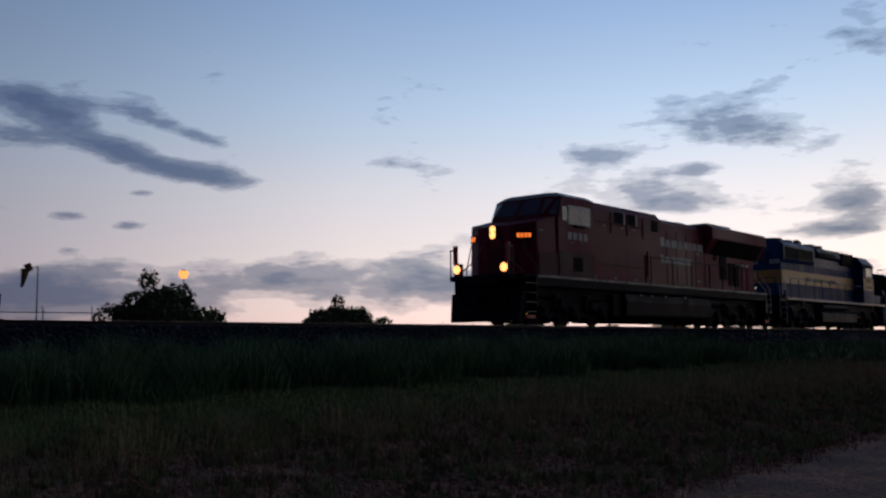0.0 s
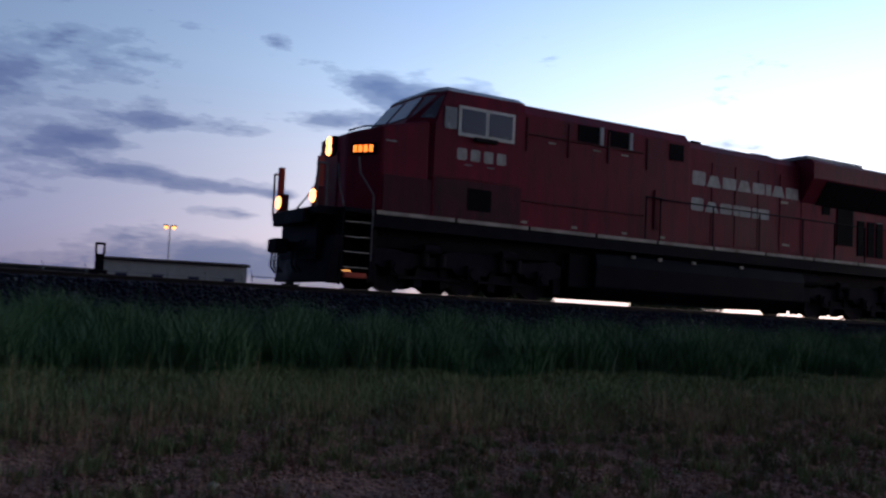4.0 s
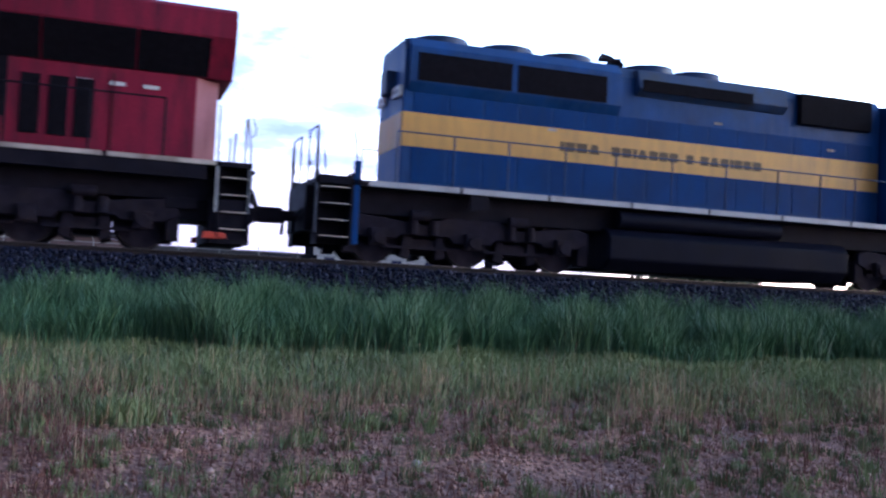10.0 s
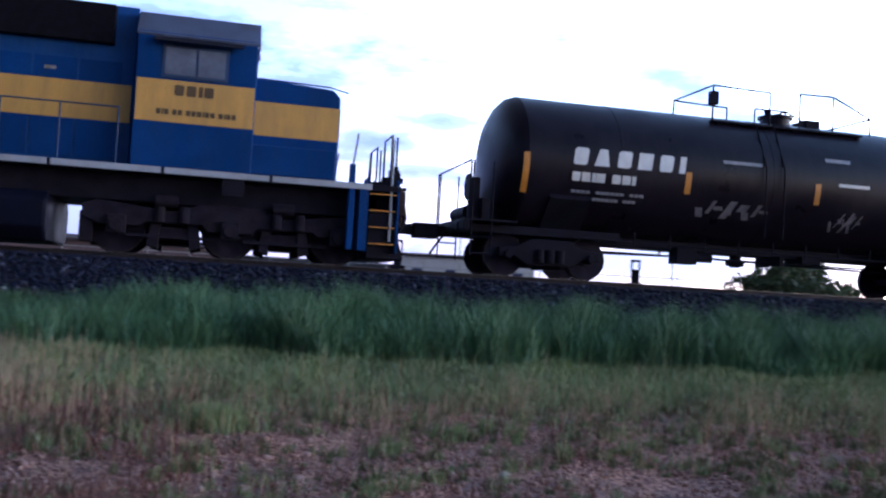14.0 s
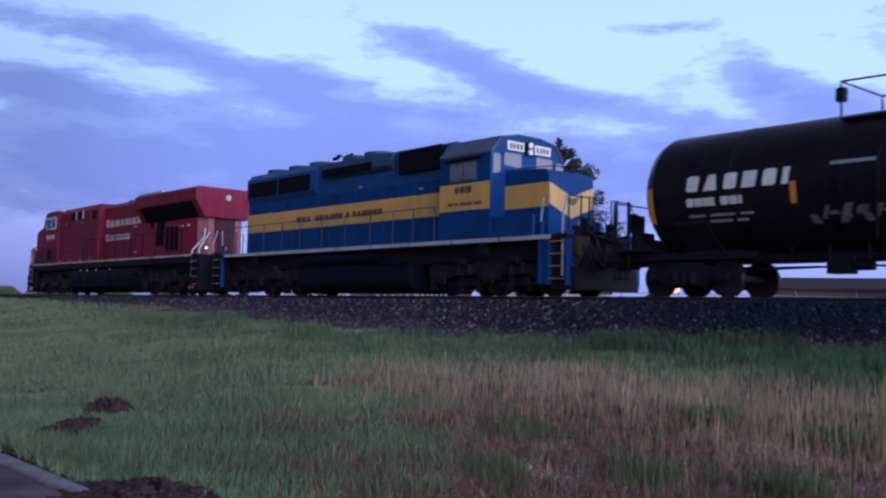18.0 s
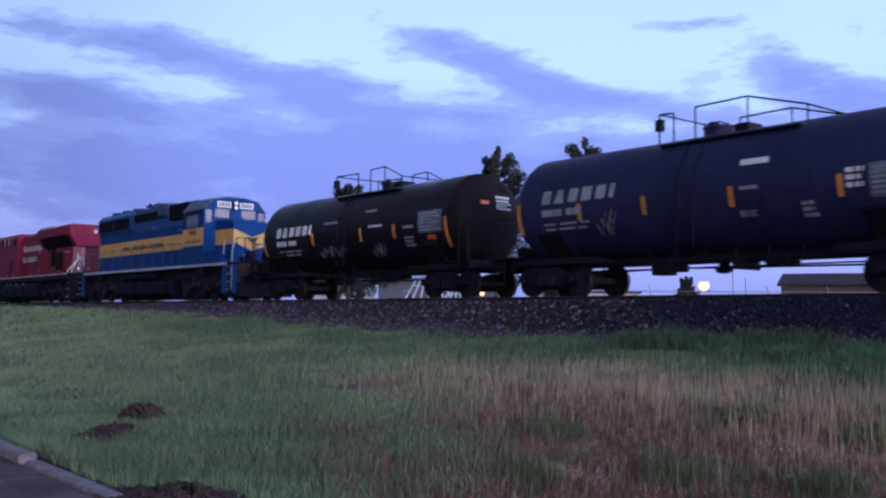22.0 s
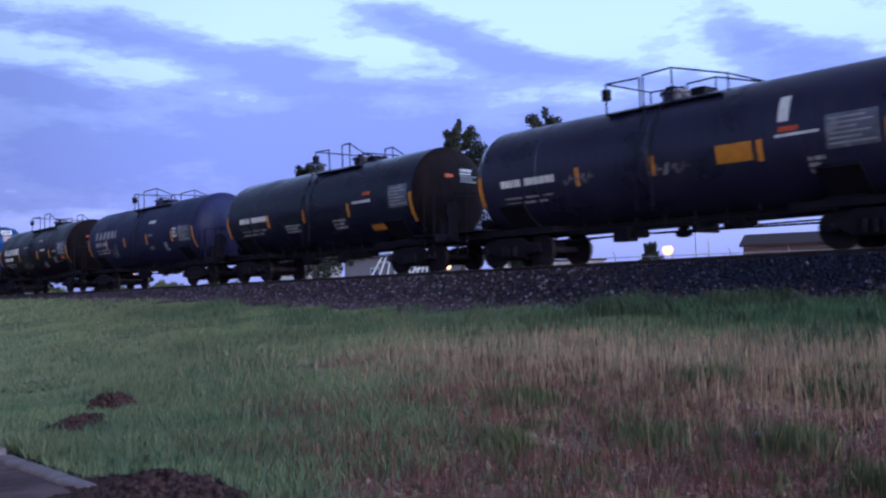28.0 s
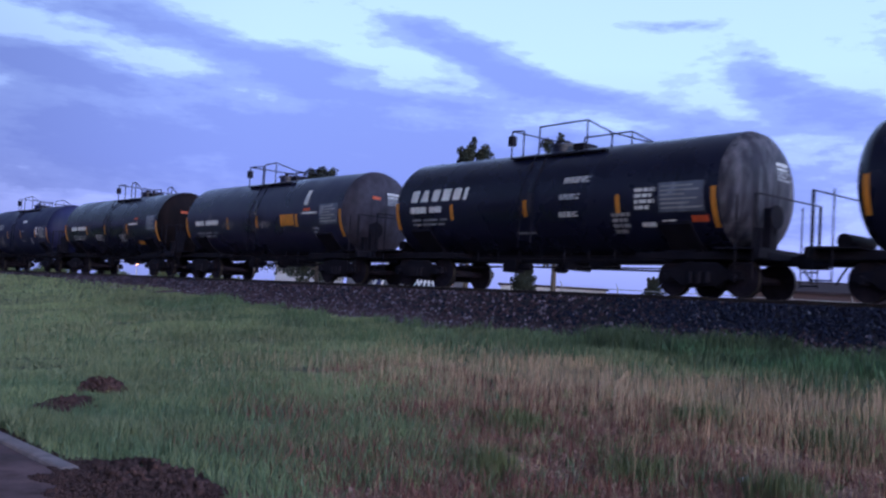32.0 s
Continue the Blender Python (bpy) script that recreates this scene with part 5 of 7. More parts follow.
    for u0, u1, kinds in ((29.1, 30.12, "iont"), (30.36, 32.1, "onitooo"), (32.28, 32.5, "o"), (32.66, 34.36, "otoioon")):
        bars(c, "lettering", X(u0), X(u1), 2.64, 2.85, kinds, 0.938, LETTER_DK, 0.86, (-1, 1), ring=0.055, label="dark painted lettering")
    for u, z in ((28.8, 3.05), (33.0, 3.62), (36.2, 3.3), (31.9, 4.3)):
        panel("label_plate", c, X(u), X(u) + 0.2, z, z + 0.06, 0.94, CREAM)
    # hood end
    part("end_lamp_housing", Shape().box(X(25.32), X(25.54), -0.25, 0.25, 3.60, 4.10), BLUE_TOP, c, bevel=0.03)
    for s in (-1, 1):
        part("number_board", Shape().box(X(25.44), X(25.52), s * 0.60 - 0.26, s * 0.60 + 0.26, 3.46, 3.68), WHITE, c)
        part("number_figures", Shape().box(X(25.43), X(25.44), s * 0.60 - 0.18, s * 0.60 + 0.18, 3.53, 3.61), GREYW, c)
    # roof fans, stack, horn
    for u in (26.55, 28.1, 29.55, 31.7, 33.0):
        f = part("roof_fan", Shape().cyl((X(u), 0, 4.64), (X(u), 0, 4.90), 0.62, seg=28), BLUE_TOP, c, smooth=True)
        part("fan_grille", Shape().cyl((X(u), 0, 4.895), (X(u), 0, 4.915), 0.55, seg=24), GRILLE, f)
    part("exhaust_stack", Shape().box(X(33.9), X(34.5), -0.2, 0.2, 4.5, 4.66), DARK, c, bevel=0.02)
    hb = part("horn_bracket", Shape().tube([(X(30.7), 0, 4.6), (X(30.7), 0, 5.0)], 0.03), DARK, c)
    for k, (dx, z) in enumerate(((-0.35, 4.98), (-0.25, 5.08), (0.30, 5.04), (0.42, 4.98), (0.2, 5.12))):
        part("horn", Shape().cyl((X(30.7), 0.1 * (k - 2), z), (X(30.7) + dx, 0.1 * (k - 2), z), 0.03, 0.075, seg=10), DARK, hb)
    # cab
    yz = [(-1.50, 1.58), (1.50, 1.58), (1.50, 4.05), (1.10, 4.50), (0.45, 4.62), (-0.45, 4.62), (-1.10, 4.50), (-1.50, 4.05)]
    part("cab", Shape().prism_yz(yz, X(37.85), X(40.02)), BLUE, c, bevel=0.02)
    rf = [(-1.515, 4.03), (-1.11, 4.515), (-0.45, 4.635), (0.45, 4.635), (1.11, 4.515), (1.515, 4.03), (1.50, 4.0), (1.10, 4.48), (0.45, 4.60), (-0.45, 4.60), (-1.10, 4.48), (-1.50, 4.0)]
    part("cab_roof", Shape().prism_yz(rf, X(37.83), X(40.06)), BLUEROOF, c, "dull blue-grey cab roof")
    for s in (-1, 1):
        f = panel("window_frame", c, X(38.3), X(39.5), 3.24, 3.86, 1.50, BLUE_TOP, t=0.02, sides=(s,))[0]
        for u0, u1 in ((38.36, 38.9), (38.95, 39.44)):
            y0, y1 = sorted((s * 1.522, s * 1.532))
            part("side_window", Shape().box(X(u0), X(u1), y0, y1, 3.30, 3.80), SKYGREY, f)
        lo = [(X(38.15), s * 1.50, 3.98), (X(39.75), s * 1.50, 3.98), (X(39.75), s * 1.72, 3.86), (X(38.15), s * 1.72, 3.86)]
        part("sun_visor", Shape().loft(lo, [(x, y, z + 0.02) for x, y, z in lo]), DARK, c)
        panel("stripe", c, X(37.88), X(40.0), 2.42, 3.20, 1.50, YELLOW, t=0.006, sides=(s,))
        bars(c, "number_lettering", X(38.55), X(39.30), 2.92, 3.12, "ooio", 1.508, LETTER_DK, 0.8, (s,), ring=0.05)
        bars(c, "small_lettering", X(38.25), X(39.7), 2.56, 2.66, "oio oo oonioo oioo", 1.508, LETTER_DK, 0.8, (s,), ring=0.018)
        panel("battery_box", c, X(37.9), X(41.6), 1.60, 2.16, 1.32, BLUE, t=0.12, sides=(s,), bevel=0.02)
        part("front_window", Shape().box(X(40.015), X(40.035), s * 1.28 - 0.14, s * 1.28 + 0.14, 3.42, 3.98), GLASS, c)
        part("front_window", Shape().box(X(40.015), X(40.035), *sorted((s * 0.30, s * 0.98)), 3.68, 4.06), GLASS, c)
        part("number_board", Shape().box(X(40.0), X(40.06), *sorted((s * 0.22, s * 0.88)), 4.14, 4.40), WHITE, c, "white front number board")
        sh = Shape()
        for k in range(4):
            y = s * (0.29 + 0.14 * k)
            sh.box(X(40.06), X(40.066), *sorted((y, y + s * 0.09)), 4.19, 4.35)
        part("number_figures", sh, LETTER_DK, c)
    part("cab_face", Shape().prism_yz([(-1.40, 3.45), (1.40, 3.45), (1.40, 4.05), (1.05, 4.46), (-1.05, 4.46), (-1.40, 4.05)], X(40.0), X(40.015)), CABGREY, c, "grey cab front")
    h = part("headlight_housing", Shape().box(X(40.0), X(40.1), -0.16, 0.16, 4.06, 4.46), DARK, c, bevel=0.02)
    for z in (4.16, 4.36):
        part("headlight", Shape().cyl((X(40.10), 0, z), (X(40.125), 0, z), 0.085, seg=14), WHITE, h, "unlit headlight lens", smooth=True)
    # short hood
    part("short_hood", Shape().prism_xz([(X(40.0), 1.58), (X(40.0), 3.55), (X(41.55), 3.45), (X(41.7), 3.30), (X(41.7), 1.58)], -0.92, 0.92), BLUE, c, bevel=0.04)
    panel("stripe", c, X(40.02), X(41.68), 2.42, 3.08, 0.92, YELLOW, t=0.006)
    part("stripe", Shape().prism_yz([(-0.90, 2.50), (0, 2.15), (0.90, 2.50), (0.90, 3.08), (0, 2.75), (-0.90, 3.08)], X(41.70), X(41.708)), YELLOW, c, "yellow chevron on the nose")
    part("nose_emblem", Shape().prism_yz([(-0.30, 2.78), (0, 2.70), (0.30, 2.78), (0.18, 2.56), (0, 2.50), (-0.18, 2.56)], X(41.709), X(41.713)), LETTER_DK, c, "dark emblem")
    part("nose_door", Shape().box(X(41.70), X(41.715), -0.30, 0.30, 1.65, 2.10), BLUE, c)
    grab(c, [(X(40.1), -0.5, 3.62), (X(41.5), -0.5, 3.58), (X(41.9), -0.5, 3.5)], DARK, 0.015)
    # ends
    coupler(c, X(23.05), 1)
    coupler(c, X(43.72), -1)
    for e, d in ((23.05, 1), (43.40, -1)):
        part("end_plate", Shape().box(*sorted((X(e) + d * 0.55, X(e) + d * 0.72)), -1.0, 1.0, 0.55, 1.46), DARK, c, bevel=0.02)
        part("drawgear", Shape().box(*sorted((X(e) + d * 0.6, X(e) + d * 1.7)), -0.7, 0.7, 0.6, 1.4), DARK, c)
        for y in (-0.8, -0.55, 0.5, 0.75):
            part("brake_hose", Shape().tube([(X(e) + d * 0.6, y, 1.05), (X(e) + d * 0.4, y, 0.8), (X(e) + d * 0.38, y, 0.5)], 0.025), DARK, c)
        for s in (-1, 1):
            x = X(e) + d * 0.68
            grab(c, [(x, s * 1.46, 0.5), (x, s * 1.46, 2.1), (x, s * 1.3, 2.6)], CABGREY, 0.025)
            grab(c, [(x, s * 0.45, 1.56), (x, s * 0.45, 2.6), (x, s * 1.25, 2.6), (x, s * 1.25, 1.56)], DARK, 0.02)
            part("step_post", Shape().box(*sorted((x + d * 0.72, x + d * 0.84)), *sorted((s * 1.38, s * 1.5)), 0.3, 1.95), BLUE, c, bevel=0.015)
            grab(c, [(x + d * 0.78, s * 1.46, 1.9), (x + d * 0.7, s * 1.46, 2.55)], CABGREY, 0.022)
            part("marker_lamp", Shape().cyl((x - d * 0.02, s * 0.9, 1.9), (x - d * 0.05, s * 0.9, 1.9), 0.06, seg=10), GREYW, c)
    corner_steps(c, X(23.75), X(24.42), 1.5, DARK, CREAM)
    corner_steps(c, X(42.25), X(42.86), 1.5, BLUE, AMBER)
    for s in (-1, 1):
        part("step_panel", Shape().box(X(42.10), X(42.22), *sorted((s * 1.1, s * 1.5)), 0.3, 1.5), BLUE, c)
    part("front_pilot", Shape().loft([(X(42.3), -1.40, 0.16), (X(43.05), -1.25, 0.16), (X(43.05), 1.25, 0.16), (X(42.3), 1.40, 0.16)],
                                     [(X(42.3), -1.42, 1.05), (X(42.80), -1.42, 1.05), (X(42.80), 1.42, 1.05), (X(42.3), 1.42, 1.05)]), DARK, c, "black plough pilot plate", 0.02)
    part("front_drop_step", Shape().box(X(42.85), X(43.12), -0.42, 0.42, 1.50, 1.56), DARK, c, bevel=0.01)
    for k, y in enumerate((-1.05, -0.88, -0.70, 0.62, 0.86)):
        part("jumper_hose", Shape().tube([(X(42.86), y, 1.45), (X(43.05), y, 1.30), (X(43.12), y + 0.04, 1.0), (X(43.0), y + 0.06, 0.72)], 0.03), RUNNING, c)
    for y in (-0.95, -0.62, -0.5, 0.5, 0.95):
        part("platform_post", Shape().tube([(X(42.88), y, 1.55), (X(42.88), y, 2.62)], 0.022), DARK, c)
    part("sand_box", Shape().box(X(42.84), X(43.05), -1.28, -0.78, 1.02, 1.52), RUSTIRON, c, "rust-browned box on the pilot", 0.03)
    part("walkway_end_plate", Shape().box(X(42.86), X(43.22), -0.50, -0.05, 1.62, 1.68), DARK, c, bevel=0.01)
    rng = random.Random(4)
    for k in range(9):
        y, z = -1.2 + 0.17 * k, 1.45 + 0.25 * rng.random()
        d = rng.uniform(0.05, 0.22)
        part("coiled_hose", Shape().tube([(X(42.87), y, z), (X(42.92 + d), y + 0.06, z - 0.12), (X(42.95 + d), y + 0.14, z - 0.42), (X(42.9 + d), y + 0.04, z - 0.7), (X(42.88), y - 0.08, z - 0.55)], 0.032), RUSTIRON if k % 3 == 0 else DARK, c, smooth=True)
    for y, h in ((-1.12, 0.22), (-0.80, 0.46), (-0.56, 0.30), (0.2, 0.36)):
        part("platform_valve", Shape().box(X(42.80), X(42.94), y - 0.08, y + 0.08, 1.58, 1.58 + h).cyl((X(42.78), y, 1.60 + h * 0.6), (X(43.0), y, 1.60 + h * 0.6), 0.06, seg=10), DARK, c, bevel=0.01)
    part("jumper_receptacle", Shape().box(X(42.84), X(42.98), -0.86, -0.72, 1.62, 1.98), DARK, c, bevel=0.02)
    handrails(c, [X(u) for u in (25.3, 26.5, 27.7, 29.0, 30.2, 31.6, 33.0, 34.4, 35.6, 36.6, 37.6)], 1.46, 1.58, 2.62, BLUE_TOP, 0.016)
    MOVING.append((c, 23.03))
    return c


def freight_truck(car, xc, wb=0.9, r=0.43):
    for d in (-wb, wb):
        wheelset(car, xc + d, r)
    tr = part("truck", Shape().box(xc - 0.22, xc + 0.22, -1.0, 1.0, 0.42, 0.70).cyl((xc, 0, 0.6), (xc, 0, 0.86), 0.3, seg=14), DARK, car, "grimy cast-steel freight truck", 0.02)
    top = [(-wb - 0.2, 0.38), (-wb - 0.2, 0.58), (-wb + 0.2, 0.62), (-0.42, 0.78), (0.42, 0.78), (wb - 0.2, 0.62), (wb + 0.2, 0.58), (wb + 0.2, 0.38)]
    low = [(wb - 0.15, 0.40), (0.5, 0.24), (-0.5, 0.24), (-wb + 0.15, 0.40)]
    for d in (-0.36, 0.36):
        part("brake_beam", Shape().box(xc + d - 0.07, xc + d + 0.07, -0.92, 0.92, 0.20, 0.42), DARK, tr, bevel=0.02)
    for s in (-1, 1):
        a, b = sorted((s * 0.98, s * 1.10))
        part("side_frame", Shape().prism_xz([(xc + x, z) for x, z in top + low], a, b), DARK, tr, bevel=0.02)
        for q in (-0.22, 0, 0.22):
            part("spring", Shape().cyl((xc + q, s * 1.12, 0.30), (xc + q, s * 1.12, 0.56), 0.09, seg=10), DARK, tr, smooth=True)
        for d in (-wb, wb):
            part("bearing_cap", Shape().cyl((xc + d, s * 1.04, r), (xc + d, s * 1.18, r), 0.11, 0.08, seg=12), DARK, tr, smooth=True)


def on_shell(car, name, x0, x1, z0, z1, R, zc, mat, label="", sides=(-1,), off=0.006, slant=0.0):
    """A thin plate that follows the curve of the tank between two heights."""
    n = 2 if z1 - z0 < 0.4 else 4
    for s in sides:
        vs, fs = [], []
        for k in range(n + 1):
            z = z0 + (z1 - z0) * k / n
            d = max(0.05, R * R - (z - zc) ** 2) ** 0.5
            sl = slant * (z - z0)
            for e in (0.0, off):
                g = (R + e) / R
                y, zz = s * d * g, zc + (z - zc) * g
                vs += [(x0 + sl, y, zz), (x1 + sl, y, zz)]
        for k in range(n):
            a = 4 * k
            fs += [(a + 2, a + 3, a + 7, a + 6), (a, a + 4, a + 5, a + 1), (a, a + 2, a + 6, a + 4), (a + 1, a + 5, a + 7, a + 3)]
        fs += [(0, 1, 3, 2), (4 * n, 4 * n + 2, 4 * n + 3, 4 * n + 1)]
        part(name, Shape().add(vs, fs), mat, car, label)


def shell_bars(car, name, x0, x1, z0, z1, kinds, R, zc, mat, fill=0.72, slant=0.0, label="", ring=0.05):
    """Plain painted shapes on the tank's curved near side."""
    def wrap(x, z, e):
        d = max(0.05, R * R - (z - zc) ** 2) ** 0.5
        return x + slant * (z - z0), -d * (R + e) / R, zc + (z - zc) * (R + e) / R
    for kind, u, v in row_of(x0, x1, kinds, fill):
        q = plain_mark(kind, u, v, z0, z1, ring)
        part(name, Shape().loft([wrap(x, z, 0.0) for x, z in q], [wrap(x, z, 0.018) for x, z in q]), mat, car, label)


def tank_car(u0, paint, label, brand, lead, marks, boards, strips, plat, end=None, scrawls=(), end_red=False, brake_lead=False):
    """A short tank car. brand: big slanted lettering or not, from lead (x, z); marks: (x0, x1, z0, z1, material); strips: x of the amber strips."""
    c = thing("tank_car", label, "tank car", "tank cars of the train")
    R, zc, L = 1.46, 2.42, 14.45
    a = 1.08
    dome = [(a, 0.25), (a + 0.04, 0.6), (a + 0.13, 0.95), (a + 0.27, 1.23), (a + 0.42, 1.39), (a + 0.60, R)]
    prof = [(a + 0.60, R), (a + 2.6, R), (a + 2.605, R + 0.008), (a + 2.64, R + 0.008), (a + 2.645, R), (L / 2, R), (L / 2 + 0.005, R + 0.008), (L / 2 + 0.04, R + 0.008), (L / 2 + 0.045, R)]
    prof += [(L - x + 0.24, R) for x in (a + 2.6, a + 0.60)]
    part("tank", Shape().lathe_x(prof, 0, zc, 56), paint, c, "long cylindrical tank shell", smooth=True)
    part("tank_end", Shape().lathe_x(dome, 0, zc, 56), paint, c, "domed tank end", smooth=True)
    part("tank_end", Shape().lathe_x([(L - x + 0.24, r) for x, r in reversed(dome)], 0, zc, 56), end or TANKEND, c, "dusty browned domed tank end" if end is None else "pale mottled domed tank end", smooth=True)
    part("centre_sill", Shape().box(0.45, L - 0.45, -0.30, 0.30, 0.78, 1.05), DARK, c, bevel=0.02)
    for e, d in ((0.0, 1), (L, -1)):
        coupler(c, e - d * 0.08, d)
        part("stub_sill", Shape().box(*sorted((e + d * 0.35, e + d * 3.9)), -1.05, 1.05, 0.84, 1.02), DARK, c, bevel=0.02)
        part("end_beam", Shape().box(*sorted((e + d * 0.38, e + d * 0.50)), -1.45, 1.45, 0.84, 1.06), DARK, c, bevel=0.02)
        part("end_platform", Shape().box(*sorted((e + d * 0.4, e + d * 1.5)), -1.42, 1.42, 1.05, 1.09), DARK, c)
        for s in (-1, 1):
            lo = [(e + d * q, s * y, z) for q, y, z in ((2.2, 0.5, 1.02), (3.1, 0.5, 1.02), (3.1, 1.25, 1.75), (2.2, 1.25, 1.75))]
            part("saddle", Shape().loft(lo, [(x, y + s * 0.08, z - 0.12) for x, y, z in lo]), DARK, c, bevel=0.01)
            x = e + d * 0.55
            part("end_ladder", Shape().tube([(x, s * 1.40, 0.35), (x, s * 1.40, 2.25)], 0.018).tube([(x + d * 0.42, s * 1.40, 0.35), (x + d * 0.42, s * 1.40, 2.25)], 0.018)
                 .tube([(x, s * 1.40, 0.40), (x + d * 0.42, s * 1.40, 0.40)], 0.018).tube([(x, s * 1.40, 0.72), (x + d * 0.42, s * 1.40, 0.72)], 0.018), DARK, c)
        part("end_rail", Shape().tube([(e + d * 0.5, -1.38, 1.07), (e + d * 0.5, -1.38, 2.25), (e + d * 0.5, 1.38, 2.25), (e + d * 0.5, 1.38, 1.07)], 0.02), DARK, c)
        part("brake_hose", Shape().tube([(e + d * 0.5, 0.4, 0.9), (e + d * 0.3, 0.42, 0.65), (e + d * 0.15, 0.42, 0.4)], 0.025), DARK, c)
    b, d = (0.62, 1) if brake_lead else (L - 0.40, -1)
    part("hand_brake_wheel", Shape().cyl((b - d * 0.02, -0.75, 1.78), (b + d * 0.02, -0.75, 1.78), 0.27, seg=18), DARK, c)
    part("brake_stand", Shape().box(*sorted((b + d * 0.03, b + d * 0.22)), -0.90, -0.60, 1.06, 1.98).box(*sorted((b + d * 0.22, b + d * 0.40)), -1.05, -0.45, 1.08, 1.55), DARK, c, bevel=0.02)
    part("brake_chain", Shape().tube([(b, -0.75, 1.55), (b + d * 0.1, -0.70, 1.10), (b + d * 0.7, -0.4, 0.74)], 0.02), DARK, c)
    part("air_reservoir", Shape().cyl((0.75, -0.5, 1.28), (0.75, 0.6, 1.28), 0.16, seg=14), DARK, c, smooth=True)
    part("cut_lever", Shape().tube([(0.42, -1.4, 0.9), (0.36, -0.9, 0.86), (0.2, -0.3, 0.98)], 0.015), DARK, c)
    part("brake_cylinder", Shape().cyl((11.2, -0.75, 0.92), (12.1, -0.75, 0.92), 0.17, seg=14), DARK, c, smooth=True)
    # pipes and valve gear under the belly
    part("side_pipe", Shape().tube([(2.8, -1.1, 0.86), (L - 2.8, -1.1, 0.80)], 0.022).tube([(2.8, 0.9, 0.74), (L - 2.8, 0.9, 0.74)], 0.022), DARK, c)
    part("outlet_valve", Shape().cyl((L / 2, 0, 0.98), (L / 2, 0, 0.52), 0.16, 0.12, seg=12).cyl((L / 2 - 0.2, 0, 0.62), (L / 2 + 0.2, 0, 0.62), 0.08, seg=10), DARK, c)
    part("brake_valve", Shape().box(L / 2 - 1.75, L / 2 - 1.25, -0.55, -0.15, 0.50, 0.86).cyl((L / 2 - 1.2, -0.35, 0.66), (L / 2 - 0.8, -0.35, 0.66), 0.10, seg=10), DARK, c, bevel=0.02)
    part("brake_rod", Shape().tube([(3.6, -0.35, 0.62), (L / 2 - 1.8, -0.35, 0.66)], 0.025).tube([(L / 2 - 0.7, -0.3, 0.66), (L - 3.4, -0.25, 0.60)], 0.025), DARK, c)
    part("slack_lever", Shape().box(L / 2 + 0.7, L / 2 + 0.8, -0.7, 0.3, 0.58, 0.80), DARK, c, bevel=0.01)
    part("slack_adjuster", Shape().box(L / 2 + 1.4, L / 2 + 1.9, -0.5, 0.2, 0.68, 0.86), DARK, c, bevel=0.01)
    rng = random.Random(int(u0 * 10))
    for k in range(8):
        x = 4.2 + k * 0.82
        part("pipe_hanger", Shape().tube([(x, -1.1, 1.05), (x, -1.1, 0.80 - 0.10 * rng.random())], 0.022), DARK, c)
    for xc in (2.34, L - 2.05):
        freight_truck(c, xc)
    # top platform, manway and safety hoops
    p0, p1, q0, q1, q2 = plat
    top = zc + R
    for y0, y1 in ((-0.95, -0.36), (0.36, 0.95)):
        part("top_platform", Shape().box(p0, q2 - 0.2, y0, y1, top - 0.26, top - 0.21), DARK, c, bevel=0.01)
    for x in (p0 + 0.1, (p0 + q2) / 2, q2 - 0.3):
        part("platform_bracket", Shape().box(x - 0.03, x + 0.03, -0.9, 0.9, top - 0.42, top - 0.26), DARK, c)
    mx = (p1 + q0) / 2 + 0.35
    mw = part("manway", Shape().cyl((mx, 0, top - 0.05), (mx, 0, top + 0.14), 0.34, seg=20).cyl((mx, 0, top + 0.14), (mx, 0, top + 0.20), 0.40, seg=20), paint, c, smooth=True)
    part("valve", Shape().cyl((mx - 0.2, 0, top + 0.18), (mx - 0.2, 0, top + 0.36), 0.08, seg=10), DARK, mw)
    part("manway_handle", Shape().tube([(mx + 0.1, -0.25, top + 0.2), (mx + 0.1, -0.25, top + 0.3), (mx + 0.1, 0.25, top + 0.3), (mx + 0.1, 0.25, top + 0.2)], 0.02), DARK, mw)
    part("fittings_box", Shape().box(mx + 0.6, mx + 1.0, -0.3, 0.3, top - 0.05, top + 0.16), DARK, c, bevel=0.03)
    z0, z1 = top - 0.22, top + 0.55
    for s in (-1, 1):
        y = s * 0.92
        part("safety_rail", Shape().tube([(p0, y, z0), (p0, y, z1), (p1, y, z1 - 0.03), (p1, y, z0)], 0.022), DARK, c)
        part("safety_rail", Shape().tube([(q0, y, z0), (q0, y, z1 + 0.02), (q1, y, z1 + 0.04), (q2, y, z1 - 0.38), (q2, y, z0)], 0.022), DARK, c)
        part("safety_rail", Shape().tube([(q1, y, z1 + 0.04), (q1, y, z0)], 0.02), DARK, c)
    part("safety_rail", Shape().tube([(p0, -0.92, z1), (p0, 0.92, z1)], 0.022), DARK, c)
    part("safety_rail", Shape().tube([(q2, -0.92, z1 - 0.38), (q2, 0.92, z1 - 0.38)], 0.022), DARK, c)
    part("placard_box", Shape().box(p0 - 0.08, p0 + 0.10, -1.0, -0.84, z1 - 0.42, z1 - 0.14), DARK, c)
    for s in (-1, 1):
        part("side_ladder", Shape().tube([(L / 2 - 0.22, s * 1.52, 1.1), (L / 2 - 0.22, s * 1.52, 2.6), (L / 2 - 0.22, s * 1.0, 3.68)], 0.02)
             .tube([(L / 2 + 0.22, s * 1.52, 1.1), (L / 2 + 0.22, s * 1.52, 2.6), (L / 2 + 0.22, s * 1.0, 3.68)], 0.02), DARK, c)
    paint2 = WHITE if paint is not TANKFADE else GREYW
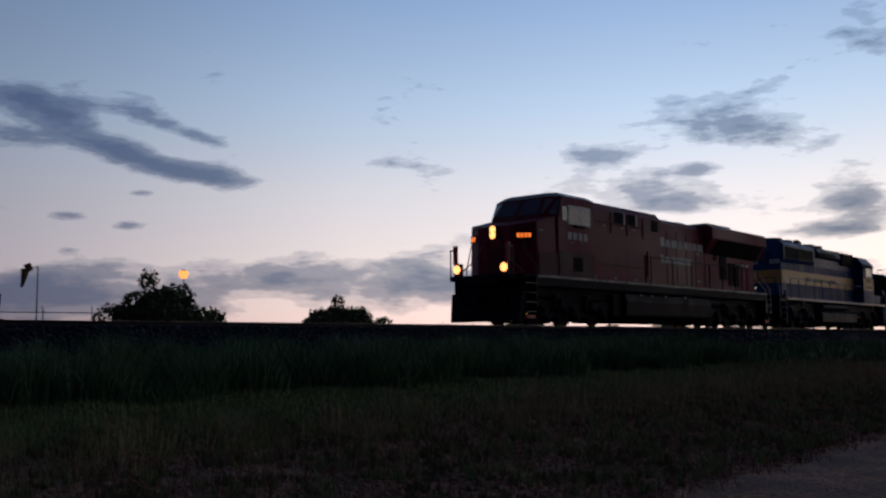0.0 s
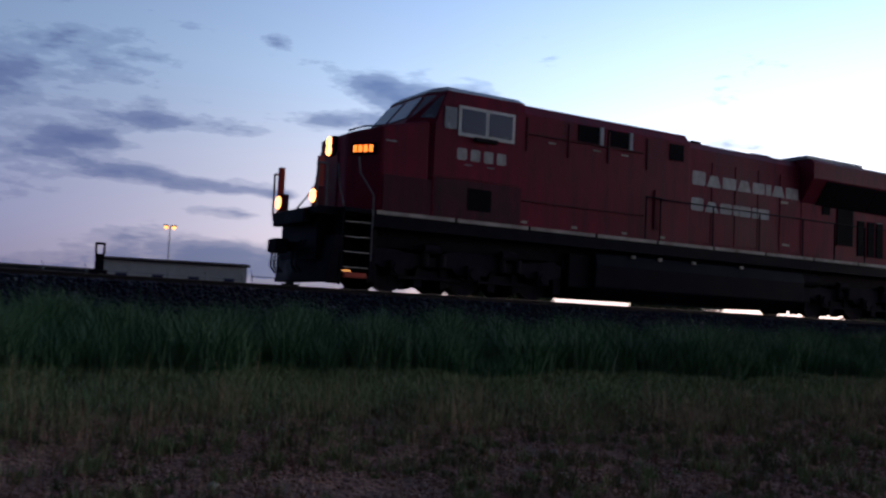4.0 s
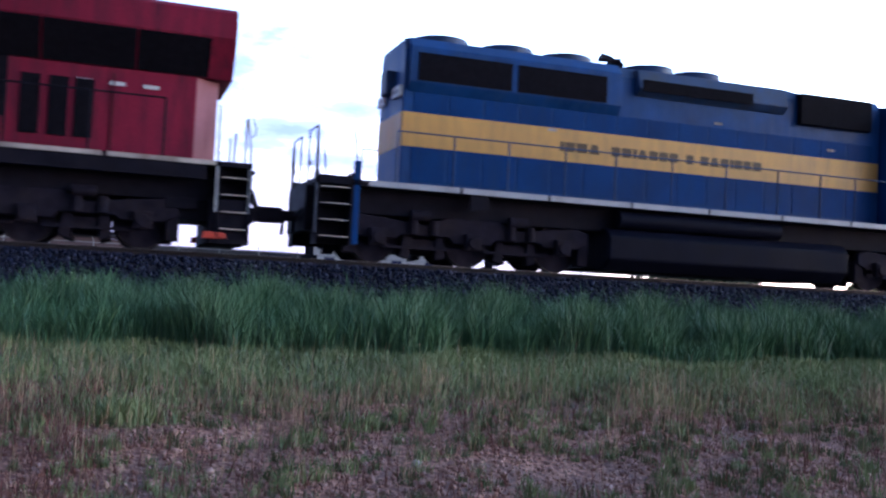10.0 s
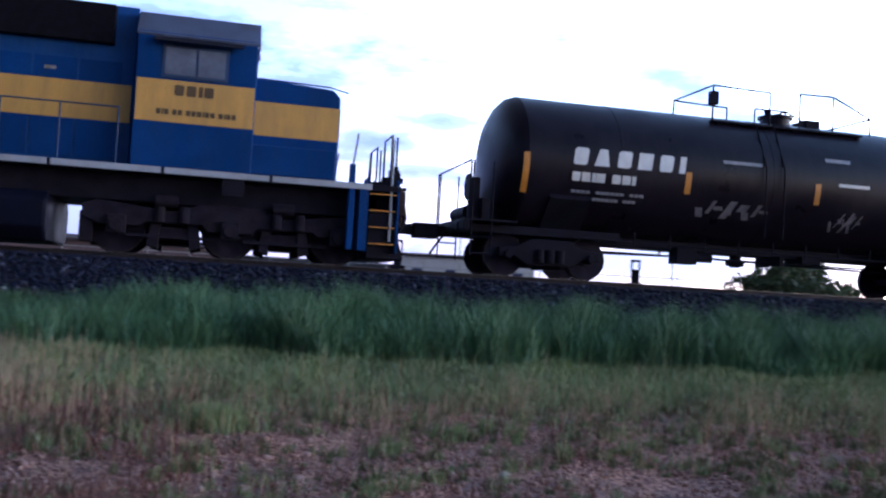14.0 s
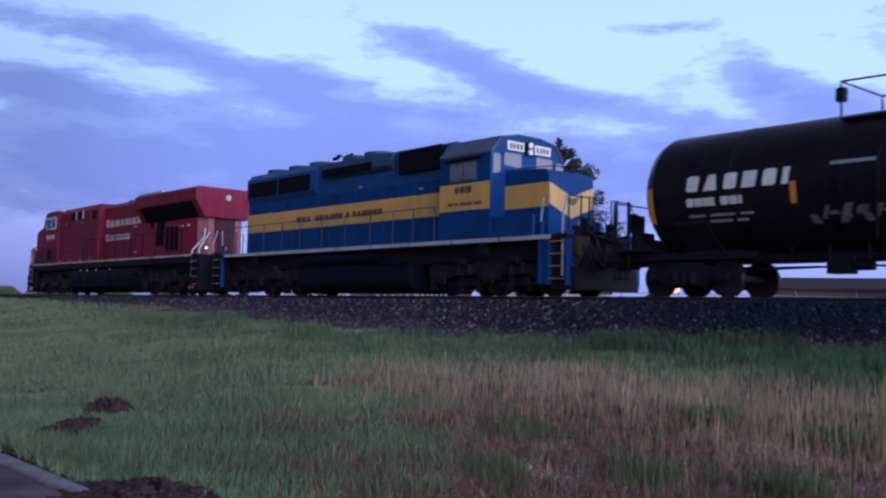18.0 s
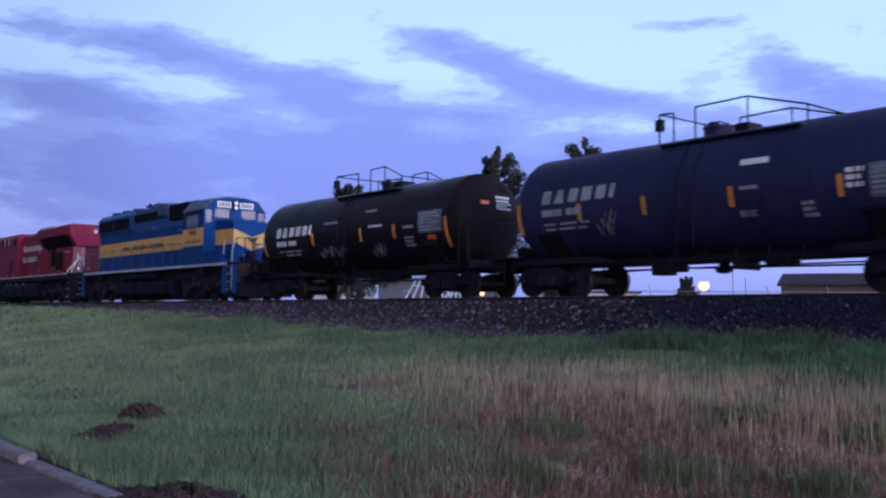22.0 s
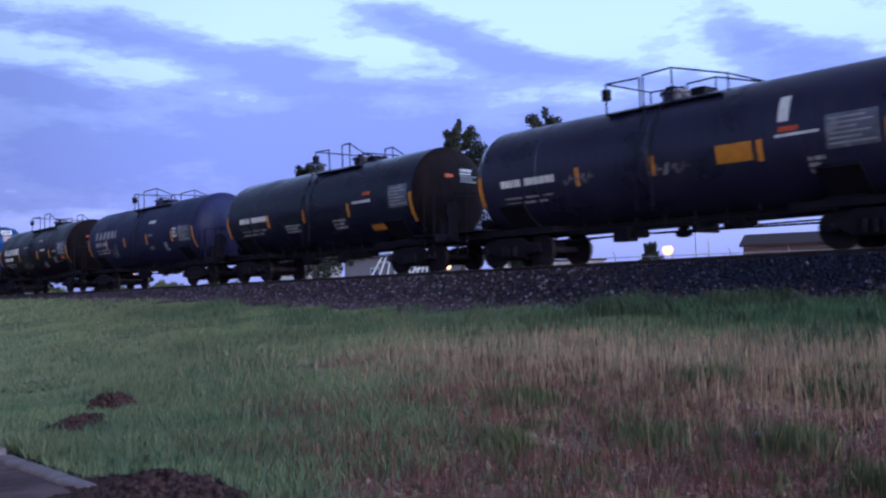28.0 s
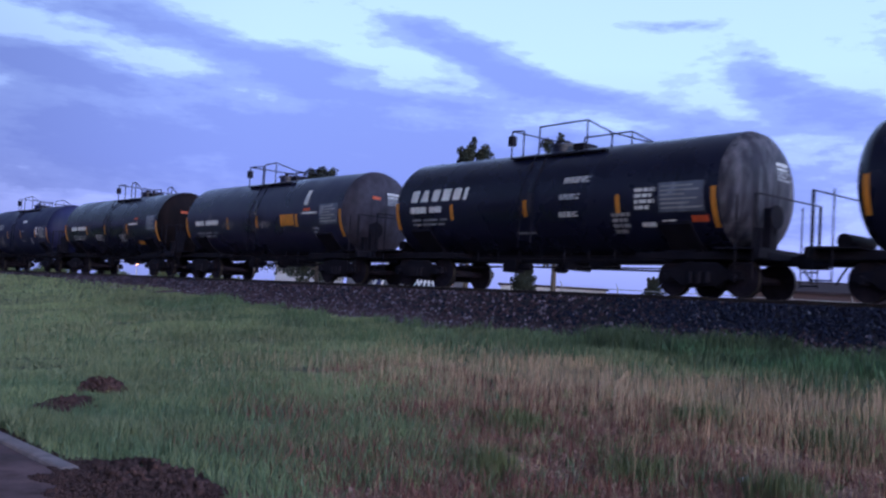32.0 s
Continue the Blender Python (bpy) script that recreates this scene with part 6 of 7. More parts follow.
    lx, lz = lead
    if brand:
        shell_bars(c, "lettering", lx, lx + 2.56, lz - 0.16, lz + 0.19, "otonoi", R, zc, paint2, 0.66, 0.14, "bold white slanted lettering", ring=0.115)
        shell_bars(c, "car_number", lx, lx + 0.75, lz - 0.49, lz - 0.31, "onin", R, zc, paint2, 0.85, ring=0.045)
        shell_bars(c, "car_number", lx + 0.88, lx + 1.42, lz - 0.49, lz - 0.31, "ooi", R, zc, paint2, 0.85, ring=0.045)
        for k, w in enumerate((1.65, 1.5)):
            shell_bars(c, "small_lettering", lx + 0.03, lx + w, lz - 0.72 - 0.13 * k, lz - 0.67 - 0.13 * k, "iiii iiiiii iii", R, zc, GREYW, 0.8)
    else:
        shell_bars(c, "car_number", lx, lx + 0.75, lz - 0.10, lz + 0.09, "iion", R, zc, paint2, 0.85, 0.0, "white block lettering", ring=0.045)
        shell_bars(c, "car_number", lx + 0.88, lx + 1.95, lz - 0.10, lz + 0.09, "ioooio", R, zc, paint2, 0.85, ring=0.045)
        for k, w in enumerate((1.8, 1.55)):
            shell_bars(c, "small_lettering", lx + 0.08, lx + w, lz - 0.42 - 0.13 * k, lz - 0.37 - 0.13 * k, "iiiii iiii iii", R, zc, GREYW, 0.8)
    for x, x1, z, z1, mat in marks:
        if mat in (WHITE, GREYW) and z1 - z > 0.14 and x1 - x > 0.25:
            lines = max(3, round((z1 - z) / 0.13))
            for k in range(lines):
                q, stop = x, x + (x1 - x) * (1.0, 0.82, 0.95, 0.66, 0.9)[k % 5]
                while q < stop - 0.03:
                    e = min(stop, q + rng.uniform(0.07, 0.24))
                    on_shell(c, "stencil", q, e, z1 - (z1 - z) * (k + 0.62) / lines, z1 - (z1 - z) * k / lines, R, zc, mat)
                    q = e + 0.04
        else:
            on_shell(c, "plate", x, x1, z, z1, R, zc, mat)
    for x, x1, z in boards:
        on_shell(c, "notice_panel", x, x1, z, z + 0.68, R, zc, SKYGREY, "weathered grey stencilled panel")
        for k in range(6):
            on_shell(c, "small_lettering", x + 0.06, x + 0.06 + (x1 - x - 0.12) * (1.0, 0.7, 0.9, 0.6, 0.95, 0.8)[k], z + 0.07 + 0.1 * k, z + 0.11 + 0.1 * k, R, zc, GREYW, off=0.009)
    for x, x1, z, high in scrawls:
        w = (x1 - x) / 9
        for k in range(9):
            q, h = x + w * k, high * (0.5, 0.95, 0.65, 1.0, 0.7, 0.85, 0.45, 0.9, 0.6)[k]
            on_shell(c, "paint_scrawl", q, q + w * (0.9, 0.5, 1.2)[k % 3], z + high * 0.22 * (k % 3), z + h, R, zc, SMEAR, "pale sprayed paint scrawl", slant=0.5 if k % 2 else -0.4)
    for x in strips:
        on_shell(c, "reflective_strip", x - 0.065, x + 0.065, 1.93, 2.38, R, zc, AMBER, "amber reflective strip", (-1, 1))
    on_shell(c, "reflective_strip", 12.84, 12.97, 1.55, 2.45, R, zc, AMBER, "amber reflective strip", (-1, 1), 0.008)
    on_shell(c, "reflective_strip", 1.56, 1.69, 1.7, 2.5, R, zc, AMBER, "amber reflective strip", (-1, 1), 0.008)
    # stencils on the domed trailing end
    for k, z in enumerate((3.06, 2.96, 2.88, 2.80, 2.72)):
        y, stop = 0.02, (0.56, 0.50, 0.62, 0.40, 0.58)[k]
        while y < stop:
            w = rng.uniform(0.06, 0.16)
            off = float(np.interp(math.hypot(y + w / 2, z + 0.03 - zc), (0.25, 0.6, 0.95, 1.23), (0.0, 0.04, 0.13, 0.27)))
            part("end_stencil", Shape().box(L - a + 0.22 - off, L - a + 0.252 - off, y, y + w, z, z + (0.075 if k == 0 else 0.05)), WHITE if k < 2 else GREYW, c)
            y += w + 0.03
    if end_red:
        part("end_placard", Shape().box(L - a + 0.17, L - a + 0.21, -0.60, -0.28, 2.86, 2.96), ORANGE, c, "small red stencil on the tank end")
    MOVING.append((c, u0))
    return c


def motions():
    """The train rolls towards -x, and every wheelset turns with it."""
    rows = [i * 0.5 for i in range(65)]
    for ob, back in MOVING:
        walk(ob, [(t, pose(along(t) + back, TRACK_Y, RAIL_Z)) for t in rows])
    fine = [i * 0.1 for i in range(321)]
    for ob, x, r in ROLLING:
        walk(ob, [(t, pose(x, 0, r, 0, math.degrees((along(t) - along(0)) / r), 0)) for t in fine])


# ---------------------------------------------------------------- vegetation
def blades(name, x, y, height, mat, rng, lean=0.35, width=None, label="", seed_heads=False, thin=1.0):
    """Bent, tapering blades of grass as one object."""
    n = len(x)
    z = ground_z(x, y) - 0.02
    dist = np.hypot(x, y)
    w = thin * (0.0022 + 0.00030 * dist) * rng.uniform(0.7, 1.3, n) if width is None else width * np.ones(n)
    a = rng.uniform(0, 2 * np.pi, n)
    side = np.stack([np.cos(a), np.sin(a), 0 * a], -1)
    b = rng.uniform(0, 2 * np.pi, n)
    bend = np.stack([np.cos(b), np.sin(b), 0 * b], -1) * (height * lean * rng.random(n))[:, None]
    up = np.stack([0 * a, 0 * a, height], -1)
    base = np.stack([x, y, z], -1)
    mid = base + up * 0.55 + bend * 0.35
    tip = base + up + bend
    sw = side * w[:, None]
    mw = sw * (1.25 if not seed_heads else 0.5)
    if seed_heads:
        v = np.stack([base - sw * 0.3, base + sw * 0.3, mid + up * 0.2 - sw * 0.25, mid + up * 0.2 + sw * 0.7, tip], 1)
    else:
        v = np.stack([base - sw, base + sw, mid + mw * 0.8, mid - mw * 0.8, tip], 1)
        v = v[:, [0, 1, 3, 2, 4]]
    f = np.array([(0, 1, 3), (0, 3, 2), (2, 3, 4)])
    f = (f[None] + 5 * np.arange(n)[:, None, None]).reshape(-1, 3)
    return tagged(new(name, raw_mesh(name, v.reshape(-1, 3), f, mat, 3)), label, "grass", kind="stuff")


def patchy(x, y, s, seed):
    """Cheap smooth noise in 0..1."""
    v = (np.sin(x * s + seed) * np.sin(y * s * 1.3 + seed * 2.1) + np.sin(x * s * 2.3 - y * s * 1.7 + seed * 0.7) * 0.6 + np.sin(y * s * 3.1 + x * s * 0.9 + seed * 3) * 0.4)
    return np.clip(v / 3.2 + 0.5, 0, 1)


def bare(x, y):
    """Ground with no grass: pavement, turned earth."""
    pave = (y < 3.2) & (x < -8.1)
    earth = ((x + 7.4) / 1.25) ** 2 + ((y - 3.35) / 0.50) ** 2 < 0.7 + 0.6 * patchy(x, y, 4.0, 2.0)
    ragged = 0.35 + 0.8 * patchy(x, y, 7.0, 5.0)
    m1 = ((x + 13.2) / 0.5) ** 2 + ((y - 5.3) / 0.36) ** 2 < ragged
    m2 = ((x + 12.0) / 0.5) ** 2 + ((y - 4.2) / 0.32) ** 2 < ragged
    m2 |= ((x + 12.5) / 0.5) ** 2 + ((y - 4.65) / 0.32) ** 2 < ragged
    return pave | earth | m1 | m2


def worn(x, y):
    """Trodden patches where the reddish soil shows through."""
    out = np.zeros(np.shape(x), bool)
    for cx, cy, rx, ry in ((-4.7, 8.8, 1.1, 0.38), (-2.7, 8.7, 1.4, 0.45), (-1.2, 7.5, 1.0, 0.42), (-3.7, 7.8, 0.9, 0.30), (0.7, 8.6, 1.1, 0.30), (-6.0, 6.6, 0.7, 0.22), (3.4, 7.3, 1.3, 0.4), (6.5, 8.2, 1.0, 0.3)):
        out |= ((x - cx) / rx) ** 2 + ((y - cy) / ry) ** 2 < 0.35 + 0.95 * patchy(x, y, 5.0, 1.3)
    return out


def clumped(n, per, spread, x0, x1, y0, y1, rng):
    cx, cy = rng.uniform(x0, x1, n), rng.uniform(y0, y1, n)
    x = np.repeat(cx, per) + rng.normal(0, spread, n * per)
    y = np.repeat(cy, per) + rng.normal(0, spread, n * per)
    return x, y


def dryness(x, y):
    """0 in the green meadow, 1 on the dry slope beside it."""
    q = x + 7.4 + 0.89 * (y - 4.3) + 3.2 * (patchy(x, y, 0.9, 12.0) - 0.5)
    return np.clip(q / 4.5 + 0.45, 0, 1) * np.clip((13.9 - y + 0.8 * patchy(x, y, 1.2, 3.3)) / 1.2, 0, 1)


def build_grass():
    rng = np.random.default_rng(11)
    # lush tall strip at the foot of the ballast
    x, y = clumped(24000, 10, 0.08, -15, 33, 12.6, 17.0, rng)
    edge = 12.85 + 0.9 * patchy(x, y * 0, 1.1, 1.0) + 0.25 * patchy(x, y * 0, 4.3, 2.0) + np.clip((-2 - x) * 0.2, 0, 2.2)
    top = 16.85 + 0.3 * (patchy(x, y * 0, 1.6, 4.0) - 0.5)
    k = (y > edge) & (y < np.minimum(top, verge(x))) & (rng.random(len(x)) < (0.35 + 0.9 * patchy(x, y, 1.5, 2.0)) * np.clip((x + 15) / 8, 0.15, 1))
    k &= (x > -0.5 - 5 * patchy(x, y, 2.0, 1.7)) | (y > 14.3 + 0.7 * patchy(x, y * 0, 0.9, 7.0)) & (y < 15.4 + 1.5 * patchy(x, y * 0, 0.7, 3.1))
    x, y = x[k], y[k]
    h = (0.36 + 0.52 * patchy(x, y * 0.7, 1.9, 3.0) + 0.26 * (patchy(x, y, 5.3, 1.0) - 0.5)) * rng.uniform(0.6, 1.25, len(x)) * np.clip((y - 11.9) / 1.6, 0.5, 1) * np.clip((x + 7) / 7, 0.42, 1)
    blades("tall_grass", x, y, h, TALLGRASS, rng, 0.75, label="lush tall green grass along the ballast foot")
    x, y = clumped(2600, 9, 0.16, 32, 92, 13.2, 17.0, rng)
    blades("far_tall_grass", x, y, rng.uniform(0.2, 0.55, len(x)), TALLGRASS, rng, 0.4, label="tall green grass further along the ballast")
    x, y = clumped(6000, 6, 0.2, 30, 90, 5.5, 13.6, rng)
    blades("far_short_grass", x, y, rng.uniform(0.06, 0.2, len(x)), CLUMP, rng, 0.7, label="short olive grass further along the verge")
    # meadow rising to the left
    x, y = clumped(40000, 7, 0.11, -34, -1.5, 3.2, 16.9, rng)
    nx, ny = clumped(9500, 7, 0.07, -15, -5, 3.2, 9.0, rng)
    x, y = np.concatenate([x, nx]), np.concatenate([y, ny])
    dens = 1 - dryness(x, y) * np.where(y < 9.5, 0.985, 0.78)
    k = (rng.random(len(x)) < dens) & ~bare(x, y) & (y < verge(x)) & (x < -2.5 - 2 * rng.random(len(x)))
    x, y = x[k], y[k]
    h = (0.05 + 0.17 * patchy(x, y, 0.9, 5.0)) * rng.uniform(0.6, 1.3, len(x)) * (1 - 0.45 * dryness(x, y))
    blades("meadow_grass", x, y, h, FIELD, rng, 0.8, label="soft green meadow grass on the rising bank")
    x = -34 - 60 * rng.random(42000) ** 1.3
    y = rng.uniform(4, 16.2, len(x))
    k = ~bare(x, y)
    x, y = x[k], y[k]
    blades("far_meadow_grass", x, y, rng.uniform(0.08, 0.2, len(x)), FIELD, rng, 0.5, label="soft green meadow grass far along the bank")
    # thin upright stems standing over the meadow
    x, y = clumped(9000, 3, 0.07, -30, -4.5, 3.6, 13.5, rng)
    k = ~bare(x, y) & (rng.random(len(x)) < (0.15 + 0.4 * dryness(x, y) + 0.35 * patchy(x, y, 1.4, 2.9)) * np.clip((y - 3.5) / 4, 0.2, 1))
    x, y = x[k], y[k]
    blades("meadow_stems", x, y, rng.uniform(0.10, 0.30, len(x)), STEM, rng, 0.25, thin=0.6, label="thin pale stems standing over the meadow", seed_heads=True)
    # darker tufts
    x, y = clumped(230, 70, 0.2, -30, -5, 12.6, 16.3, rng)
    k = ~bare(x, y) & (y < verge(x) + 0.2)
    blades("grass_tufts", x[k], y[k], rng.uniform(0.10, 0.30, k.sum()) * (0.4 + 1.2 * patchy(x[k], y[k], 1.3, 6.6)), TUFT, rng, 0.6, label="dark green grass tufts on the bank")
    # dark blades added near the kerb stand in for the dimmer near edge
    x, y = clumped(2600, 16, 0.09, -15, -4.5, 3.3, 8.5, rng)
    k = ~bare(x, y) & (rng.random(len(x)) < (1 - 0.92 * dryness(x, y)) * np.clip((8.5 - y) / 4, 0, 1) * (0.35 + 0.7 * patchy(x, y, 1.9, 4.4)))
    blades("deep_grass", x[k], y[k], rng.uniform(0.08, 0.22, k.sum()), TUFT, rng, 0.5, label="darker green grass added to dim the meadow near the kerb")
    x, y = clumped(150, 50, 0.2, -30, -9, 6.5, 14.0, rng)
    k = ~bare(x, y)
    blades("meadow_tufts", x[k], y[k], rng.uniform(0.08, 0.24, k.sum()), TUFT, rng, 0.7, label="darker olive tufts in the meadow")
    # leafy weeds creeping up the toe of the ballast, their inner shade in the colour
    x, y = clumped(120, 230, 0.30, -13, -0.5, 15.2, 17.2, rng)
    k = y < 16.2 + 1.1 * patchy(x, y * 0, 1.1, 2.2)
    x, y = x[k], y[k]
    blades("weed_tufts", x, y, rng.uniform(0.14, 0.50, len(x)) * (0.45 + 0.85 * patchy(x, y, 1.1, 2.2)), SHADEWEED, rng, 0.55, label="green weeds on the ballast toe, darkened by painted-in shade")
    # short grass between the tall strip and the gravel
    x, y = clumped(40000, 6, 0.09, -6, 40, 9.2, 13.9, rng)
    k = rng.random(len(x)) < np.clip((y - 9.6 - 1.2 * (patchy(x, y, 1.1, 3.0) - 0.5)) / 1.2, 0.14, 1) * (0.7 + 0.5 * patchy(x, y, 1.3, 6.0)) * np.clip((x + 7) / 5, 0, 1)
    x, y = x[k], y[k]
    blades("short_grass", x, y, rng.uniform(0.05, 0.16, len(x)), CARPET, rng, 1.0, thin=0.85, label="short green grass below the tall strip")
    # scattered clumps in the gravel, green and dark olive
    for name, mat, n, seed, label in (("grass_clumps", CARPET, 3200, 7.0, "small green clumps growing in gravel"), ("dark_grass_clumps", CLUMP, 5200, 9.4, "dark olive weed clumps in gravel")):
        cx, cy = rng.uniform(-9, 30, n), rng.uniform(4.8, 11.4, n)
        k = ~worn(cx, cy) & (patchy(cx, cy, 2.6, seed) > 0.3) & ~bare(cx, cy) & (dryness(cx, cy) > 0.6 * rng.random(n)) & ((cx > -2) | (mat is CLUMP) | (rng.random(n) < 0.2))
        cx, cy = cx[k], cy[k]
        big = rng.uniform(0.35, 1.0, len(cx)) ** 1.3 * 1.15
        per = 36
        big *= 1.0 if mat is CARPET else 0.8
        x = np.repeat(cx, per) + rng.normal(0, 0.050, len(cx) * per) * np.repeat(big, per)
        y = np.repeat(cy, per) + rng.normal(0, 0.042, len(cx) * per) * np.repeat(big, per)
        blades(name, x, y, rng.uniform(0.05, 0.21, len(x)) * np.repeat(big, per), mat, rng, 0.55, label=label, thin=0.8)
    # one larger tuft on the gravel
    x, y = rng.normal(0.16, 0.13, 1100), rng.normal(9.05, 0.11, 1100)
    blades("green_tuft", x, y, rng.uniform(0.12, 0.30, 1100), CARPET, rng, 0.8, label="larger bright green tuft on the gravel edge")
    # soft rounded tufts on the dry slope
    for cx, cy, w in ((-4.1, 7.35, 0.30), (-5.4, 7.15, 0.34), (-6.3, 6.2, 0.26), (-3.0, 6.6, 0.24), (-4.9, 9.6, 0.30), (-6.6, 9.9, 0.36), (-2.2, 9.6, 0.28), (-7.9, 8.1, 0.34), (-1.6, 6.4, 0.22), (-3.4, 10.3, 0.3)):
        x, y = rng.normal(cx, w * 0.55, 700), rng.normal(cy, w * 0.45, 700)
        blades("slope_tuft", x, y, rng.uniform(0.10, 0.30, 700) * (0.7 + w), CLUMP, rng, 0.6, thin=0.8, label="soft olive tuft on the dry slope")
    # pale straw belt above the slope
    x, y = clumped(13000, 4, 0.07, -16.5, -1.5, 7.0, 13.4, rng)
    mid = 10.6 + 0.16 * (x + 9)
    k = rng.random(len(x)) < np.exp(-((y - mid) / 1.75) ** 2) * (0.06 + 0.60 * patchy(x, y, 1.2, 5.1) ** 1.5) * np.clip((x + 16.5) / 7, 0, 1)
    x, y = x[k], y[k]
    blades("straw_belt", x, y, rng.uniform(0.14, 0.40, len(x)), STRAWPALE, rng, 0.25, thin=0.75, label="pale straw standing above the slope", seed_heads=True)
    # dry straw: upright stems in loose groups
    x, y = clumped(30000, 3, 0.05, -6, 38, 6.5, 12.6, rng)
    band = 0.42 * np.exp(-((y - 9.6) / 1.2) ** 2) + 0.09
    k = (rng.random(len(x)) < band * (0.13 + 1.25 * patchy(x, y, 1.6, 8.0) ** 2)) & ~bare(x, y)
    x, y = x[k], y[k]
    ex, ey = clumped(36000, 4, 0.08, -20, 0.0, 4.2, 14.2, rng)
    k = (rng.random(len(ex)) < dryness(ex, ey) * np.clip((ey - 6.0) / 5, 0.05, 1) * (0.10 + 0.85 * patchy(ex, ey, 1.7, 8.5) ** 1.7) * np.clip(-ex / 3, 0, 1) * np.clip((13.6 - ey) / 1.2, 0.1, 1)) & ~bare(ex, ey)
    tall = np.concatenate([0.50 + 0 * x, 0.12 + 0.012 * ey[k]])
    x, y = np.concatenate([x, ex[k]]), np.concatenate([y, ey[k]])
    blades("dry_grass", x, y, rng.uniform(0.3, 1.0, len(x)) * tall, STRAW, rng, 0.25, thin=0.85, label="dry pinkish straw stems", seed_heads=True)
    x, y = clumped(1700, 4, 0.10, -10, 34, 4.6, 11.0, rng)
    k = ~bare(x, y) & (dryness(x, y) > 0.4)
    blades("dry_tufts", x[k], y[k], rng.uniform(0.03, 0.12, k.sum()), STRAW, rng, 1.2, label="flattened dry grass on gravel")
    x, y = clumped(44000, 4, 0.09, -14, 26, 4.4, 10.8, rng)
    k = ~bare(x, y) & ~worn(x, y) & (rng.random(len(x)) < np.where(x < 0, dryness(x, y) ** 0.6, 0.20 * dryness(x, y)))
    blades("rusty_grass", x[k], y[k], rng.uniform(0.03, 0.20, k.sum()), RUSTGRASS, rng, 0.8, thin=0.8, label="reddish brown dead grass on the slope")
    # loose pebbles
    n = 42000
    px, py = rng.uniform(-9, 22, n), rng.uniform(4.6, 10.8, n)
    k = (rng.random(n) < np.clip((11 - py) / 3, 0, 1)) & (dryness(px, py) > 0.5)
    px, py = px[k], py[k]
    v, f = rubble(np.stack([px, py, ground_z(px, py) + 0.004], -1), rng.uniform(0.007, 0.026, len(px)) * (1 + (rng.random(len(px)) > 0.95)), rng)
    tagged(new("pebbles", raw_mesh("pebbles", v, f, PEBBLE, 4)), "pinkish pebbles strewn over the soil", "gravel", kind="stuff")


PEBBLE = material("pinkish_pebble", (0.20, 0.085, 0.058), 0.85, var=0.3, grain=9, bump=0.1, island=0.9, island_to=(0.44, 0.26, 0.21))


def foliage(bm_v, bm_f, centre, radius, n, size, rng, squash=0.8):
    """Leaf-sized triangles scattered through a lumpy volume."""
    d = rng.normal(size=(n, 3))
    d /= np.linalg.norm(d, axis=1)[:, None]
    r = radius * rng.uniform(0.35, 1.0, n) ** 0.6
    p = np.asarray(centre) + d * r[:, None] * np.array([1, 1, squash])
    q = turned(n, rng)
    tri = np.array([(-1, 0, 0), (1, 0, 0), (0, 1.6, 0)]) * size
    v = np.einsum("nij,kj->nki", q, tri) * rng.uniform(0.6, 1.4, (n, 1, 1)) + p[:, None]
    bm_f.append(np.arange(n * 3).reshape(n, 3) + sum(len(a) for a in bm_v))
    bm_v.append(v.reshape(-1, 3))


def at_bearing(az, dist):
    """Ground point at a bearing (degrees towards -x from the track's normal) and a distance from the viewer."""
    return -math.sin(radians(az)) * dist, math.cos(radians(az)) * dist


def bush(az, dist, width, height, seed, name="tree", label="rounded leafy tree with a dark uneven crown", leaf=None):
    rng = np.random.default_rng(seed)
    x, y = at_bearing(az, dist)
    t = thing(name, label, "tree")
    t.matrix_basis = pose(x, y, 1.15)
    tr = Shape().cyl((0, 0, -0.1), (0.05, 0, height * 0.4), width * 0.04, width * 0.025, seg=8)
    vs, fs = [], []
    for k in range(24):
        a = rng.uniform(0, 2 * np.pi)
        e = rng.uniform(0.05, 0.46) * width
        h = height * rng.uniform(0.25, 0.86) * (1 - 0.5 * (e / (0.5 * width)) ** 2)
        cx, cy = e * math.cos(a), e * math.sin(a)
        tr.cyl((0.02, 0, height * 0.2), (cx * 0.8, cy * 0.8, h * 0.9), width * 0.015, width * 0.004, seg=5)
        foliage(vs, fs, (cx, cy, h), width * rng.uniform(0.11, 0.19), 420, width * 0.016, rng)
    foliage(vs, fs, (-width * 0.18, 0, height * 0.90), width * 0.08, 260, width * 0.014, rng, 1.4)
    part("trunk", tr, BARK, t)
    ob = new("crown", raw_mesh("crown", np.concatenate(vs), np.concatenate(fs), leaf or LEAF, 3))
    ob.parent = t


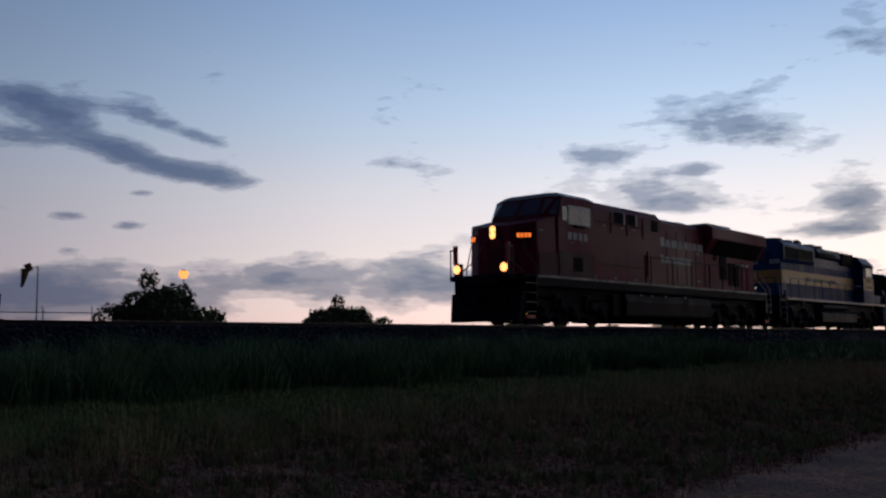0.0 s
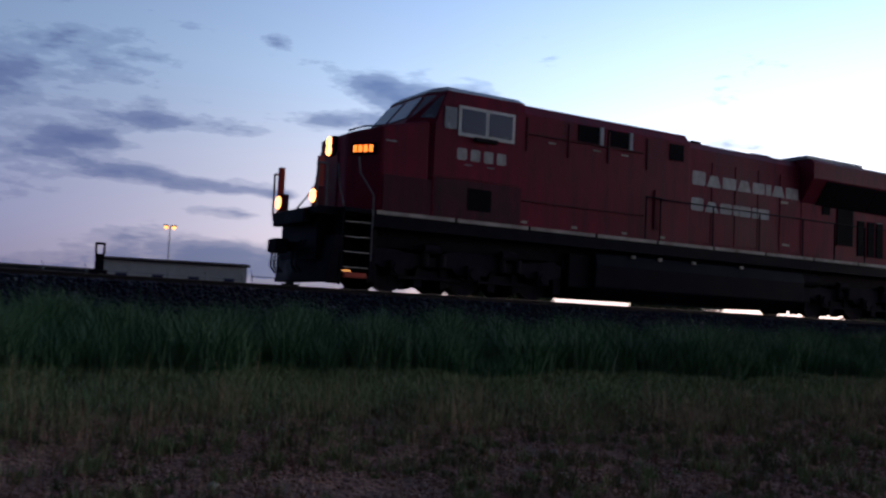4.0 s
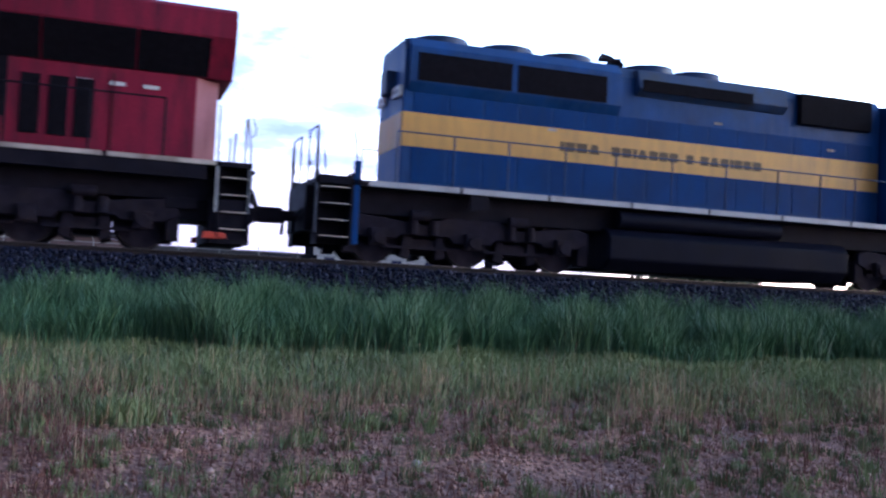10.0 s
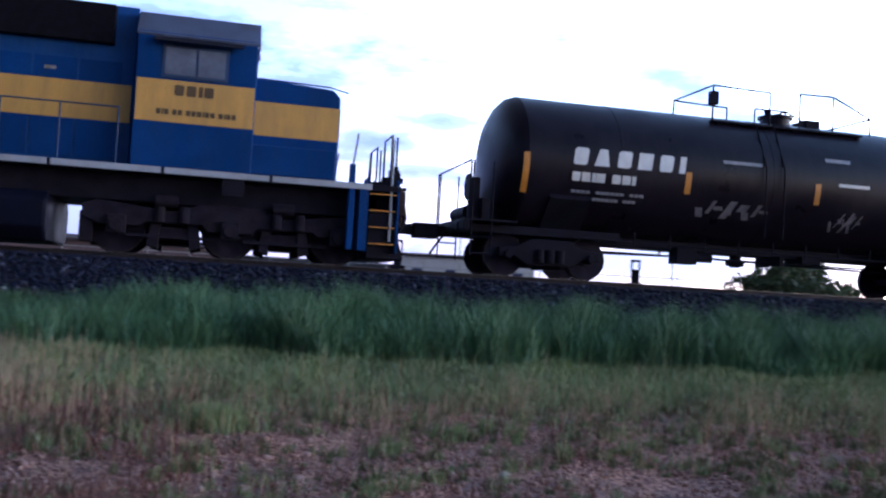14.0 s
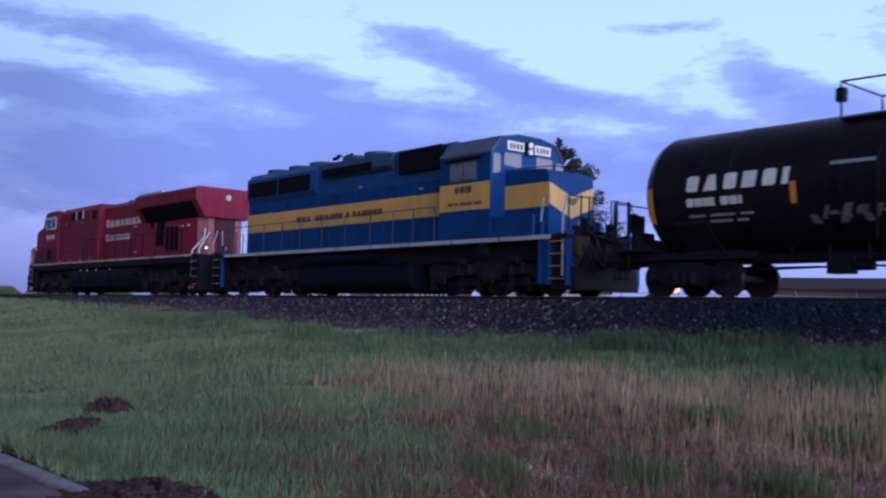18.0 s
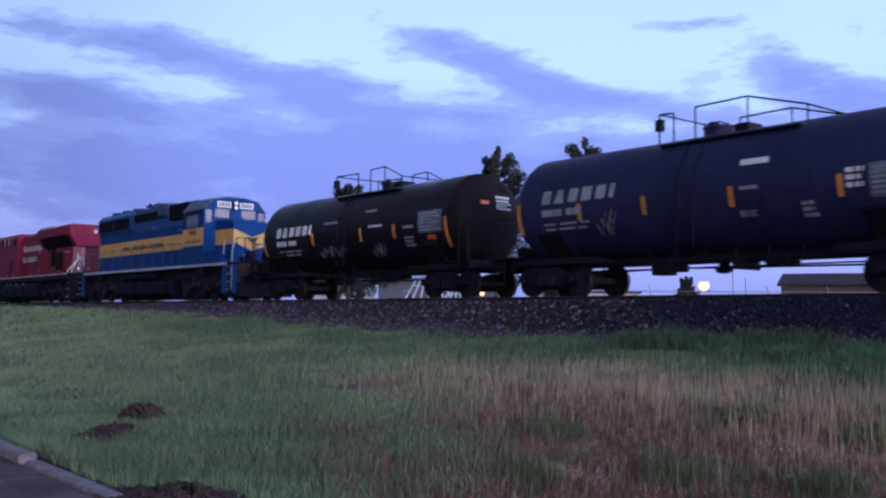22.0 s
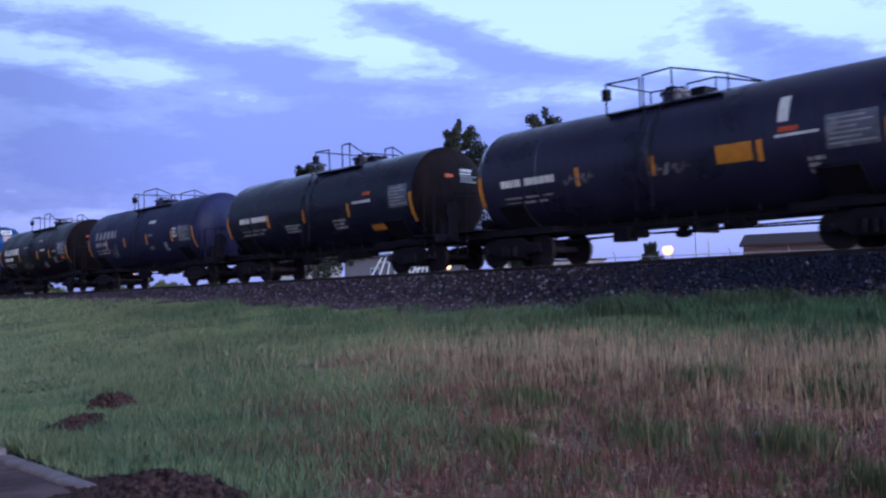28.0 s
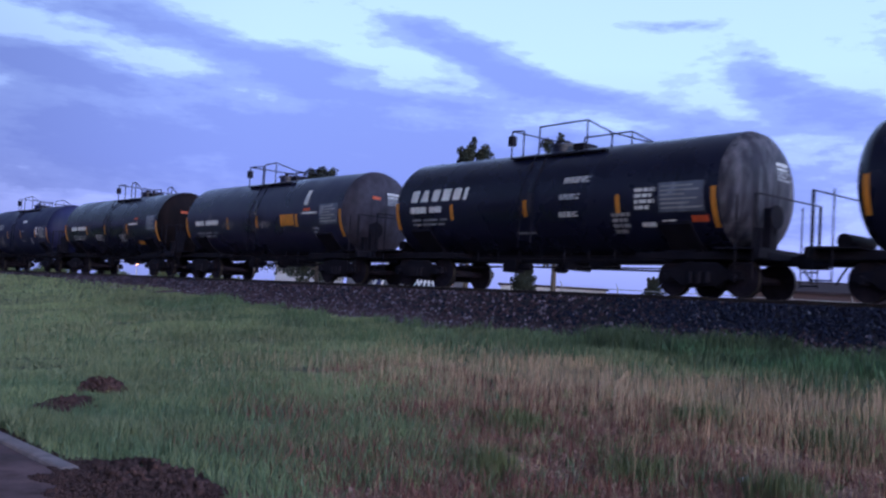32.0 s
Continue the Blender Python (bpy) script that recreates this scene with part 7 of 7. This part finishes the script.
def conifer(az, dist, height, width, seed, bare_to=0.15):
    """A pine: tapered trunk, drooping whorls of needle sprays."""
    rng = np.random.default_rng(seed)
    x, y = at_bearing(az, dist)
    t = thing("pine_tree", "dark ragged pine tree behind the railway", "tree", "pines behind the railway")
    t.matrix_basis = pose(x, y, 1.15)
    tr = Shape().cyl((0, 0, -0.1), (0, 0, height * 0.98), height * 0.018, 0.02, seg=8)
    vs, fs = [], []
    z = height * bare_to
    small = min(1.0, 0.45 + height / 14)
    while z < height * 0.93:
        f = (z / height - bare_to) / (1 - bare_to)
        ln = width * 0.5 * (1 - f) ** 0.62 * rng.uniform(0.75, 1.1) + 0.10
        for a in np.arange(0, 6.28, 6.28 / 5) + rng.uniform(0, 3):
            l2 = ln * rng.uniform(0.45, 1.2)
            ex, ey, ez = l2 * math.cos(a), l2 * math.sin(a), z + min(l2 * rng.uniform(0.15, 0.65), 0.8 * (height - z))
            tr.cyl((0, 0, z), (ex, ey, ez), 0.035, 0.01, seg=4)
            for q, r in ((0.5, 0.16), (0.8, 0.20), (1.0, 0.24)):
                foliage(vs, fs, (ex * q, ey * q, z + (ez - z) * q + 0.1 * q), (r + 0.07 * l2) * rng.uniform(0.8, 1.2) * small, 90, 0.085 * small, rng, 1.35)
        z += height * 0.062
    foliage(vs, fs, (0, 0, height * 0.985), 0.22, 120, 0.08, rng, 2.0)
    part("trunk", tr, BARK, t)
    ob = new("crown", raw_mesh("crown", np.concatenate(vs), np.concatenate(fs), NEEDLE, 3))
    ob.parent = t


# ---------------------------------------------------------------- beyond the track
FAR_Z = 1.15


def street_lamp(az, dist, el, arms=1, big=1.0, reach=0.9, glow=None, label="tall steel street lamp with a lit sodium head"):
    x, y = at_bearing(az, dist)
    top = EYE + dist * math.tan(radians(el))
    t = thing("street_lamp", label, "street lamp", "street lamps")
    t.matrix_basis = pose(x, y, FAR_Z, 0, 0, az)
    h = top - FAR_Z
    part("pole", Shape().cyl((0, 0, -0.2), (0, 0, h), 0.11, 0.07, seg=10), GALV, t)
    for s in ((-1, 1) if arms == 2 else (0,)):
        part("arm", Shape().tube([(0, 0, h - 0.05), (s * reach, -0.3 if s == 0 else 0, h)], 0.05), GALV, t)
        hd = part("head", Shape().box(s * reach - 0.32, s * reach + 0.32, -0.5, -0.1, h - 0.05, h + 0.12), GALV, t, bevel=0.03)
        # big above 1 swells the lens beyond its true size to imitate glare
        lens = Shape().cyl((s * reach, -0.3, h - 0.052), (s * reach, -0.3, h - 0.05 - 0.14 * big), 0.2 * big, 0.25 * big, seg=14)
        lens.cyl((s * reach, -0.3, h - 0.05 - 0.14 * big), (s * reach, -0.3, h - 0.05 - 0.32 * big), 0.25 * big, 0.2 * big, seg=14)
        lens.cyl((s * reach, -0.3, h - 0.05 - 0.32 * big), (s * reach, -0.3, h - 0.05 - 0.40 * big), 0.2 * big, 0.08 * big, seg=14)
        part("lens", lens, glow or SODIUM, hd, "glowing orange lens")


def shed(az0, az1, dist, el_top, wall, label, depth=14.0, windows=0, door=False, pitch=0.0, name="warehouse"):
    """A low building whose long front lies between two bearings."""
    (xa, ya), (xb, yb) = at_bearing(az0, dist), at_bearing(az1, dist)
    h = EYE + dist * math.tan(radians(el_top)) - FAR_Z
    w = math.hypot(xb - xa, yb - ya)
    t = thing(name, label, "building")
    t.matrix_basis = pose(xa, ya, FAR_Z, 0, 0, math.degrees(math.atan2(yb - ya, xb - xa)))
    part("wall", Shape().box(0, w, 0, 0.25, 0, h).box(0, w, depth - 0.25, depth, 0, h).box(0, 0.25, 0.25, depth - 0.25, 0, h).box(w - 0.25, w, 0.25, depth - 0.25, 0, h), wall, t)
    part("roof", Shape().prism_yz([(-0.35, h), (depth / 2, h + pitch), (depth + 0.35, h), (depth + 0.35, h + 0.25), (depth / 2, h + pitch + 0.25), (-0.35, h + 0.25)], -0.35, w + 0.35), ROOFDK, t)
    for i in range(windows):
        x = w * (i + 0.5) / windows
        f = part("window", Shape().box(x - 0.7, x + 0.7, -0.05, 0.01, h * 0.45, h * 0.75), GALV, t)
        part("pane", Shape().box(x - 0.6, x + 0.6, -0.07, -0.05, h * 0.48, h * 0.72), GLASS, f)
    if door:
        part("door", Shape().box(w * 0.75 - 1.6, w * 0.75 + 1.6, -0.06, 0.01, 0, h * 0.75), GREYWALL, t)


def fence(az0, az1, dist, top_el, label, step=3.0, name="chain_link_fence", wire=3):
    (xa, ya), (xb, yb) = at_bearing(az0, dist), at_bearing(az1, dist * 1.05)
    w = math.hypot(xb - xa, yb - ya)
    h = EYE + dist * math.tan(radians(top_el)) - FAR_Z
    t = thing(name, label, "fence")
    t.matrix_basis = pose(xa, ya, FAR_Z, 0, 0, math.degrees(math.atan2(yb - ya, xb - xa)))
    x = 0.0
    while x < w:
        part("post", Shape().tube([(x, 0, 0), (x, 0, h + 0.15)], 0.04).tube([(x, 0, h + 0.15), (x - 0.15, -0.25, h + 0.42)], 0.025), GALV, t)
        x += step
    part("top_rail", Shape().tube([(0, 0, h), (w, 0, h)], 0.03), GALV, t)
    for k in range(wire):
        part("wire", Shape().tube([(0, -0.1 * k, h - 0.35 * (k + 1)), (w, -0.1 * k, h - 0.35 * (k + 1))], 0.012, 4), GALV, t)


def stake_post(az, dist, el):
    """A heavy upright steel stake with a slotted head on a block base."""
    x, y = at_bearing(az, dist)
    h = EYE + dist * math.tan(radians(el)) - FAR_Z
    t = thing("steel_stake", "dark upright steel stake with slotted head", "post", "stakes beyond the track")
    t.matrix_basis = pose(x, y, FAR_Z, 0, 0, az)
    part("base", Shape().box(-0.28, 0.28, -0.25, 0.25, 0, h * 0.62), DARK, t, bevel=0.03)
    part("shaft", Shape().box(-0.15, 0.15, -0.12, 0.12, h * 0.62, h * 0.84), DARK, t, bevel=0.02)
    part("head", Shape().box(-0.17, -0.09, -0.1, 0.1, h * 0.84, h).box(0.09, 0.17, -0.1, 0.1, h * 0.84, h).box(-0.17, 0.17, -0.1, 0.1, h - 0.08, h), DARK, t)


def wire_pole(az, dist, el):
    """A thin upright pole that carries two wires along the yard."""
    x, y = at_bearing(az, dist)
    h = EYE + dist * math.tan(radians(el)) - FAR_Z
    t = thing("wire_pole", "thin dark steel pole beyond the railway", "pole", "poles beyond the railway")
    t.matrix_basis = pose(x, y, FAR_Z, 0, 0, az)
    part("shaft", Shape().cyl((0, 0, -0.2), (0, 0, h), 0.07, 0.05, seg=8), GALV, t)
    part("cap", Shape().cyl((0, 0, h), (0, 0, h + 0.08), 0.08, 0.04, seg=8), GALV, t)


def lattice_frame(az, dist, el):
    """A white pyramid of slanting poles standing in the yard."""
    x, y = at_bearing(az, dist)
    h = EYE + dist * math.tan(radians(el)) - FAR_Z
    t = thing("lattice_frame", "white lattice frame of slanting painted poles", "frame", "lattice frames in the yard")
    t.matrix_basis = pose(x, y, FAR_Z, 0, 0, az)
    w = 0.72 * h
    for k in range(7):
        u = -1 + k / 3
        for d in (-0.55, 0.55):
            part("pole", Shape().tube([(u * w, d * w, 0), (u * w * 0.22, 0, h)], 0.05), WHITE, t)
    part("top_bar", Shape().tube([(-0.3 * w, 0, h), (0.3 * w, 0, h)], 0.07), WHITE, t)
    for z in (0.35, 0.7):
        r = w * (1 - 0.78 * z)
        part("tie_bar", Shape().tube([(-r, -0.55 * w * (1 - z), z * h), (r, -0.55 * w * (1 - z), z * h)], 0.035), WHITE, t)


def windsock(az, dist, el):
    x, y = at_bearing(az, dist)
    h = EYE + dist * math.tan(radians(el)) - FAR_Z
    t = thing("windsock", "limp faded windsock on a thin steel pole", "windsock")
    t.matrix_basis = pose(x, y, FAR_Z, 0, 0, az)
    part("pole", Shape().cyl((0, 0, 0), (0, 0, h), 0.07, 0.05, seg=8), GALV, t)
    part("hoop", Shape().tube([(0, 0, h - 0.1), (-0.3, 0, h - 0.1)], 0.03), GALV, t)
    s = Shape()
    for a, b, r0, r1 in (((-0.45, 0, h), (-0.9, 0, h - 0.25), 0.3, 0.36), ((-0.9, 0, h - 0.25), (-1.0, 0, h - 1.0), 0.33, 0.22), ((-1.0, 0, h - 1.0), (-1.15, 0, h - 1.7), 0.2, 0.1)):
        s.cyl(a, b, r0, r1, seg=9)
    part("sock", s, SOCK, t, "limp hanging orange-brown fabric")


def kerb_and_pavement():
    z = 0.0
    pv = Shape().box(-60, -6.3, -6, 2.955, -0.3, 0.012)
    tagged(new("pavement", pv.mesh("pavement", PAVING)), "worn grey paving with dirt along its edge", "pavement", kind="structure")
    k = thing("kerb", "weathered flat concrete kerb along the paving", "kerb", kind="structure")
    me = Shape().box(0, 2.36, 2.96, 3.15, -0.2, 0.085).mesh("kerb_stone", CONCRETE, 0.035)
    for i in range(16):
        ob = new("kerb_stone", me)
        ob.parent = k
        ob.matrix_basis = pose(-8.15 - 2.4 * (i + 1), random.uniform(-0.015, 0.015), random.uniform(-0.015, 0.015), random.uniform(-0.6, 0.6), 0, random.uniform(-0.3, 0.3))
    rng = np.random.default_rng(21)

    def heap(cx, cy, rx, ry, n, size, high):
        """A low heap of clods."""
        a = rng.uniform(0, 2 * np.pi, n)
        r = np.sqrt(rng.random(n)) * (0.8 + 0.16 * np.sin(3 * a + cx) + 0.12 * np.sin(5 * a + 2 * cy) + 0.10 * np.sin(11 * a))
        x, y = cx + rx * r * np.cos(a), cy + ry * r * np.sin(a)
        z = np.maximum(ground_z(x, y), 0) + high * np.clip(1 - r ** 2, 0, 1) * rng.random(n)
        v, f = rubble(np.stack([x, y, z], -1), rng.uniform(0.3, 1.0, n) * size, rng)
        tagged(new("earth_clods", raw_mesh("earth_clods", v, f, EARTH, 4)), "dark clods of turned earth in the grass", "soil", "earth clods", "stuff")

    heap(-13.2, 5.3, 0.55, 0.38, 700, 0.05, 0.26)
    heap(-11.95, 4.15, 0.42, 0.26, 340, 0.04, 0.10)
    heap(-12.3, 4.45, 0.42, 0.26, 380, 0.04, 0.13)
    heap(-12.7, 4.8, 0.42, 0.28, 240, 0.04, 0.10)
    heap(-12.3, 4.5, 0.9, 0.6, 220, 0.03, 0.08)
    heap(-7.35, 3.2, 1.5, 0.75, 9000, 0.018, 0.04)
    heap(-7.6, 3.5, 0.9, 0.5, 320, 0.05, 0.08)
    heap(-9.7, 2.2, 1.3, 0.30, 1400, 0.012, 0.004)
    heap(-11.5, 2.65, 1.6, 0.16, 1200, 0.012, 0.004)
    heap(-12.5, 3.22, 4.6, 0.06, 1100, 0.018, 0.02)
    heap(-12.5, 2.88, 4.4, 0.08, 1300, 0.014, 0.01)
    for x, y in ((-4.6, 7.6), (6.2, 8.0), (-2.9, 5.6), (2.4, 7.4)):
        s, f = rubble(np.zeros((1, 3)), np.array([0.05]), rng)
        ob = new("pale_stone", raw_mesh("pale_stone", s, f, PALESTONE, 4))
        ob.matrix_basis = pose(x, y, float(ground_z(x, y)) + 0.03)
        tagged(ob, "small pale stone lying in dry grass", "stone", "pale stones")


def storage_dome(az, dist, radius):
    """A white half-round store far behind the railway."""
    x, y = at_bearing(az, dist)
    t = thing("storage_dome", "white half-round storage dome far off", "storage dome")
    t.matrix_basis = pose(x, y, FAR_Z, 0, 0, az)
    sh = Shape()
    for k in range(7):
        a, b = radians(12.8 * k), radians(12.8 * (k + 1))
        sh.cyl((0, 0, radius * math.sin(a)), (0, 0, radius * math.sin(b)), radius * math.cos(a), max(0.05, radius * math.cos(b)), seg=28)
    part("shell", sh, SHEDWALL, t)
    part("door", Shape().box(-1.2, 1.2, -radius - 0.05, -radius * 0.8, 0, 2.6), GREYWALL, t)


def build_far():
    storage_dome(77.9, 190, 5.8)
    street_lamp(-35.0, 145, 4.2, big=2.8)
    street_lamp(-14.7, 130, 4.5, 2, reach=0.5)
    street_lamp(-1.5, 105, 6.8, 2)
    street_lamp(-24.3, 240, 2.0)
    street_lamp(35.7, 160, 2.0, big=3.4, glow=SODIUM_DIM)
    street_lamp(54.1, 220, 1.6)
    street_lamp(48.6, 70, 1.45, big=0.8, glow=SODIUM_DIM, label="low steel yard lamp with a lit orange head")
    street_lamp(66.8, 220, 1.4, big=1.6)
    shed(-11.2, -19.2, 120, 2.35, SHEDWALL, "long pale low warehouse with a dark roof", windows=4, pitch=0.5)
    shed(9.0, -10.9, 135, 1.70, SLATEWALL, "low dark grey warehouse with a flat roof", windows=7)
    shed(31.5, 22.5, 100, 1.75, BROWNWALL, "long low brown brick building with a low dark roof", windows=0, door=True, pitch=1.3, name="low_building")
    shed(22.2, -0.5, 92, 2.0, BROWNWALL, "low brown brick wing under a dark roof", depth=12, pitch=0.6, name="low_building")
    shed(45.6, 39.4, 120, 1.35, SHEDWALL, "long low white building behind pines", windows=3, name="low_building")
    shed(54.8, 47.6, 150, 1.9, SLATEWALL, "low dark workshop behind the railway", depth=10, windows=2, name="low_building")
    shed(59.0, 55.0, 110, 1.7, GREYWALL, "small grey hut beyond the railway", depth=8, pitch=0.8, name="hut")
    fence(-19.5, -31.0, 62, 1.85, "chain-link fence with angled wire arms")
    fence(8.0, -19.0, 75, 1.75, "chain-link fence with thin steel posts")
    fence(-31.5, -52.0, 120, 1.0, "distant chain-link fence along the yard", step=4.0)
    fence(42.0, 22.0, 70, 1.45, "thin wire fence beyond the railway", step=4.0)
    lattice_frame(51.8, 72, 2.55)
    lattice_frame(49.9, 76, 1.9)
    for az, dist, el in ((34.1, 90, 3.1), (33.4, 95, 2.2)):
        wire_pole(az, dist, el)
    for az, el in ((-11.0, 3.3), (-21.7, 2.95), (-25.1, 2.8)):
        stake_post(az, 34, el)
    windsock(-27.2, 82, 4.35)
    bush(-34.2, 74, 9.6, 5.4, 3)
    bush(-30.3, 80, 2.0, 1.9, 4, "shrub", "small dark round shrub")
    bush(-44.6, 112, 11.0, 5.2, 5)
    bush(-35.2, 60, 2.6, 1.7, 6, "shrub", "low green shrub beyond the track", LEAF_PALE)
    bush(-41.0, 140, 5.5, 2.2, 8, "shrub", "low dark distant shrub")
    bush(-55.0, 130, 9.0, 3.4, 9)
    conifer(47.7, 60, EYE + 60 * math.tan(radians(9.8)) - 1.15, 7.0, 12, 0.28)
    conifer(42.5, 60, EYE + 60 * math.tan(radians(10.3)) - 1.15, 8.0, 13, 0.27)
    conifer(56.6, 68, EYE + 68 * math.tan(radians(7.5)) - 1.15, 6.4, 14, 0.12)
    conifer(36.7, 110, 4.6, 3.0, 15, 0.1)
    conifer(38.6, 120, 2.6, 1.6, 16, 0.1)
    conifer(44.2, 90, 4.4, 2.6, 17, 0.15)
    for i in range(9):
        az = -47 - i * 3.3
        bush(az, 230 + 20 * (i % 3), 9 + 3 * (i % 2), 3.2 + 0.8 * (i % 3), 30 + i, "shrub", "low dark distant shrub")
    for i in range(8):
        az = 62 + i * 3.1
        bush(az, 230 + 20 * (i % 3), 12, 3.6 + 0.8 * (i % 3), 50 + i, "tree", "low dark distant tree")


# ---------------------------------------------------------------- the place
build_ground()
bed = build_track()
red_locomotive()
blue_locomotive()
W, G, A, O = WHITE, GREYW, AMBER, ORANGE
tank_car(43.80, TANKBRN, "black tank car with white lettering and graffiti smears", True, (2.62, 2.50),
         [(6.02, 6.95, 2.64, 2.71, G), (8.53, 9.15, 2.89, 2.97, G), (8.83, 9.60, 2.36, 2.43, W), (10.74, 11.30, 2.21, 2.30, G), (11.93, 12.35, 1.80, 1.94, O), (10.75, 11.25, 1.60, 1.95, G)],
         [(11.54, 12.72, 2.02)], (5.22, 8.32, 10.24), (6.0, 7.4, 8.15, 9.0, 9.97), None, ((5.56, 7.2, 1.50, 0.36), (8.85, 9.55, 1.40, 0.42)), True, True)
tank_car(58.32, TANKFADE, "faded blue-grey tank car with worn lettering", True, (2.52, 2.60),
         [(8.63, 9.32, 2.82, 2.95, W), (8.63, 9.08, 2.27, 2.35, G), (8.56, 9.0, 1.68, 1.82, G), (10.06, 10.40, 1.54, 1.91, G), (11.08, 11.46, 2.04, 2.49, W)],
         [(11.55, 12.64, 1.86)], (3.84, 5.95, 8.40, 10.95), (6.05, 6.48, 7.10, 8.52, 9.98), TANKFADE, ((4.45, 4.95, 1.52, 0.62),))
tank_car(72.70, TANKBLK, "black tank car with white block lettering", False, (2.57, 2.28),
         [(5.69, 6.63, 1.62, 1.92, G), (8.66, 9.39, 1.55, 1.90, G), (10.62, 11.5, 1.43, 1.60, A), (9.9, 10.9, 2.32, 2.40, W), (10.5, 10.9, 2.55, 2.66, O)],
         [(11.84, 12.75, 2.04)], (4.59, 6.98, 9.65), (7.10, 7.93, 8.71, 9.14, 9.89), None, (), True)
tank_car(87.08, TANKDUST, "dusty charcoal tank car with a yellow placard", False, (2.44, 2.22),
         [(9.13, 10.01, 1.98, 2.39, A), (10.62, 10.86, 2.68, 3.22, W), (10.64, 11.08, 2.47, 2.57, O), (10.56, 11.52, 2.36, 2.42, W), (11.2, 11.57, 1.52, 1.89, G)],
         [(11.65, 12.72, 1.99)], (5.14, 7.42, 10.19), (5.75, 6.78, 6.88, 7.71, 9.20), TANKPALE, ((4.70, 5.65, 1.98, 0.28), (7.30, 8.43, 1.92, 0.26)), True)
tank_car(101.50, TANKBLK, "glossy black tank car with bright white lettering", True, (2.28, 2.66),
         [(8.44, 9.32, 2.74, 2.90, W), (8.34, 9.02, 2.32, 2.46, W), (8.29, 8.96, 1.88, 2.02, W), (10.0, 10.55, 1.42, 1.94, G), (10.73, 11.34, 1.95, 2.50, W), (10.86, 11.26, 1.60, 1.70, W),
          (11.47, 11.84, 1.42, 1.74, W), (12.28, 12.72, 1.68, 1.82, O), (6.6, 7.3, 1.50, 1.55, G)],
         [(11.42, 12.65, 1.92)], (4.14, 7.10, 10.22), (5.97, 6.42, 7.02, 8.71, 9.54), TANKSTREAK)
tank_car(116.20, TANKBLK, "black tank car at the edge of the view", False, (2.4, 2.25), [(6.0, 6.8, 2.5, 2.6, W), (9.0, 10.0, 2.0, 2.4, G)], [(11.6, 12.7, 1.98)], (4.7, 7.4, 10.2), (5.8, 6.8, 7.0, 8.0, 9.3))
build_far()
kerb_and_pavement()
build_grass()
build_ballast_stones(bed)
motions()
